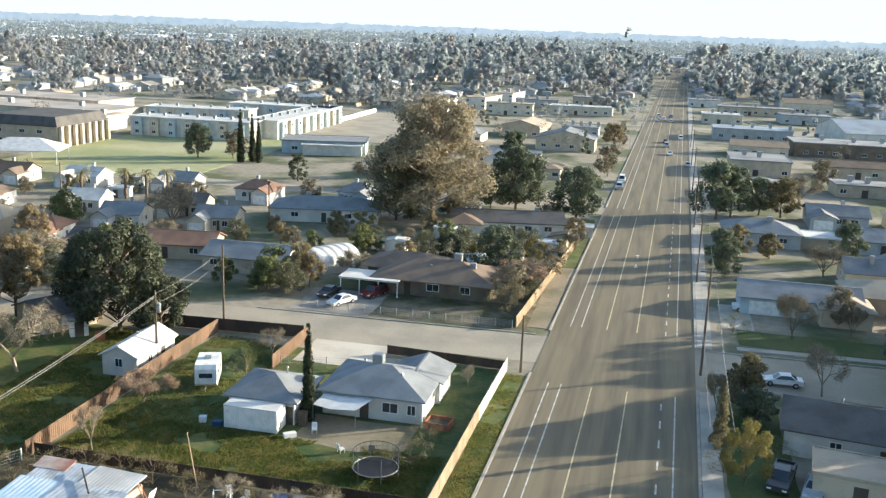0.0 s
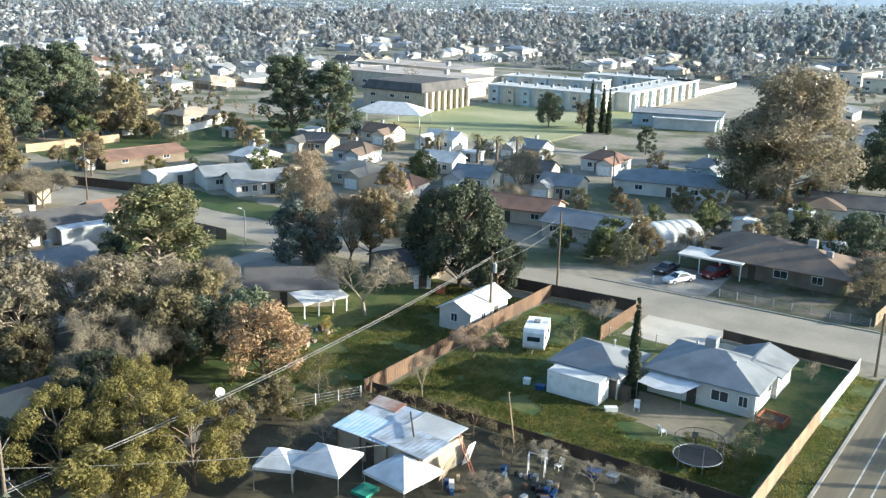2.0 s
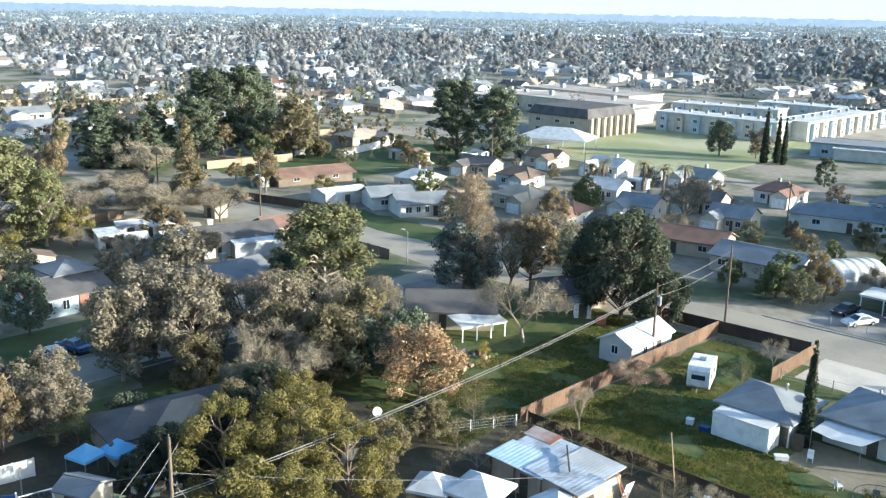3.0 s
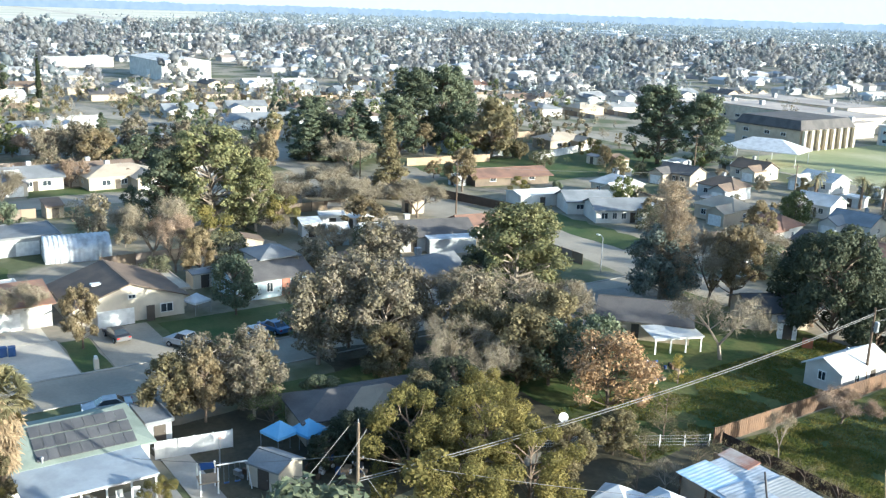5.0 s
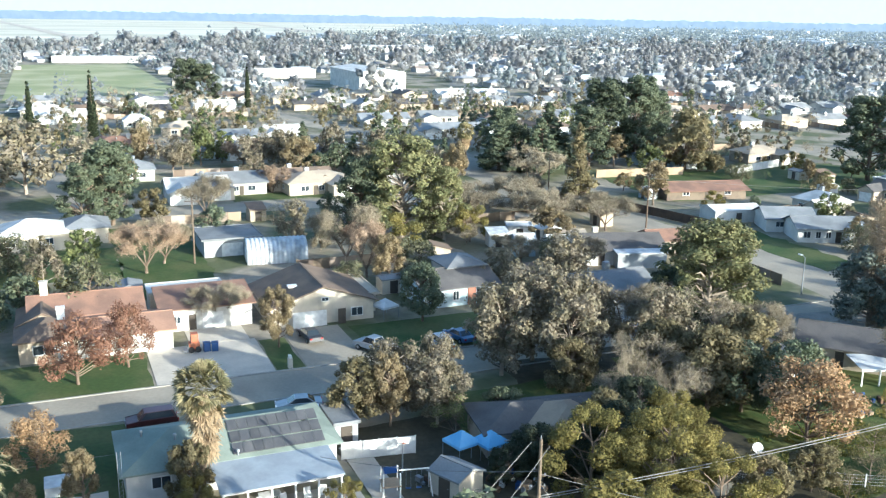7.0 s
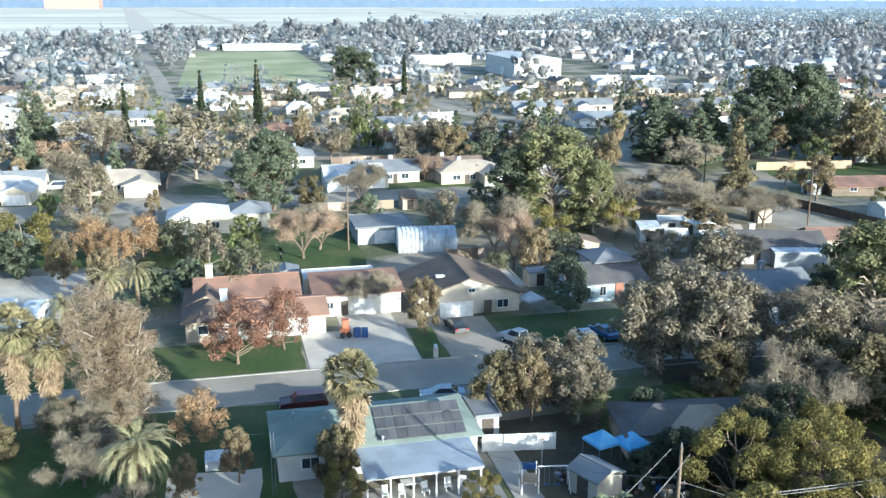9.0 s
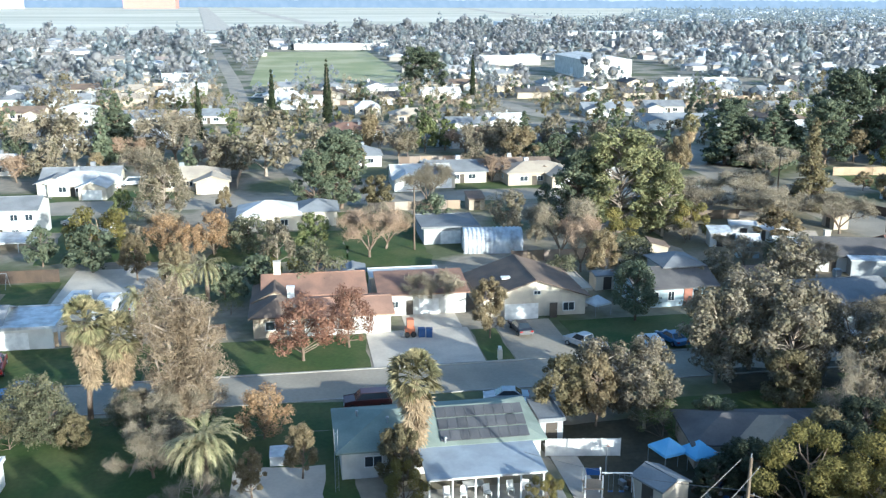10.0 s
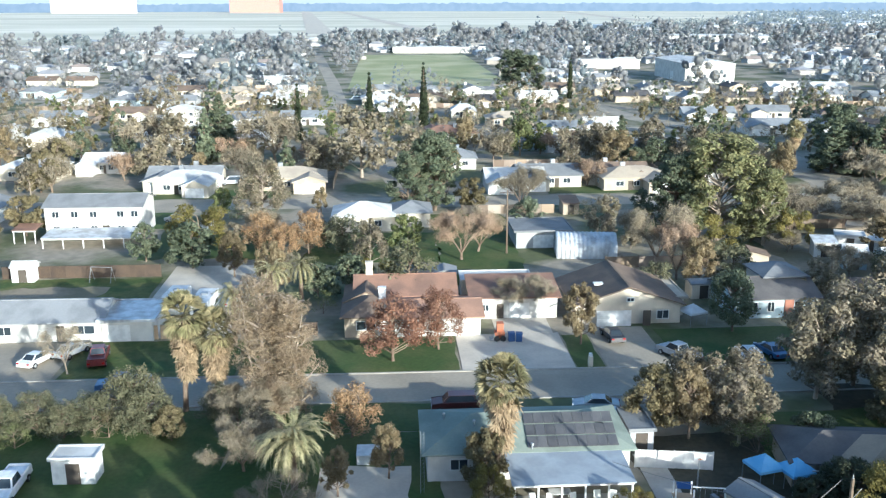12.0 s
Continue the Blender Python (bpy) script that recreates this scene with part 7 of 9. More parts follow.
# ---------------------------------------------------------------- right of the main road
h = house(22.5, 96.0, -8, "white house with a dark hipped roof at the corner", [(0, 0, 14.5, 9.0, 2.7, "hip", M_WHITE, M_RDARK, 0)], [("door", 2, -4.5, 1, 2.05, 0)], [(-2.5, -4.5, 1.2, 1.2, 1.0, 0), (5, -4.5, 1, 1.6, 1.1, 0), (-7.25, 0, 1, 1.4, 1, -90)])
vent(h, -2, 2, 4.0)
vent(h, 2, 2, 4.2)
shed(20.5, 85.6, -8, 8.0, 5.5, 2.5, M_TAN, M_RTAN, "low tan carport building with a flat roof", "flat", "outbuilding")
h = house(22.5, 146.5, 0, "grey-blue house with a low gabled roof", [(0, 0, 17.0, 8.5, 2.7, "gable", M_BLUEW, M_RGREY, 0), (6, -4, 7, 7, 2.6, "hip", M_TAN, M_RTAN, 0)], [("garage_door", -5, -4.25, 4.4, 2.1, 0)], [(0.5, -4.25, 1, 1.6, 1.1, 0)])
h = house(21.5, 196.0, 0, "house with a blue-grey roof and rooftop cooler", [(0, 0, 14.5, 10.0, 2.7, "hip", M_GREYW, M_RBLUE, 0), (11.5, -1.0, 10, 6.0, 2.4, "flat", M_TAN, M_RWHITE, 0)], [("door", 0, -5, 1, 2.05, 0)], [(-4, -5, 1, 1.6, 1.1, 0), (4, -5, 1, 1.6, 1.1, 0)])
cooler(h, 1.5, -1, 4.3, 1.1)
h = house(44.0, 196.0, 0, "grey house with a pale gabled roof", [(0, 0, 13.0, 9.0, 2.7, "gable", M_GREYW, M_RBLUE, 0)], [("door", 0, -4.5, 1, 2.05, 0)], [(-4, -4.5, 1, 1.6, 1.1, 0)])
h = house(36.0, 152.0, 0, "tan house with a pale patchy roof", [(0, 0, 12.0, 9.0, 2.7, "hip", M_TAN, M_RTAN, 0)], [("door", 0, -4.5, 1, 2.05, 0)], [(-4, -4.5, 1, 1.6, 1.1, 0)])
car("sedan", 16.9, 112.6, 0, P_WHITE, "white sedan parked in the side street")
car("suv", 15.4, 143.6, 5, P_WHITE, "white car on a short driveway")
car("sedan", 17.8, 146.0, 5, P_SILVER, "silver car on a short driveway")
car("pickup", 13.8, 85.6, 75, P_BLACK, "dark pickup truck beside the lawn")
car("sedan", 16.6, 84.6, 75, P_SILVER, "pale car beside a truck")
for i, (x, y, k, pm) in enumerate(((4.1, 329, "sedan", P_WHITE), (3.0, 352, "suv", P_SILVER), (2.6, 366, "sedan", P_RED), (-0.9, 455, "sedan", P_WHITE), (1.6, 460, "suv", P_WHITE), (4.8, 452, "sedan", P_SILVER), (-1.0, 478, "suv", P_WHITE), (5.0, 480, "sedan", P_BLUE),
                                   (9.6, 303, "sedan", P_SILVER), (8.4, 380, "suv", P_WHITE))):
    car(k, x, y, 90 if x > 0 else -90, pm, ("white car", "silver car", "red car", "pale car")[i % 4] + " waiting on the main road", "cars on the road")
car("van", -8.9, 262.0, 90, P_WHITE, "white van parked at the kerb")
car("suv", -9.0, 250.0, 90, P_SILVER, "silver car parked at the kerb")
for x, y, hh, k, s, w in ((10.4, 84.5, 6.5, "olive", 1, 0.7), (11.8, 103.0, 6.5, "brown", 2, 1.0), (8.6, 92.0, 7.2, "browncone", 1, 0.6), (8.7, 86.5, 4.4, "drybush", 1, 0.7), (8.8, 101.5, 5.6, "bare", 1, 0.6), (12.6, 98.5, 4.6, "broad", 0, 1.2), (21.0, 110.2, 7.0, "palebare", 2, 0.8), (20.3, 131.5, 8.0, "bare", 1, 0.7), (28.3, 134.5, 6.0, "bare", 2, 0.6), (12.4, 131.8, 3.2, "bush", 1, 1.3), (14.0, 217.0, 13.5, "broad", 2, 1.05),
                          (17.5, 222.0, 12.0, "broad", 1, 1.0), (28.8, 225.0, 9.5, "brown", 1, 1.0), (24.0, 226.0, 9.0, "broad", 0, 1.0), (16.0, 182.0, 6.0, "brown", 2, 1.1), (22.0, 181.0, 5.0, "brown", 0, 1.1), (13.0, 164.0, 6.0, "broad", 0, 1.1), (12.8, 172.0, 7.0, "broad", 1, 1.0), (30.0, 170.0, 7.0, "bare", 1, 1.0),
                          (36.0, 182.0, 8.0, "broad", 2, 1.0), (27.5, 140.0, 6.0, "grey", 1, 1.0), (38.0, 140.0, 6.0, "broad", 1, 1.0), (14.5, 92.0, 2.0, "bush", 2, 1.2), (46.0, 170.0, 8.0, "broad", 0, 1.0), (19.0, 88.9, 2.2, "bush", 0, 1.3), (24.5, 88.6, 2.4, "bush", 1, 1.3)):
    tree(k, x, y, hh, w, s, 1.0 if y < 150 else 0.5)

# ---------------------------------------------------------------- school and apartment blocks
ob = house(-189.0, 265.0, 0, "tan two-storey school building with columns and a dark mansard roof", [(0, 0, 24.0, 27.0, 6.4, "flat", M_TAN, M_RDARK, 0)], [("door", 2, -13.5, 2, 2.3, 0)],
           [(a, -13.5, z, 2.0, 1.2, 0) for z in (1.0, 4.0) for a in (-8, 0, 6)], name="school_building")
part("mansard", Geo().add([(-12.4, -13.9, 6.3), (12.4, -13.9, 6.3), (12.4, 13.9, 6.3), (-12.4, 13.9, 6.3), (-10.8, -12.2, 9.2), (10.8, -12.2, 9.2), (10.8, 12.2, 9.2), (-10.8, 12.2, 9.2)],
                          [(0, 1, 5, 4), (1, 2, 6, 5), (2, 3, 7, 6), (3, 0, 4, 7), (4, 5, 6, 7)]), M_RDARK, ob)
for i in range(8):
    b = -12.5 + 25 * i / 7
    part("column", Geo().box(12.4, b - 0.5, 0, 13.3, b + 0.5, 6.3), M_CREAM, ob)
M_RSCHOOL = mat("pale_tan_roofing", (0.46, 0.4, 0.34), (0.36, 0.31, 0.27), scale=0.1, fine=1.5, var=0.12)
for x, y, w, d, hh, m, r in ((-226, 318, 64, 26, 5.6, M_CREAM, -4), (-250, 356, 60, 24, 5.4, M_CREAM, -4), (-196, 300, 14, 20, 5.0, M_WHITE, 0), (-262, 318, 20, 40, 5.0, M_WHITE, 0)):
    b = house(x, y, r, "long school building with a pale tan flat roof", [(0, 0, w, d, hh, "flat", m, M_RSCHOOL, 0)], [("door", 0, -d / 2, 2, 2.3, 0)], [(-w / 2 + w * (i + 1) / 9, -d / 2, 1.2, 2.4, 1.3, 0) for i in range(8)], name="school_building", group="school buildings")
    cooler(b, w * 0.2, 2, hh + 0.3, 1.6)
    cooler(b, -w * 0.25, -2, hh + 0.3, 1.6)
ob = thing("shade_canopy", pose(-168.0, 224.0, 0, 0, 0, 20), "large white hipped shade canopy on posts", "canopy")
part("canopy", roof_geo(21, 13, 3.8, "hip", 0.42, 0.2), M_CLOTHW, ob)
for a in (-10, 0, 10):
    for b in (-6.2, 6.2):
        part("post", Geo().tube((a, b, 0), (a, b, 3.8), 0.1, 0.1, 6), M_TRIM, ob)


def apartments(x, y, rz, w, d, n, label):
    ob = house(x, y, rz, label, [(0, 0, w, d, 6.2, "flat", M_WHITE, M_RWHITE, 0)], [], [], name="apartment_building", group="apartment buildings")
    for i in range(n):
        a = -w / 2 + w * (i + 0.5) / n
        part("bay", Geo().box(a - 1.6, -d / 2 - 1.2, 0, a + 1.6, -d / 2, 5.8), M_CREAM if i % 2 else M_BLUEW, ob)
        for z in (0.9, 3.7):
            window(ob, a, -d / 2 - 1.2, z, 1.5, 1.2, 0)
        cooler(ob, a, 1.0, 6.4, 0.9)
    return ob


apartments(-155, 298, 0, 44, 11, 7, "white two-storey apartment building with a flat roof")
apartments(-133, 336, 90, 66, 11, 9, "white two-storey apartment building end-on to the field")
apartments(-172, 335, 8, 40, 11, 6, "white two-storey apartment building behind another")
apartments(-150, 365, 0, 44, 11, 6, "white two-storey apartment building behind another")
b = house(-103, 284, 14, "long low pale blue building with a flat roof", [(0, 0, 26, 14, 3.8, "flat", M_BLUEW, M_RGREY, 0), (3, -9, 18, 4, 3.0, "flat", M_WHITE, M_RWHITE, 0)], [("door", 0, -7, 1.8, 2.2, 0)], [(-9, -7, 1, 2, 1.2, 0), (9, -7, 1, 2, 1.2, 0)], name="low_building")
fence((-128, 309), (-128, 420), 2.0, M_VINYL, "long white wall beside the parking lot", "panel", 6)
# far white hall and long store by the sports field
b = house(-495, 164, 0, "large white metal hall with a shallow roof", [(0, 0, 54, 25, 9.5, "gable", M_WHITE, M_RWHITE, 0, 0.12, 0.4)], [("garage_door", 5, -12.5, 5, 4.5, 0)], [], name="hall")
b = house(-579, 139, 88, "long white low store with a flat roof", [(0, 0, 36, 10, 5.0, "flat", M_WHITE, M_RWHITE, 0)], [], [], name="store")
b = house(-765, 40, 84, "row of low white buildings beside the field", [(0, 0, 60, 12, 4.5, "flat", M_WHITE, M_RWHITE, 0), (52, 6, 30, 12, 4.5, "flat", M_WHITE, M_RWHITE, 0)], [], [], name="low_building")
b = house(-3560, -460, 84, "far pale red airfield hangar", [(0, 0, 180, 60, 50, "flat", mat("pale_red_sheet", (0.52, 0.24, 0.2), var=0.05), M_RWHITE, 0)], [], [], name="hangar")
b = house(-3460, -1008, 78, "far white airfield hangar", [(0, 0, 290, 60, 50, "flat", M_WHITE, M_RWHITE, 0)], [], [], name="hangar")
b = house(-900, 330, 70, "far white warehouse with a flat roof", [(0, 0, 110, 40, 8, "flat", M_WHITE, M_RWHITE, 0)], [], [], name="warehouse")
b = house(-880, 520, 60, "far white warehouse with a flat roof", [(0, 0, 130, 40, 8, "flat", M_WHITE, M_RWHITE, 0)], [], [], name="warehouse")

# ---------------------------------------------------------------- poles and wires
utility_pole(-55.6, 95.6, 9.2, 20, 0, "wooden utility pole with a grey transformer beside the cottage", True)
utility_pole(-54.3, 110.6, 11.5, 90, 0, "tall plain wooden utility pole by the side street")
utility_pole(-13.8, 106.9, 7.2, 0, 0, "short plain wooden pole at the street corner")
pole = utility_pole(-55.4, 32.8, 10.6, 60, 0, "weathered wooden utility pole with small side brackets")
for z, a in ((8.2, -1), (7.8, 1), (7.4, -1), (7.0, 1)):
    bracket = part("bracket", Geo().box(min(0, 0.42 * a), 0.1, z - 0.04, max(0, 0.42 * a), 0.18, z + 0.04), M_POLE, pole)
    part("insulator", Geo().tube((0.36 * a, 0.14, z + 0.04), (0.36 * a, 0.14, z + 0.2), 0.06, 0.04, 6), M_STEEL, bracket)
part("cap", Geo().tube((0, 0, 10.6), (0, 0, 10.9), 0.05, 0.03, 6), M_STEEL, pole)
for y, hh in ((112.8, 13.5), (158, 11.5), (205, 11.5), (255, 11.5), (305, 11.5), (355, 11.5)):
    utility_pole(road_x(y) + 10.2, y, hh, 0, 2, "dark wooden utility pole beside the main road")
utility_pole(-149.5, 106.6, 10.6, 20, 1)
utility_pole(-201.0, 161.8, 11.0, 0, 2)
utility_pole(-150.5, 23.0, 10.5, 90, 1)
utility_pole(-176.0, 100.0, 10.0, 20, 1)
utility_pole(-72.5, 168.0, 10.0, 80, 1)
utility_pole(-118.0, 168.0, 10.5, 80, 1)
utility_pole(-160.0, 186.0, 10.5, 80, 1)
street_lamp(-104.5, 102.6, 180, 5.5, 0.8)
for y in (330, 375, 425):
    street_lamp(road_x(y) - 10.4, y, 0)
P1, P2, PN = (-55.6, 95.6), (-54.3, 110.6), (-55.4, 32.8)
wire((*P1, 8.6), (*PN, 6.3), 1.0, "pale sagging power line over the yards", 0.035)
wire((*P1, 8.4), (*PN, 6.1), 1.05, "pale sagging power line over the yards", 0.03)
wire((*P1, 8.8), (*P2, 10.8), 0.4)
wire((*P1, 7.6), (*P2, 9.6), 0.6)
wire((-54.9, 33.2, 10.2), (-30, 4, 9.8), 1.0)
wire((-56.0, 32.4, 10.2), (-32, 2, 9.8), 1.0)
wire((-55.4, 32.8, 8.0), (-40.5, 61.5, 3.0), 0.5, "service line down to the shack")
wire((-55.4, 32.8, 8.2), (-73.0, 22.0, 3.0), 0.5, "service line down to the solar house")
wire((-55.4, 32.8, 7.4), (-51.0, 36.5, 0.2), 0.0, "straight guy wire of a pole")
wire((-55.4, 32.8, 7.4), (-60.5, 29.5, 0.2), 0.0, "straight guy wire of a pole")
wire((-149.5, 106.6, 9.6), (-176.0, 100.0, 9.4), 0.8)
wire((-149.5, 106.6, 9.6), (-118.0, 168.0, 9.8), 1.2)
wire((-72.5, 168.0, 9.4), (-118.0, 168.0, 9.8), 1.0)
for a, b in ((70, 112.8), (112.8, 158), (158, 205), (205, 255), (255, 305)):
    for o in (-0.9, 0.9):
        wire((road_x(a) + 10.2 + o, a, 11.1), (road_x(b) + 10.2 + o, b, 11.1), 0.8)

# ---------------------------------------------------------------- long grass in the yards
def tufts(x0, y0, x1, y1, n, hgt, seed, label):
    rng = np.random.default_rng(seed)
    p = np.stack([x0 + (x1 - x0) * rng.random(n), y0 + (y1 - y0) * rng.random(n), np.zeros(n)], 1)
    keep = np.array([noise.noise((a * 0.16, b * 0.22, 3.0)) + 0.25 * noise.noise((a * 0.8, b * 0.8, 1.0)) > -0.2 for a, b, _ in p])
    p = p[keep]
    n = len(p)
    vs = []
    for k in range(3):
        d = rng.normal(0, 1, (n, 3))
        d[:, 2] = 0
        d /= np.linalg.norm(d, axis=1, keepdims=True)
        s = hgt * (0.5 + rng.random((n, 1)))
        o = p + rng.normal(0, 0.12, (n, 3)) * (1, 1, 0)
        vs.append(np.stack([o - d * s * 0.5, o + d * s * 0.5, o + np.cross(d, (0, 0, 1.0)) * s * 0.35 + np.array((0, 0, 1)) * s], 1))
    v = np.concatenate(vs).reshape(-1, 3) + np.array((0, 0, 0.03))
    return solid("long_grass", cards("long_grass", v, np.arange(len(v)).reshape(-1, 3), M_BLADES), M_BLADES, label, "grass", "stuff")


tufts(-53.5, 71.5, -17.5, 81.5, 18000, 0.12, 1, "uneven long green grass on the lower lawn")
tufts(-53.5, 81.5, -42.5, 108.0, 6000, 0.11, 2, "thin long grass along the yard fence")
tufts(-68.0, 62.0, -55.5, 106.0, 17000, 0.12, 3, "weedy long grass in the open yard")
tufts(-15.8, 60.0, -13.2, 105.5, 4500, 0.11, 4, "long grass on the road verge")

# trees beside the yards that shade the lawns
for x, y, hh, k, s in ((-46.5, 24.0, 12.0, "broad", 1), (-45.5, 16.0, 12.5, "deep", 2), (-47.0, 8.0, 10.8, "broad", 0), (-45.5, 0.5, 10.3, "deep", 1), (-47.0, -7.0, 10.8, "broad", 2), (-45.5, -14.5, 10.3, "deep", 0), (-47.0, -22.0, 10.8, "broad", 1), (-46.0, -30.0, 9.8, "brown", 0), (-45.0, -40.0, 11.0, "broad", 2),
                       (31.0, 92.0, 8.5, "broad", 1), (32.0, 98.5, 8.5, "deep", 2), (33.5, 112.5, 12.5, "broad", 2), (42.0, 126.0, 10.5, "brown", 0), (45.0, 134.0, 12.5, "broad", 0), (47.0, 141.0, 13.5, "broad", 1), (36.0, 119.0, 11.0, "broad", 1), (30.0, 82.0, 9.0, "deep", 0)):
    tree(k, x, y, hh, 1.15, s, 0.5)
for x, y, hh, w, k, s in ((-166.2, 79.1, 7.0, 1.4, "bare", 1), (-174.7, 91.7, 7.5, 1.6, "bare", 2), (-157.0, 87.0, 8.0, 1.3, "bare", 0), (-140.2, 72.4, 4.0, 1.2, "bare", 1), (-129.5, 75.5, 4.5, 1.1, "bare", 2), (-127.0, 79.5, 6.0, 1.2, "bare", 1),
                          (-222.0, 115.5, 12.0, 1.1, "deep", 2), (-201.5, 111.0, 8.5, 1.5, "bare", 1), (-148.0, 68.5, 4.0, 1.1, "bare", 1), (-180.0, 84.0, 6.0, 1.5, "bare", 0), (-163.0, 72.0, 4.5, 1.3, "bare", 0)):
    tree(k, x, y, hh, w, s, 0.5)
ob = thing("climbing_frame", pose(-33.1, 66.4, 0, 0, 0, 20), "small white metal climbing frame on bare earth", "playground")
for a in (-0.7, 0.7):
    for b in (-0.45, 0.45):
        part("leg", Geo().tube((a, b, 0), (a, b * 0.5, 1.9), 0.05, 0.05, 6), M_TRIM, ob)
    for i in range(4):
        part("rung", Geo().tube((a, -0.42 + 0.05 * i, 0.4 + 0.4 * i), (a, 0.42 - 0.05 * i, 0.4 + 0.4 * i), 0.03, 0.03, 5), M_TRIM, ob)
part("top_bar", Geo().tube((-0.7, 0, 1.9), (0.7, 0, 1.9), 0.05, 0.05, 6), M_TRIM, ob)
OCC.append((-136.0, 32.0, 9.0))
OCC.append((-141.0, 26.0, 6.0))
# ---------------------------------------------------------------- the suburb beyond
def in_view(x, y, pad=12):
    a = math.degrees(math.atan2(-x, y))
    return -14 - pad < a < 112 + pad


TAKEN = [(-204, -13, -66, 206), (7, 60, -60, 232), (7, 92, 232, 600), (-80, -15, 232, 600), (-112, -78, 425, 540), (-278, -78, 210, 425), (-765, -440, -16, 70), (-560, -440, 120, 215), (-600, -560, 110, 165)]


def taken(x, y):
    return any(a < x < b and c < y < d for a, b, c, d in TAKEN) or abs(x - road_x(y)) < 13 or on_airfield(x, y)


def near_street(x, y, gap):
    """Whether a place lies within a gap of the winding streets in the west."""
    for pts, w in (STREETS[3], STREETS[6]):
        for (ax, ay), (bx, by) in zip(pts, pts[1:]):
            t = max(0.0, min(1.0, ((x - ax) * (bx - ax) + (y - ay) * (by - ay)) / ((bx - ax) ** 2 + (by - ay) ** 2)))
            if math.hypot(x - ax - t * (bx - ax), y - ay - t * (by - ay)) < gap:
                return True
    return False


ROWS_X = [100 * k - 2 for k in range(-13, 6) if k != 0 and k != -1 and k != -2] + [-97, -192]
CROSS_Y = [-330, -130, 216, 430, 640, 850, 1060, 1270]
g = Geo()
for x in ROWS_X:
    y0, y1 = -500, 1400
    for a, b in ((-500, -66), (232, 1400)) if -200 < x < 60 else ((y0, y1),):
        p = [(x, a), (x, b)]
        segs = [(a, b)]
        if x < -985:
            segs = [(240, 1400)]
        elif -770 < x < -440:
            segs = [(-330, -60), (216, 1400)]
        elif -278 < x < -78 and b > 232:
            segs = [(425, 1400)] if a > 0 else [(-500, -66)]
            if x < -200:
                segs = [(-500, 208), (425, 1400)]
        for c, d in segs:
            if d > c:
                g.add([(x - 4, c, 0.012), (x + 4, c, 0.012), (x + 4, d, 0.012), (x - 4, d, 0.012)], [(0, 1, 2, 3)])
for y in CROSS_Y:
    for c, d in (((-440, -205), (8, 500)) if y == 216 else ((-780, 500),)):
        if y == 216:
            c = -430 if c < 0 else c
        g.add([(c, y - 4.2, 0.008), (d, y - 4.2, 0.008), (d, y + 4.2, 0.008), (c, y + 4.2, 0.008)], [(0, 1, 2, 3)])
solid("road", g, M_STREET, "grid of pale residential streets in the distance", "road", "structure")

# low-contrast greys work the distance haze into far walls and roofs
FAR_WALL = palette("far_house_walls", [(0.4, 0.4, 0.4), (0.36, 0.34, 0.31), (0.26, 0.24, 0.21), (0.42, 0.42, 0.42), (0.28, 0.29, 0.31), (0.34, 0.33, 0.32), (0.52, 0.52, 0.52)])
FAR_ROOF = palette("far_house_roofs", [(0.3, 0.3, 0.31), (0.26, 0.23, 0.2), (0.33, 0.35, 0.37), (0.5, 0.5, 0.5), (0.38, 0.35, 0.3), (0.22, 0.22, 0.22), (0.33, 0.27, 0.23), (0.5, 0.51, 0.52), (0.34, 0.34, 0.34)])
# houses that stand out between the streets beyond: place, kind, width
MID = [(-226, -78, 5, 1.0), (-234, -64, 8, 0.65), (-276, -57, 2, 1.0), (-338, -83, 1, 0.9), (-314, 44, 3, 1.05), (-289, 57, 2, 0.85), (-297, 71, 8, 0.8), (-263, 46, 7, 0.8), (-324, 114, 2, 1.25), (-290, 121, 2, 1.05), (-338, 31, 5, 0.6), (-362, 8, 8, 1.15), (-274, -33, 5, 0.65), (-373, 45, 6, 0.9), (-215, 156, 7, 0.9), (-234, 20, 0, 0.8), (-250, 76, 10, 0.9)]
KEEP = [(a, b) for a, b, _, _ in MID] + [(-322, -63), (-208, 136)]
rng = np.random.default_rng(21)
spots = []
far_w, far_r = Geo(), Geo()
for x in ROWS_X + [road_x(400) + 12, road_x(400) - 12]:
    main = abs(x - road_x(400)) < 13
    for side in ((1,) if x > road_x(400) else (-1,)) if main else (-1, 1):
        y = -480
        while y < 1380:
            y += 17.5 + 5 * rng.random()
            hx = x + side * (13 + 13 * rng.random()) if not main else x + side * (10 + 3 * rng.random())
            if not in_view(hx, y) or taken(hx, y) or any(abs(y - c) < 11 for c in CROSS_Y) or math.hypot(hx, y) > 1350 or any(math.hypot(hx - a, y - b) < 19 for a, b in KEEP):
                continue
            if hx < -195 and near_street(hx, y, 14):
                continue
            spots.append((hx, y, side))
spots.sort(key=lambda s: math.hypot(s[0], s[1]))
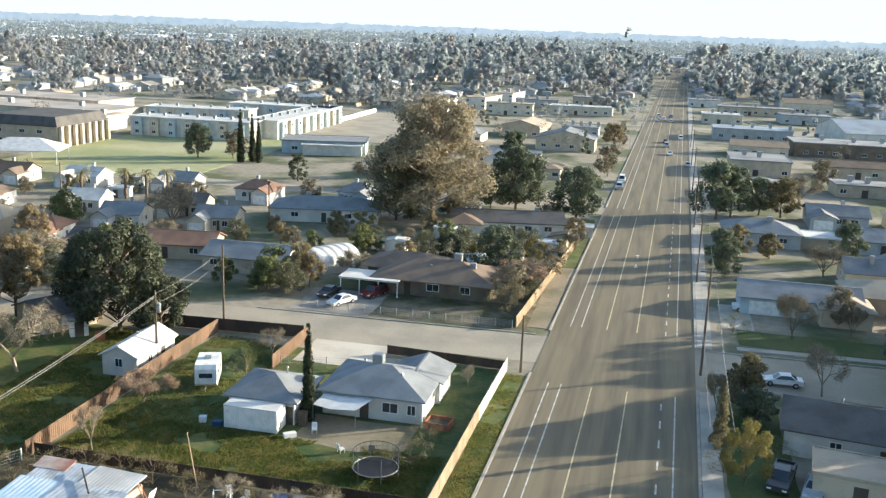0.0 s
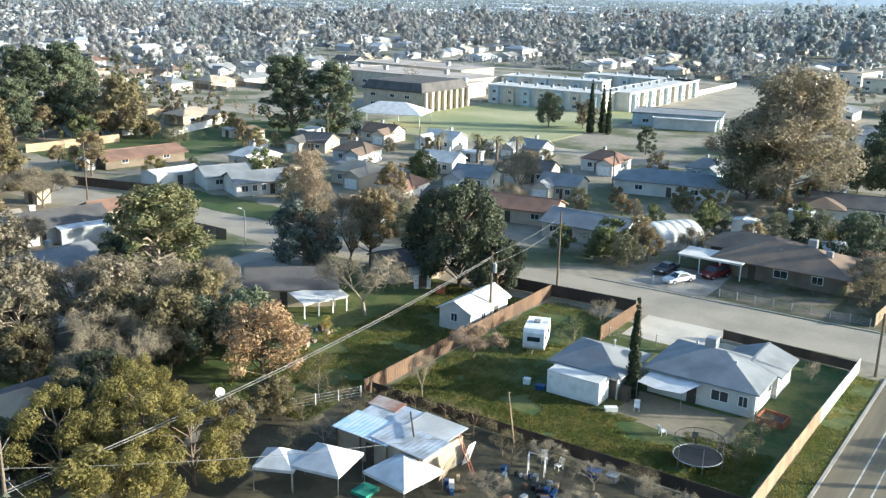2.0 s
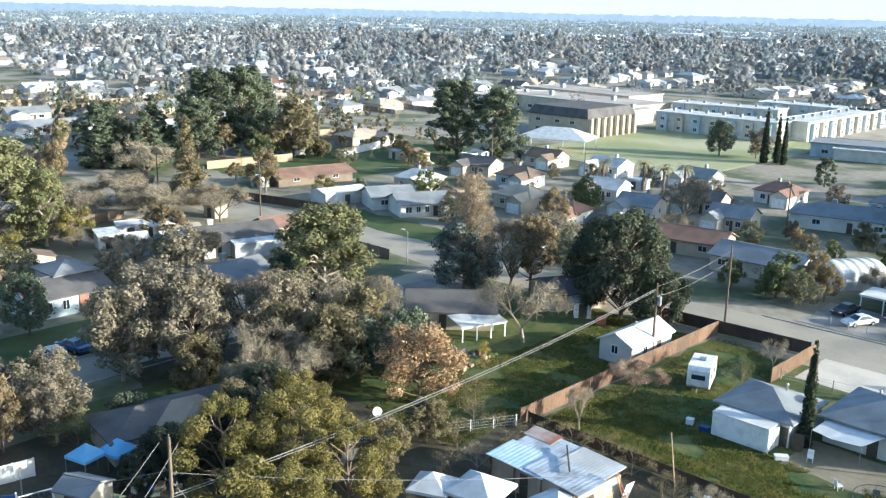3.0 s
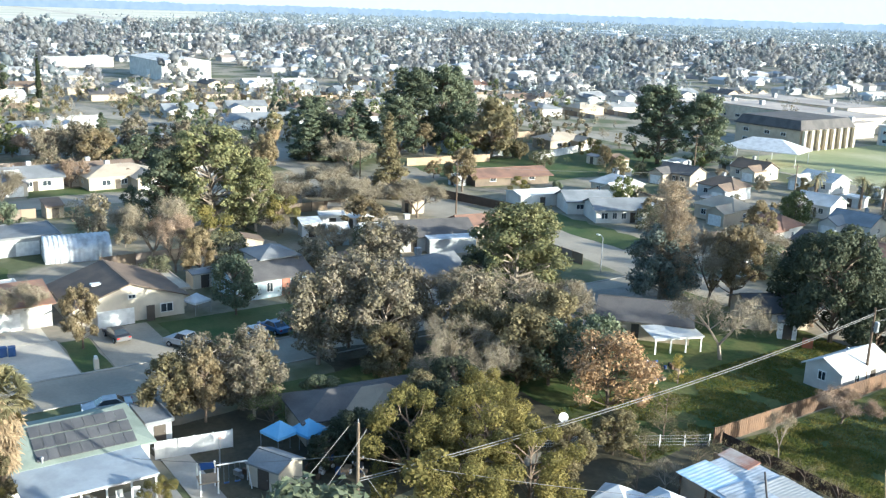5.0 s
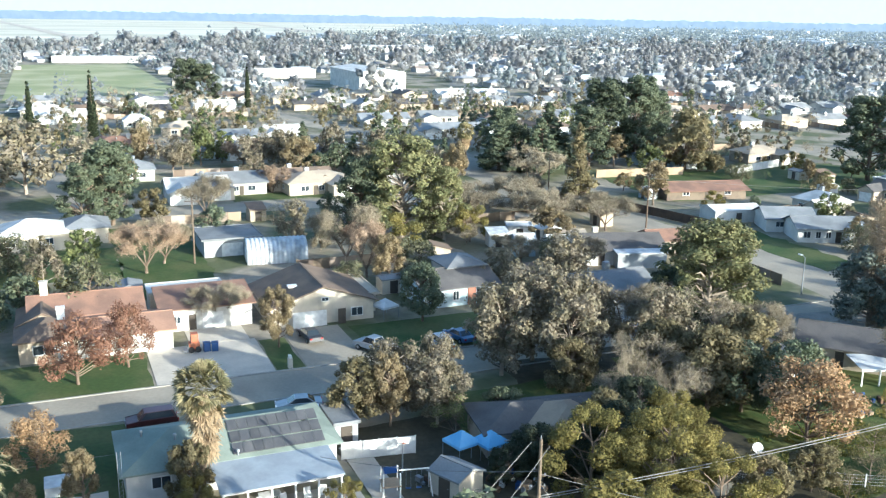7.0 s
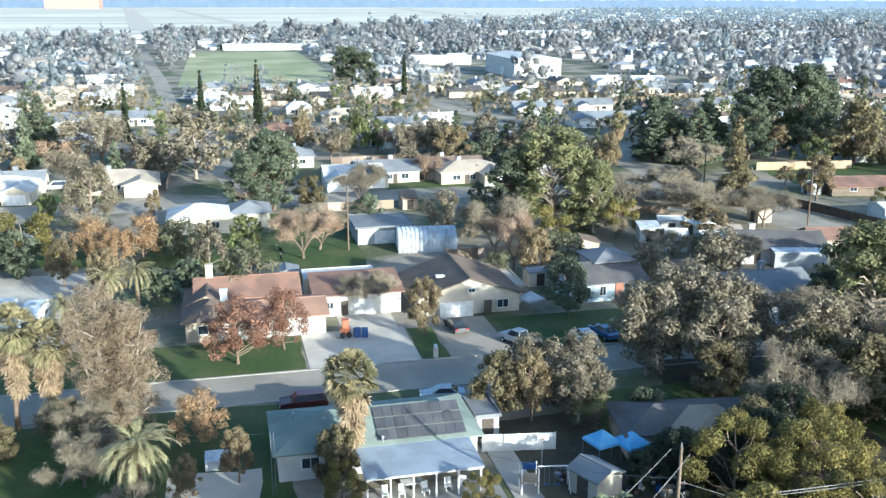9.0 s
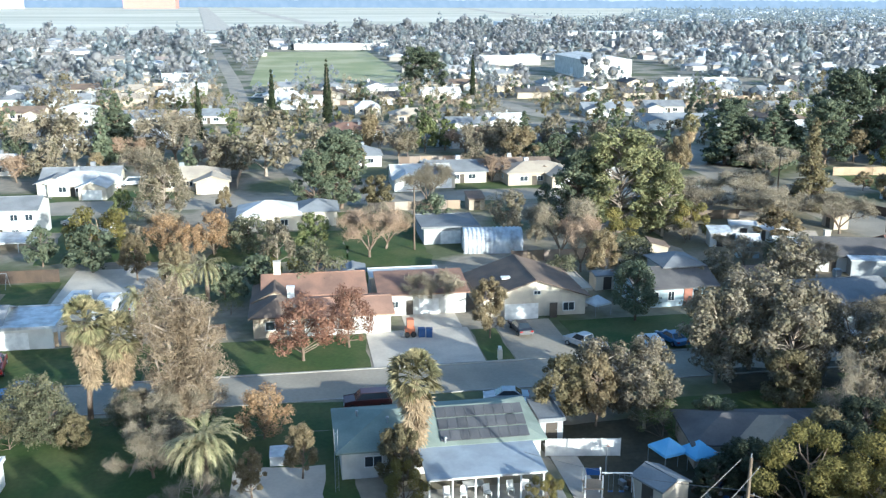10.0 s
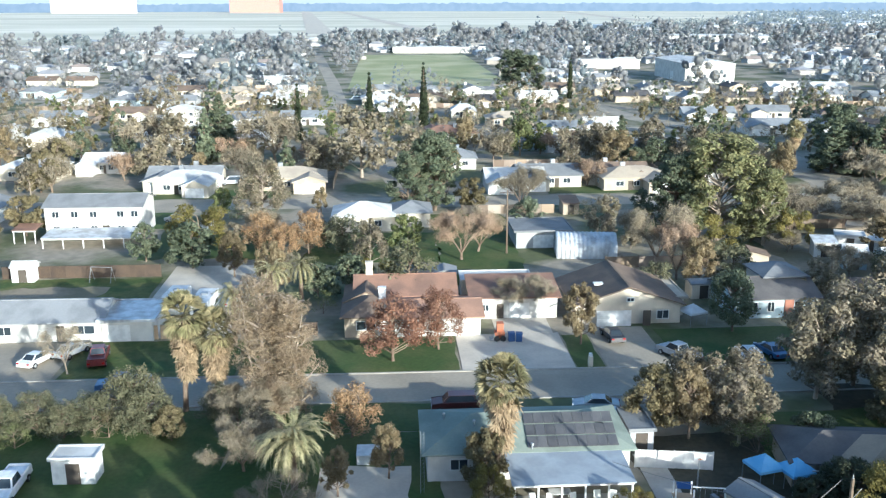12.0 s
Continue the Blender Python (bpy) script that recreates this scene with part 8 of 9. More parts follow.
for i, (x, y, side) in enumerate(spots):
    rz = (90 if side < 0 else -90) + rng.normal(0, 4) + (90 if rng.random() < 0.25 else 0)
    sx, sy = 0.85 + 0.3 * rng.random(), 0.9 + 0.3 * rng.random()
    if i < 140:
        plain_house(int(rng.integers(12)), x, y, rz, sx, sy)
        continue
    w, d, hh = 13 * sx, 9 * sy, 2.7 if rng.random() < 0.93 else 5.2
    c, s = math.cos(math.radians(rz)), math.sin(math.radians(rz))
    place = lambda p: [(x + a * c - b * s, y + a * s + b * c, z) for a, b, z in p]
    X, Y = w / 2, d / 2
    far_w.add(place([(-X, -Y, 0), (X, -Y, 0), (X, Y, 0), (-X, Y, 0), (-X, -Y, hh), (X, -Y, hh), (X, Y, hh), (-X, Y, hh)]), [(0, 1, 5, 4), (1, 2, 6, 5), (2, 3, 7, 6), (3, 0, 4, 7)])
    X, Y = X + 0.5, Y + 0.5
    R = X - Y * (0.2 if rng.random() < 0.5 else 1.0)
    far_r.add(place([(-X, -Y, hh), (X, -Y, hh), (X, Y, hh), (-X, Y, hh), (-R, 0, hh + 1.6), (R, 0, hh + 1.6)]), [(0, 1, 5, 4), (1, 2, 5), (2, 3, 4, 5), (3, 0, 4), (3, 2, 1, 0)])
    if rng.random() < 0.7:
        a, b, e = rng.normal(0, 3), 9 + 3 * rng.random(), 1.5 + 1.5 * rng.random()
        far_w.add(place([(a - e, b - e, 0), (a + e, b - e, 0), (a + e, b + e, 0), (a - e, b + e, 0), (a - e, b - e, 2.3), (a + e, b - e, 2.3), (a + e, b + e, 2.3), (a - e, b + e, 2.3)]), [(0, 1, 5, 4), (1, 2, 6, 5), (2, 3, 7, 6), (3, 0, 4, 7), (4, 5, 6, 7)])
far = thing("distant_houses", Matrix(), "hundreds of low distant houses with pale walls", "houses", kind="stuff")
part("wall", far_w, FAR_WALL, far)
part("roof", far_r, FAR_ROOF, far)

for x, y, k, sx in MID:
    plain_house(k, x, y, 88, sx, 0.95)
house(-322, -63, 88, "white two-storey house among bare trees", [(0, 0, 11, 9, 5.2, "hip", M_WHITE, M_RWHITE, 0, 0.3, 0.3), (-7, -2, 6, 6, 2.8, "flat", M_WHITE, M_RWHITE, 0)], [("door", 0, -4.5, 1, 2.05, 0)], [(a, -4.5, z, 1.3, 1.2, 0) for z in (0.9, 3.4) for a in (-3.4, 3.2)])
# houses and sheds filling the blocks between the streets nearby
for x, y, rz, k, sx in ((-213.5, -40.5, 90, 10, 1.1), (-212.0, 55.0, 90, 1, 1.0), (-206.5, 31.5, 90, 8, 0.9), (-111.5, 73.0, 90, 4, 0.9), (-178.5, -75.0, -90, 0, 1.0), (-118.0, -62.0, 90, 2, 1.0), (-118.0, -84.0, 90, 6, 1.0),
                        (-82.0, -45.0, -90, 3, 0.9), (-92.5, 141.0, 0, 6, 0.8), (-107.0, 147.0, 8, 9, 0.8), (-150.0, 150.0, 10, 5, 0.9), (-122.0, 152.0, 5, 3, 0.9), (-138.0, 171.0, 8, 11, 0.9), (-116.0, 174.0, 8, 8, 0.8), (-95.0, 178.0, 8, 6, 0.9),
                        (40.0, 222.0, 0, 4, 0.9), (54.0, 150.0, 0, 7, 0.9), (62.0, 196.0, 0, 0, 0.9), (56.0, 172.0, 180, 1, 0.9), (38.0, 168.0, 180, 10, 0.8), (44.0, 98.0, 0, 6, 0.9), (57.0, 222.0, 0, 3, 0.9), (-88.0, 199.0, 0, 9, 0.9), (-110.0, 203.0, 0, 4, 0.9), (-133.0, 200.0, 0, 8, 0.9), (-152.0, 199.0, 5, 1, 0.9), (-66.0, 204.5, 0, 7, 0.8), (-155.0, 176.0, 10, 6, 0.9), (-101.0, 164.0, 8, 2, 0.8), (-83.0, 168.0, 8, 10, 0.8)):
    if sx > 0.5:
        small = 0.72 if y > 130 and x < 0 else 1.0
        plain_house(k, x, y, rz, sx * small, 0.95 * (0.82 if small < 1 else 1.0))

# low shops, halls and flats along the far stretch of the main road: x, y, width, depth, height, roof, wall, roof material, turn, words
M_RTAR = mat("grey_tar_roofing", (0.3, 0.3, 0.3), (0.22, 0.22, 0.222), scale=0.12, fine=1.2, var=0.16, rnd=0.14)
M_RPALEB = mat("pale_blue_sheet_roofing", (0.36, 0.39, 0.42), (0.29, 0.31, 0.33), rough=0.55, scale=0.15, fine=1.5, var=0.12)
BLOCKS = [
    (30, 300, 17, 20, 4.6, "flat", M_TAN, M_RTAR, 0, "tan flat-roofed workshop with boxes on its roof"),
    (67, 358, 42, 18, 4.8, "flat", M_SHADEW, M_RTAR, 2, "long brown flat-roofed hall"),
    (36, 398, 30, 16, 4.4, "flat", M_GREYW, M_RPALEB, 0, "grey hall with a pale blue flat roof"),
    (78, 404, 24, 32, 5.5, "gable", M_WHITE, M_RPALEB, 12, "big hall with a pale blue pitched roof"),
    (78, 560, 26, 16, 5.4, "gable", M_CREAM, M_RTANB, 0, "cream hall with a broad tan gable"),
    (28, 466, 18, 14, 4.2, "flat", M_CREAM, M_RWHITE, 0, "cream roadside shop with a white flat roof"),
    (48, 524, 38, 13, 4.0, "flat", M_TAN, M_RTAR, 0, "row of tan flat-roofed shops"),
    (68, 486, 24, 15, 4.2, "flat", M_GREYW, M_RGREY, 4, "grey flat-roofed workshop behind the shops"),
    (24, 566, 18, 13, 4.0, "flat", M_WHITE, M_RTAR, 0, "white roadside shop with a grey flat roof"),
    (55, 268, 17, 10, 3.1, "flat", M_TAN, M_RTAR, 3, "tan low house with a flat grey roof"),
    (78, 264, 19, 11, 3.2, "gable", M_CREAM, M_RGREY, 0, "cream low house with a grey pitched roof"),
    (60, 304, 22, 11, 3.4, "gable", M_TAN, M_RBROWN, 4, "tan low house with a brown pitched roof"),
    (82, 304, 13, 10, 3.2, "hip", M_WHITE, M_RTAN, 0, "white low house with a tan hipped roof"),
    (26, 258, 13, 10, 3.0, "hip", M_GREYW, M_RBLUE, 0, "grey low house with a blue-grey roof"),
    (34, 345, 19, 12, 3.6, "gable", M_CREAM, M_RTANB, 0, "cream roadside house with a tan brown roof"),
    (-31, 330, 15, 20, 4.2, "gable", M_TAN, M_RBLUE, 90, "tan roadside hall with a blue-grey roof"),
    (-50, 364, 17, 15, 4.4, "gable", M_TAN, M_RTAN, 82, "tan hall with a tan pitched roof"),
    (-30, 375, 14, 11, 3.6, "flat", M_GREYW, M_RTAR, 0, "grey roadside shop with a flat roof"),
    (-38, 470, 30, 11, 4.0, "flat", M_CREAM, M_RWHITE, 0, "row of cream shops with a white flat roof"),
    (-64, 500, 22, 10, 4.0, "flat", M_GREYW, M_RTAR, 6, "grey flat-roofed workshop behind the shops"),
    (-36, 534, 24, 12, 4.4, "flat", M_TAN, M_RTAR, 0, "tan flat-roofed shop beside the road"),
    (-44, 284, 19, 10, 3.0, "gable", M_WHITE, M_RGREY, 4, "white low house with a grey pitched roof"),
    (-32, 262, 13, 10, 3.0, "hip", M_CREAM, M_RTANB, 0, "cream low house with a tan brown roof"),
    (-64, 302, 15, 10, 3.0, "hip", M_TAN, M_RBROWN, 0, "tan low house with a brown hipped roof"),
    (-62, 252, 15, 10, 3.0, "gable", M_GREYW, M_RWHITE, 6, "grey low house with a white roof"),
    (-66, 336, 14, 9, 3.0, "gable", M_CREAM, M_RGREY, 90, "cream low house with a grey roof"),
    (-106, 444, 13, 10, 5.6, "flat", M_CREAM, M_RTAN, 6, "cream two-storey block of flats"),
    (-89, 482, 10, 28, 5.6, "flat", M_WHITE, M_RTAN, -8, "white two-storey block of flats"),
    (-70, 448, 22, 10, 5.4, "flat", M_CREAM, M_RTAN, 4, "cream two-storey block of flats"),
    (-82, 522, 10, 24, 5.6, "flat", M_WHITE, M_RTAN, -8, "white two-storey block of flats"),
]
for i, (x, y, w, d, hh, roof, wm, rm, turn, words) in enumerate(BLOCKS):
    side = abs(turn) > 45
    # the face towards the south carries the door and the windows
    face = [(-w / 2, a) for a in np.linspace(-d * 0.36, d * 0.36, max(2, int(d / 5)))] if side else [(a, -d / 2) for a in np.linspace(-w * 0.4, w * 0.4, max(3, int(w / 5)))]
    rows = (0.9, 3.5) if hh > 5.0 and roof == "flat" else (1.0,)
    b = house(x, y, turn, words, [(0, 0, w, d, hh, roof, wm, rm, 0, 0.26, 0.35)], [] if side else [("door", -w * 0.08, -d / 2, 1.6, 2.1, 0)],
              [(p, q, z, 1.7, 1.2, -90 if side else 0) for z in rows for p, q in face if side or abs(p + w * 0.08) > 1.9], name="building" if hh > 3.7 else "house", group="low buildings along the far road")
    if roof == "flat":
        for k in range(2 + i % 3):
            cooler(b, (-0.3 + 0.3 * k) * w * 0.8, (0.1 - 0.16 * (k % 2)) * d, hh + 0.55, 1.3)


def on_block(x, y, gap):
    return any(abs(x - b[0]) < max(b[2], b[3]) / 2 + gap and abs(y - b[1]) < max(b[2], b[3]) / 2 + gap for b in BLOCKS)


# trees through the suburb
KINDS = ["broad", "bare", "bare", "bare", "golden", "grey", "barered", "darkpine", "brown", "bare", "grey", "bare", "cone", "bare", "grey", "green"]
rng = np.random.default_rng(8)
hs = np.array([(a, b) for a, b, _ in spots])
far_k = []
tries = 0
while tries < 18000:
    tries += 1
    r, a = 1320 * math.sqrt(rng.random()), radians(-24 + 148 * rng.random())
    x, y = -r * math.sin(a), r * math.cos(a)
    inner = -204 < x < -13 and -66 < y < 206
    open_yard = -278 < x < -78 and 210 < y < 425 or -112 < x < 92 and 232 < y < 600
    if inner or on_block(x, y, 1.0) or abs(x - road_x(y)) < 13 or (taken(x, y) and not (open_yard and rng.random() < (0.14 if x > -78 else 0.05))) or (len(hs) and np.abs(hs - (x, y)).max(1).min() < 6.0) or any(abs(x - a) < 8 and abs(y - b) < 9 for a, b in KEEP):
        continue
    if min(abs(x - q) for q in ROWS_X) < 5.5 or min(abs(y - q) for q in CROSS_Y) < 5.5:
        continue
    if x < -190 and near_street(x, y, 6.5):
        continue
    k = KINDS[int(rng.integers(len(KINDS)))]
    hh = 5.5 + 5.5 * rng.random() + (7 * rng.random() if rng.random() < 0.22 else 0)
    if r > 430 and rng.random() < (0.5 if r > 640 else 0.68):
        continue
    if r > 430:
        hh *= 1.2
    if y > 540 and -300 < x < 340 and rng.random() < 0.6:
        k, hh = ("broad", "darkpine", "cone", "bare")[int(rng.integers(4))], hh * 1.6
    if k == "cone":
        hh *= 1.35
    if r < 300 and not -300 < x < -200 or r < 262:
        tree(k, x, y, hh, 0.9 + 0.3 * rng.random(), int(rng.integers(6)), 0.22)
        continue
    if rng.random() < (0.3 if r > 700 else 0.2):
        continue
    far_k.append((x, y, hh, k))
# low shrubs and hedges in the yards
for _ in range(4200):
    r, a = 255 + 330 * rng.random(), radians(-20 + 140 * rng.random())
    x, y = -r * math.sin(a), r * math.cos(a)
    if taken(x, y) or near_street(x, y, 6.5) or min(abs(x - q) for q in ROWS_X) < 5.5 or min(abs(y - q) for q in CROSS_Y) < 5.5 or np.abs(hs - (x, y)).max(1).min() < 5.2:
        continue
    far_k.append((x, y, 2.0 + 2.2 * rng.random(), ("green", "bare", "grey", "brown", "bare", "golden")[int(rng.integers(6))]))
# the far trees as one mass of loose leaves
# pale blue-grey leaf colours put the distance haze into the far crowns
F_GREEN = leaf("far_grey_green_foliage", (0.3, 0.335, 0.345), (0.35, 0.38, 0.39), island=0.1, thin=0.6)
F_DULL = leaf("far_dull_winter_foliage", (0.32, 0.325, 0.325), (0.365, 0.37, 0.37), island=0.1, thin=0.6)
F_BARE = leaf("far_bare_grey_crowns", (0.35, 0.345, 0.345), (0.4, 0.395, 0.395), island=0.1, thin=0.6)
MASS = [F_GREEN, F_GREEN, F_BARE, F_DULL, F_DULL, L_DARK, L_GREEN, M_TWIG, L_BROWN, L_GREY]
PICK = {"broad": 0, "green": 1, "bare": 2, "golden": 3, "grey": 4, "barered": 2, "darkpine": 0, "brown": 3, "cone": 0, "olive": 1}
g5 = (1 + math.sqrt(5)) / 2
LUMP = np.array([(0, a, b * g5) for a in (-1, 1) for b in (-1, 1)] + [(a, b * g5, 0) for a in (-1, 1) for b in (-1, 1)] + [(b * g5, 0, a) for a in (-1, 1) for b in (-1, 1)]) / math.hypot(1, g5)
near = lambda i, j: i != j and np.linalg.norm(LUMP[i] - LUMP[j]) < 1.1
LUMP_F = np.array([(i, j, k) if np.dot(np.cross(LUMP[j] - LUMP[i], LUMP[k] - LUMP[i]), LUMP[i]) > 0 else (i, k, j) for i in range(12) for j in range(i) for k in range(j) if near(i, j) and near(j, k) and near(i, k)])
vs, fs, ms, base = [], [], [], 0
for x, y, hh, k in far_k:
    shape = TREES[k][0]
    shape = "round" if shape == "bare" else shape
    c, cr = crown_points(shape, 9, hh, hh * (TREES[k][4] if shape != "cone" else 0.2) * 1.05, hh * 0.1, rng)
    r = math.hypot(x, y)
    if r > 430:
        c = c * np.array((1.3, 1.3, 1.0))
    if r > 430 and hh > 4.4 and (k not in ("bare", "barered") or int(x * 7) % 3):
        # far crowns: a heap of uneven leafy lumps with loose leaves round them
        v = (c[:, None] + LUMP[None] * (cr * 1.2)[:, None, None] * (0.8 + 0.35 * rng.random((len(c), 12, 1)))).reshape(-1, 3)
        f = (LUMP_F[None] + 12 * np.arange(len(c))[:, None, None]).reshape(-1, 3)
        v2, f2 = leaf_quads(c, cr * 1.5, 110, 0.075 * hh, rng, shell=0.7, mess=0.3)
        vs.append(np.concatenate([v, v2]) + np.array((x, y, 0)))
        fs.append(np.concatenate([f, f2 + len(v)]) + base)
        base += len(v) + len(v2)
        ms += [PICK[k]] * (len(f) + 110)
        continue
    n = 22 if hh < 4.4 or r > 700 else 150 if r < 420 else 56
    v, f = leaf_quads(c, cr, 2 * n, 0.55 if hh < 4.4 else {150: 0.42, 56: 0.68, 22: 1.1}[n], rng, shell=0.4, mess=0.3)
    if k in ("bare", "barered"):
        # bare crowns: thin twigs in place of leaves
        q = v.reshape(-1, 3, 3)
        q[:, 1] += (q[:, 1] - q[:, 0]) * 0.5
        q[:, 2] = q[:, 0] + (q[:, 2] - q[:, 0]) * 0.3
        v = q.reshape(-1, 3)
    vs.append(v + np.array((x, y, 0)))
    fs.append(f + base)
    base += len(v)
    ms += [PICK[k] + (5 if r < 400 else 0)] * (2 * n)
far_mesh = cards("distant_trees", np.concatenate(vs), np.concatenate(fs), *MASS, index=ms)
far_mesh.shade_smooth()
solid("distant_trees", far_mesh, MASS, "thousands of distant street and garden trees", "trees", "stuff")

# trees and small sheds in the back yards between the near streets
rng = np.random.default_rng(31)
OPEN = [(-56, -13, 40, 124), (-92, -54, -66, 111), (-113, -88, -66, 64), (-141, -112, -58, -15), (-134, -102, 116, 127), (-204, -184, -66, 104), (-119, -96, 60, 112), (-178, -132, 13, 24), (-200, -172, 128, 158), (-48, -13, 122, 135), (-165, -140, -62, -36)]
SMALL = ["green", "bare", "sage", "bare", "grey", "broad", "drybush", "bush", "sage", "olive", "brown", "golden"]
SHEDS = []
made = 0
for _ in range(9000):
    x, y = -203 + 190 * rng.random(), -64 + 268 * rng.random()
    if any(a < x < b and c < y < d for a, b, c, d in OPEN) or (100 < y < 121 and x > -204) or abs(y - 216) < 7:
        continue
    if any(math.hypot(x - a, y - b) < r for a, b, r in OCC):
        continue
    if rng.random() < 0.3 and len(SHEDS) < 46:
        k = int(rng.integers(4))
        wm, rm, words = ((M_WHITE, M_RWHITE, "small white back yard shed"), (M_GREYW, M_METAL, "small grey metal back yard shed"), (M_TAN, M_RBROWN, "small tan back yard shed"), (M_CREAM, M_RGREY, "small cream back yard shed"))[k]
        SHEDS.append(shed(x, y, 90 * int(rng.integers(4)) + rng.normal(0, 4), 2.6 + 2.5 * rng.random(), 2.4 + 1.2 * rng.random(), 2.1, wm, rm, words, ("gable", "flat", "shed", "gable")[k], pitch=0.25))
    else:
        k = SMALL[int(rng.integers(len(SMALL)))]
        hh = (2.2 + 1.6 * rng.random()) if "bush" in k else (3.2 + 3.0 * rng.random()) if y > 118 else (4.2 + 4.3 * rng.random())
        tree(k, x, y, hh, 0.9 + 0.4 * rng.random(), int(rng.integers(6)), 0.3)
        OCC.append((x, y, hh * 0.35 + 0.5))
        made += 1
    if made > 170:
        break

# cars along the nearby streets
rng = np.random.default_rng(77)
for i in range(44):
    x = float(rng.choice([-97, -192, -298, -398, -98, -298]))
    y = -60 + 480 * rng.random() if x not in (-97, -98) else (-250 + 180 * rng.random() if rng.random() < 0.5 else 230 + 180 * rng.random())
    x += 3.0 * (1 if rng.random() < 0.5 else -1)
    if taken(x, y) and not -204 < x < -180:
        continue
    kind = ("sedan", "suv", "pickup", "van")[int(rng.integers(4))]
    pm = (P_WHITE, P_SILVER, P_BLACK, P_WHITE, P_RED, P_BLUE)[int(rng.integers(6))]
    car(kind, x, y, 90 if rng.random() < 0.5 else -90, pm, pm.name.split("_")[0] + " " + {"suv": "car", "sedan": "sedan", "pickup": "pickup truck", "van": "van"}[kind] + " parked along a street")

# board fences between the plots
rng = np.random.default_rng(52)
g = Geo()


def plot_fence(ax, ay, bx, by, hh):
    span = math.hypot(bx - ax, by - ay)
    n = max(1, int(span / 2.4))
    ux, uy = (bx - ax) / span, (by - ay) / span
    for i in range(n):
        p, q = span * i / n, span * (i + 1) / n - 0.06
        for d0, d1, e0, z in ((p, q, 0.02, hh), (p - 0.07, p + 0.07, 0.07, hh + 0.12)):
            c = [(ax + ux * d - uy * e, ay + uy * d + ux * e) for d, e in ((d0, -e0), (d1, -e0), (d1, e0), (d0, e0))]
            g.add([(*w, 0.0) for w in c] + [(*w, z) for w in c], [(0, 1, 5, 4), (1, 2, 6, 5), (2, 3, 7, 6), (3, 0, 4, 7), (4, 5, 6, 7)])


for x, y, side in spots[:230]:
    if math.hypot(x, y) > 480:
        break
    back = x + side * 22
    if not taken(back, y + 9) and rng.random() < 0.8:
        plot_fence(back, y - 9.5, back, y + 9.5, 1.8)
    if not taken(x, y + 10) and rng.random() < 0.75:
        plot_fence(x - side * 3, y + 9.8, back - side * 0.4, y + 9.8, 1.8)
for x in (-118, -141, -164, -180):
    for y in range(-58, 98, 19):
        if any(math.hypot(x - a, y + 9 - b) < r + 4 for a, b, r in OCC) or rng.random() < 0.25:
            continue
        if rng.random() < 0.5:
            plot_fence(x, y, x, y + 18, 1.75)
        else:
            plot_fence(x - 9, y + 9, x + 9, y + 9, 1.75)
FENCES = palette("plot_fence_boards", [(0.2, 0.15, 0.1), (0.3, 0.23, 0.16), (0.16, 0.12, 0.09), (0.36, 0.3, 0.24), (0.24, 0.19, 0.15)])
solid("plot_fences", g, FENCES, "weathered board fences between the distant plots", "fence", "stuff")

# self-lit haze colour for the distance all round
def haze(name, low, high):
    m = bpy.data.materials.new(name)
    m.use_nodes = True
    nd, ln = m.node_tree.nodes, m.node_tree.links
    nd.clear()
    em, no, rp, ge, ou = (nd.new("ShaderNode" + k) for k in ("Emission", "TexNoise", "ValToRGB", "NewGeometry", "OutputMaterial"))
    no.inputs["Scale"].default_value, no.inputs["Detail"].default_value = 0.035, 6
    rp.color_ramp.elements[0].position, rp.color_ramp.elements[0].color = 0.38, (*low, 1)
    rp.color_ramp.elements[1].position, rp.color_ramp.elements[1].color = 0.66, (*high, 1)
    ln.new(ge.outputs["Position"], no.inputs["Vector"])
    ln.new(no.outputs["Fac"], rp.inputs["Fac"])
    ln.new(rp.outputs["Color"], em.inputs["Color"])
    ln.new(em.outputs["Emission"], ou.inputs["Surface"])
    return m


def far_town(name, colour, haze_glow):
    """Distant crowns or houses with a blue emission that stands in for haze."""
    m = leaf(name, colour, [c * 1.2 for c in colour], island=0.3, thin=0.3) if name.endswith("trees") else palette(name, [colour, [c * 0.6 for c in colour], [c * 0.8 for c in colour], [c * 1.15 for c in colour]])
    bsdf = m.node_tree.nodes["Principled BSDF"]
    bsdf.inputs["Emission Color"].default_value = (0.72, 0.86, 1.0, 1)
    bsdf.inputs["Emission Strength"].default_value = haze_glow
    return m


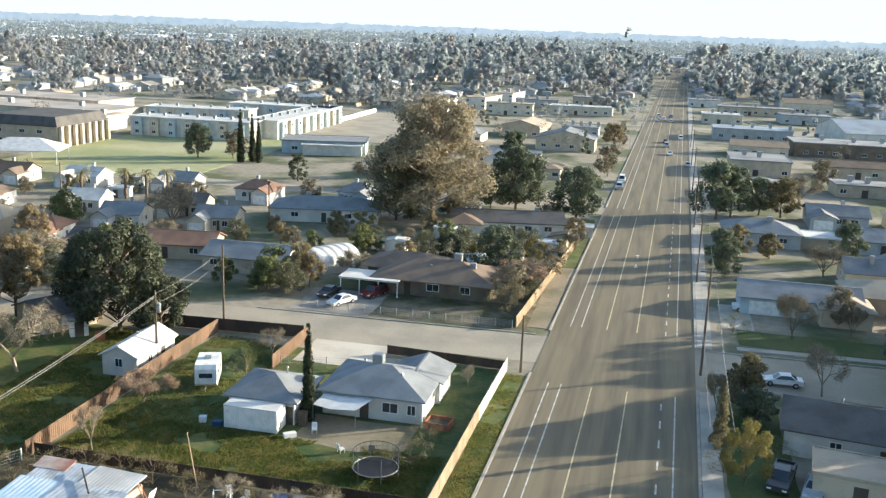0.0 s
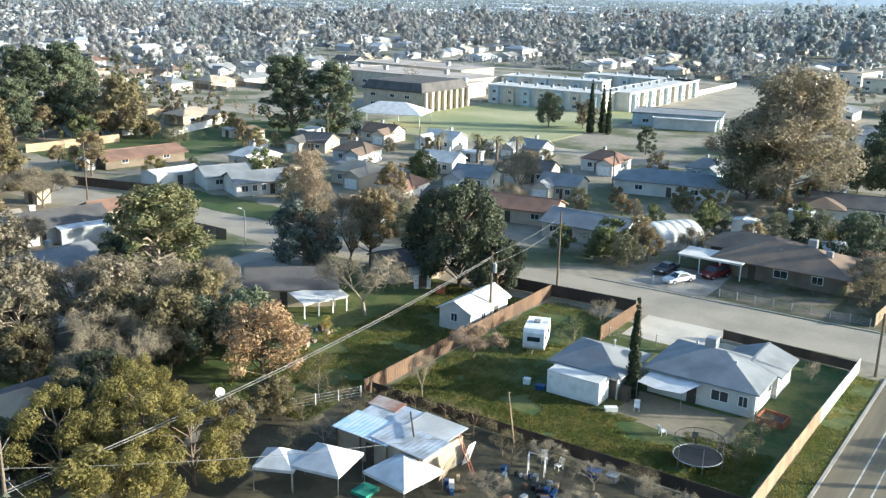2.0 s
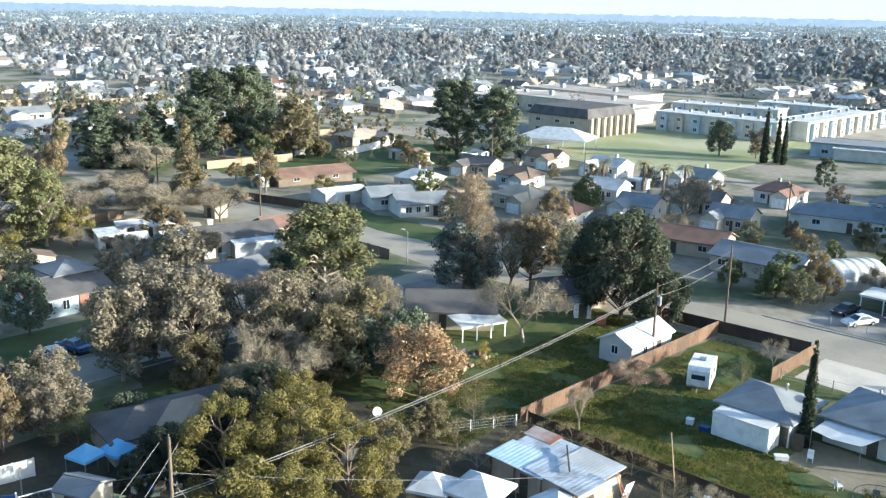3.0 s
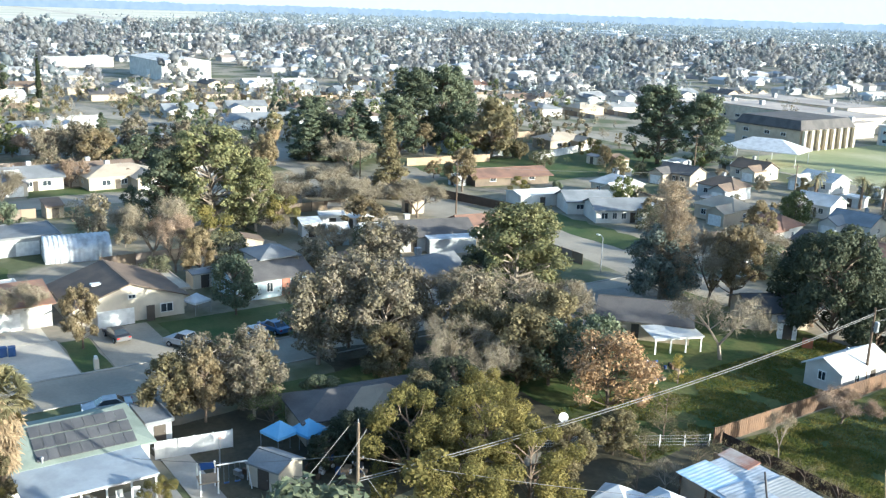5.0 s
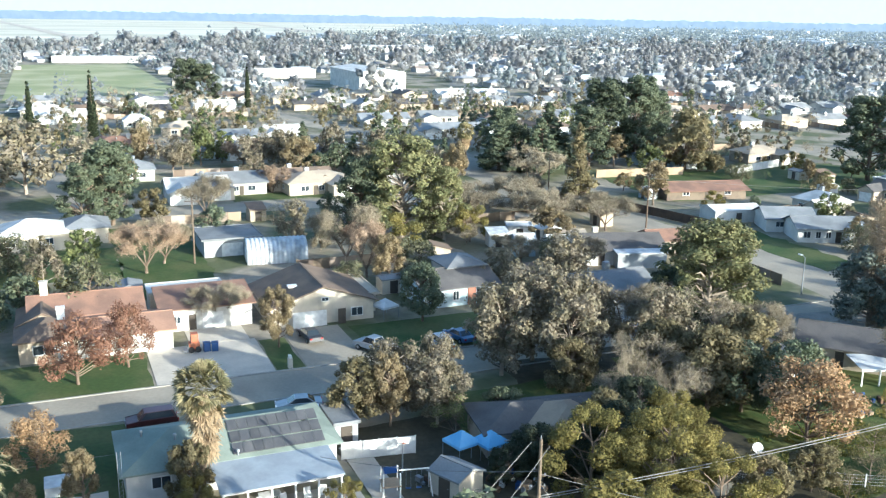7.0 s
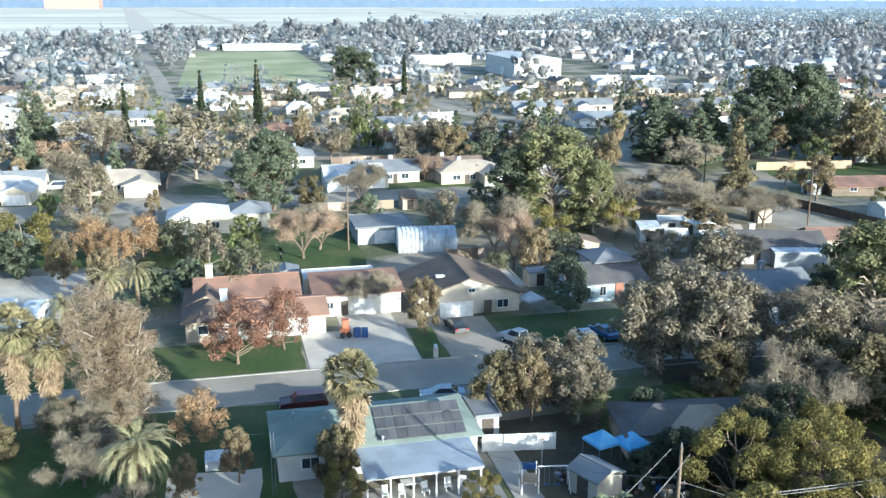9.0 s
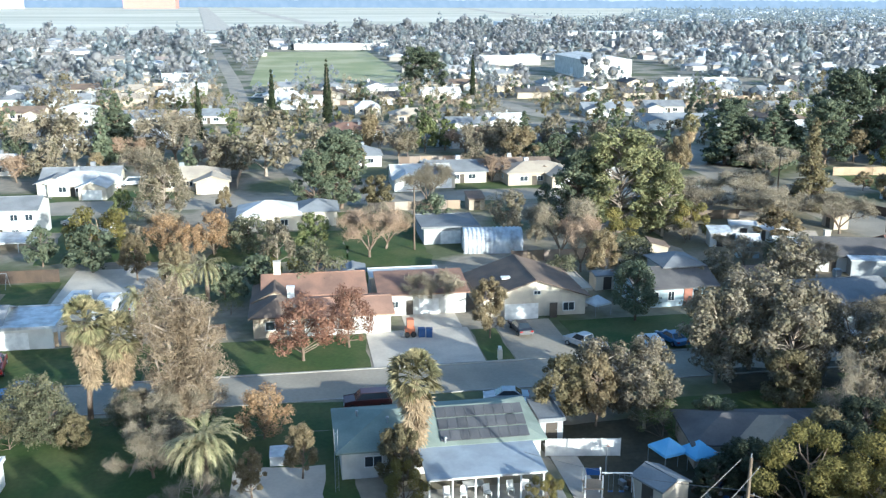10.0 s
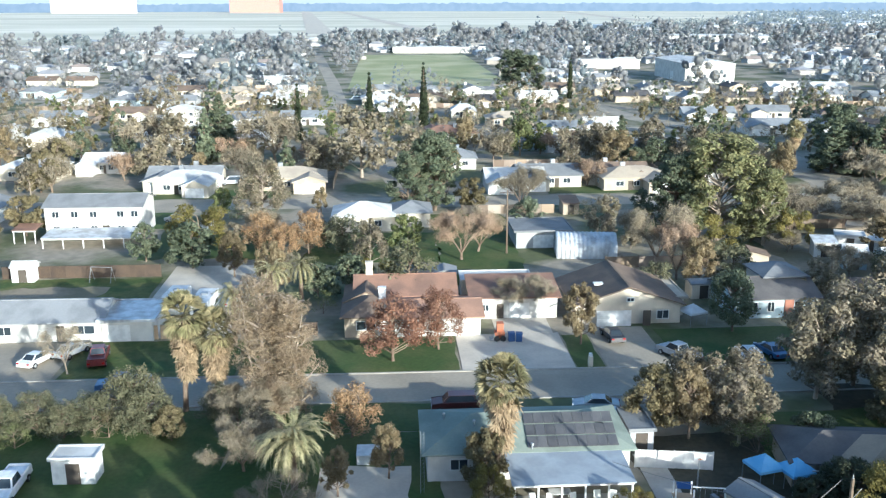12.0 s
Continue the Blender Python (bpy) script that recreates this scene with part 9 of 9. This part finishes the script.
# the town goes on to the horizon as a backdrop of loose crowns and roofs
rng = np.random.default_rng(64)
# the last number is blue emission for haze, stronger with distance
for r0, r1, trees, roofs, size, haze_glow in ((1310, 1750, 7500, 2300, 2.0, 0.06), (1750, 2400, 6500, 2000, 3.0, 0.1), (2400, 3250, 5000, 1500, 4.5, 0.15)):
    a = np.radians(-26 + 152 * rng.random(trees))
    r = np.sqrt(r0**2 + (r1**2 - r0**2) * rng.random(trees))
    p = np.stack([-r * np.sin(a), r * np.cos(a), np.zeros(trees)], 1)
    p = p[[not on_airfield(x, y) for x, y, _ in p]]
    tall = (5.5 + 6.5 * rng.random(len(p))) * np.where(rng.random(len(p)) < 0.15, 1.8, 1.0) * np.where((p[:, 1] > 900) & (np.abs(p[:, 0]) < 700), 1.3, 1.0)
    k = np.repeat(np.arange(len(p)), 12)
    c = p[k] + np.stack([rng.normal(0, 0.2, len(k)) * tall[k], rng.normal(0, 0.2, len(k)) * tall[k], tall[k] * (0.1 + 0.85 * rng.random(len(k)))], 1)
    d = rng.normal(0, size * 0.62, (len(k), 3, 3)) + c[:, None]
    v = d.reshape(-1, 3)
    v[:, 2] = np.maximum(v[:, 2], 0.2)
    solid("backdrop", cards("backdrop", v, np.arange(len(v)).reshape(-1, 3), far_town("far_trees", (0.13, 0.14, 0.125), haze_glow)), None, "hazy grey-green trees towards the horizon", "backdrop", "structure")
    g = Geo()
    for i in range(roofs):
        b, q = radians(-26 + 152 * rng.random()), math.sqrt(r0**2 + (r1**2 - r0**2) * rng.random())
        x, y, w, d, z = -q * math.sin(b), q * math.cos(b), 5 + 4 * rng.random(), 4 + 2 * rng.random(), 3 + 2 * rng.random()
        if on_airfield(x, y):
            continue
        if rng.random() < 0.04:
            w, d, z = w * 4, d * 3, z * 1.7
        g.add([(x - w, y - d, 0), (x + w, y - d, 0), (x + w, y + d, 0), (x - w, y + d, 0), (x - w, y - d, z), (x + w, y - d, z), (x + w, y + d, z), (x - w, y + d, z), (x - w * 0.5, y, z + 1.5), (x + w * 0.5, y, z + 1.5)],
              [(0, 1, 5, 4), (1, 2, 6, 5), (2, 3, 7, 6), (3, 0, 4, 7), (4, 5, 9, 8), (5, 6, 9), (6, 7, 8, 9), (7, 4, 8)])
    solid("backdrop", g, far_town("far_houses", (0.46, 0.45, 0.44), haze_glow), "hazy pale houses towards the horizon", "backdrop", "structure")

n = 2200
# a low glowing treeline ring, then a taller pale ring as horizon sky
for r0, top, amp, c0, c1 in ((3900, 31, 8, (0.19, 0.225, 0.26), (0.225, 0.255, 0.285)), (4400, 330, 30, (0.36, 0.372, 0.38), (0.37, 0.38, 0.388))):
    p = []
    for i in range(n):
        a = 2 * math.pi * i / n
        q = noise.noise((math.cos(a) * 60, math.sin(a) * 60, r0)) * 0.5 + noise.noise((math.cos(a) * 330, math.sin(a) * 330, r0)) * 0.8
        z = max(1.0, top + amp * q)
        p += [(r0 * math.cos(a), r0 * math.sin(a), -2), (r0 * math.cos(a), r0 * math.sin(a), z)]
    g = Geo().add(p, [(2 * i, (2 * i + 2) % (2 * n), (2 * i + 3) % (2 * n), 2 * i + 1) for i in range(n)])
    solid("backdrop", g, haze("distant_haze", c0, c1), "self-lit haze band of treeline and low sky on the horizon", "backdrop", "structure")
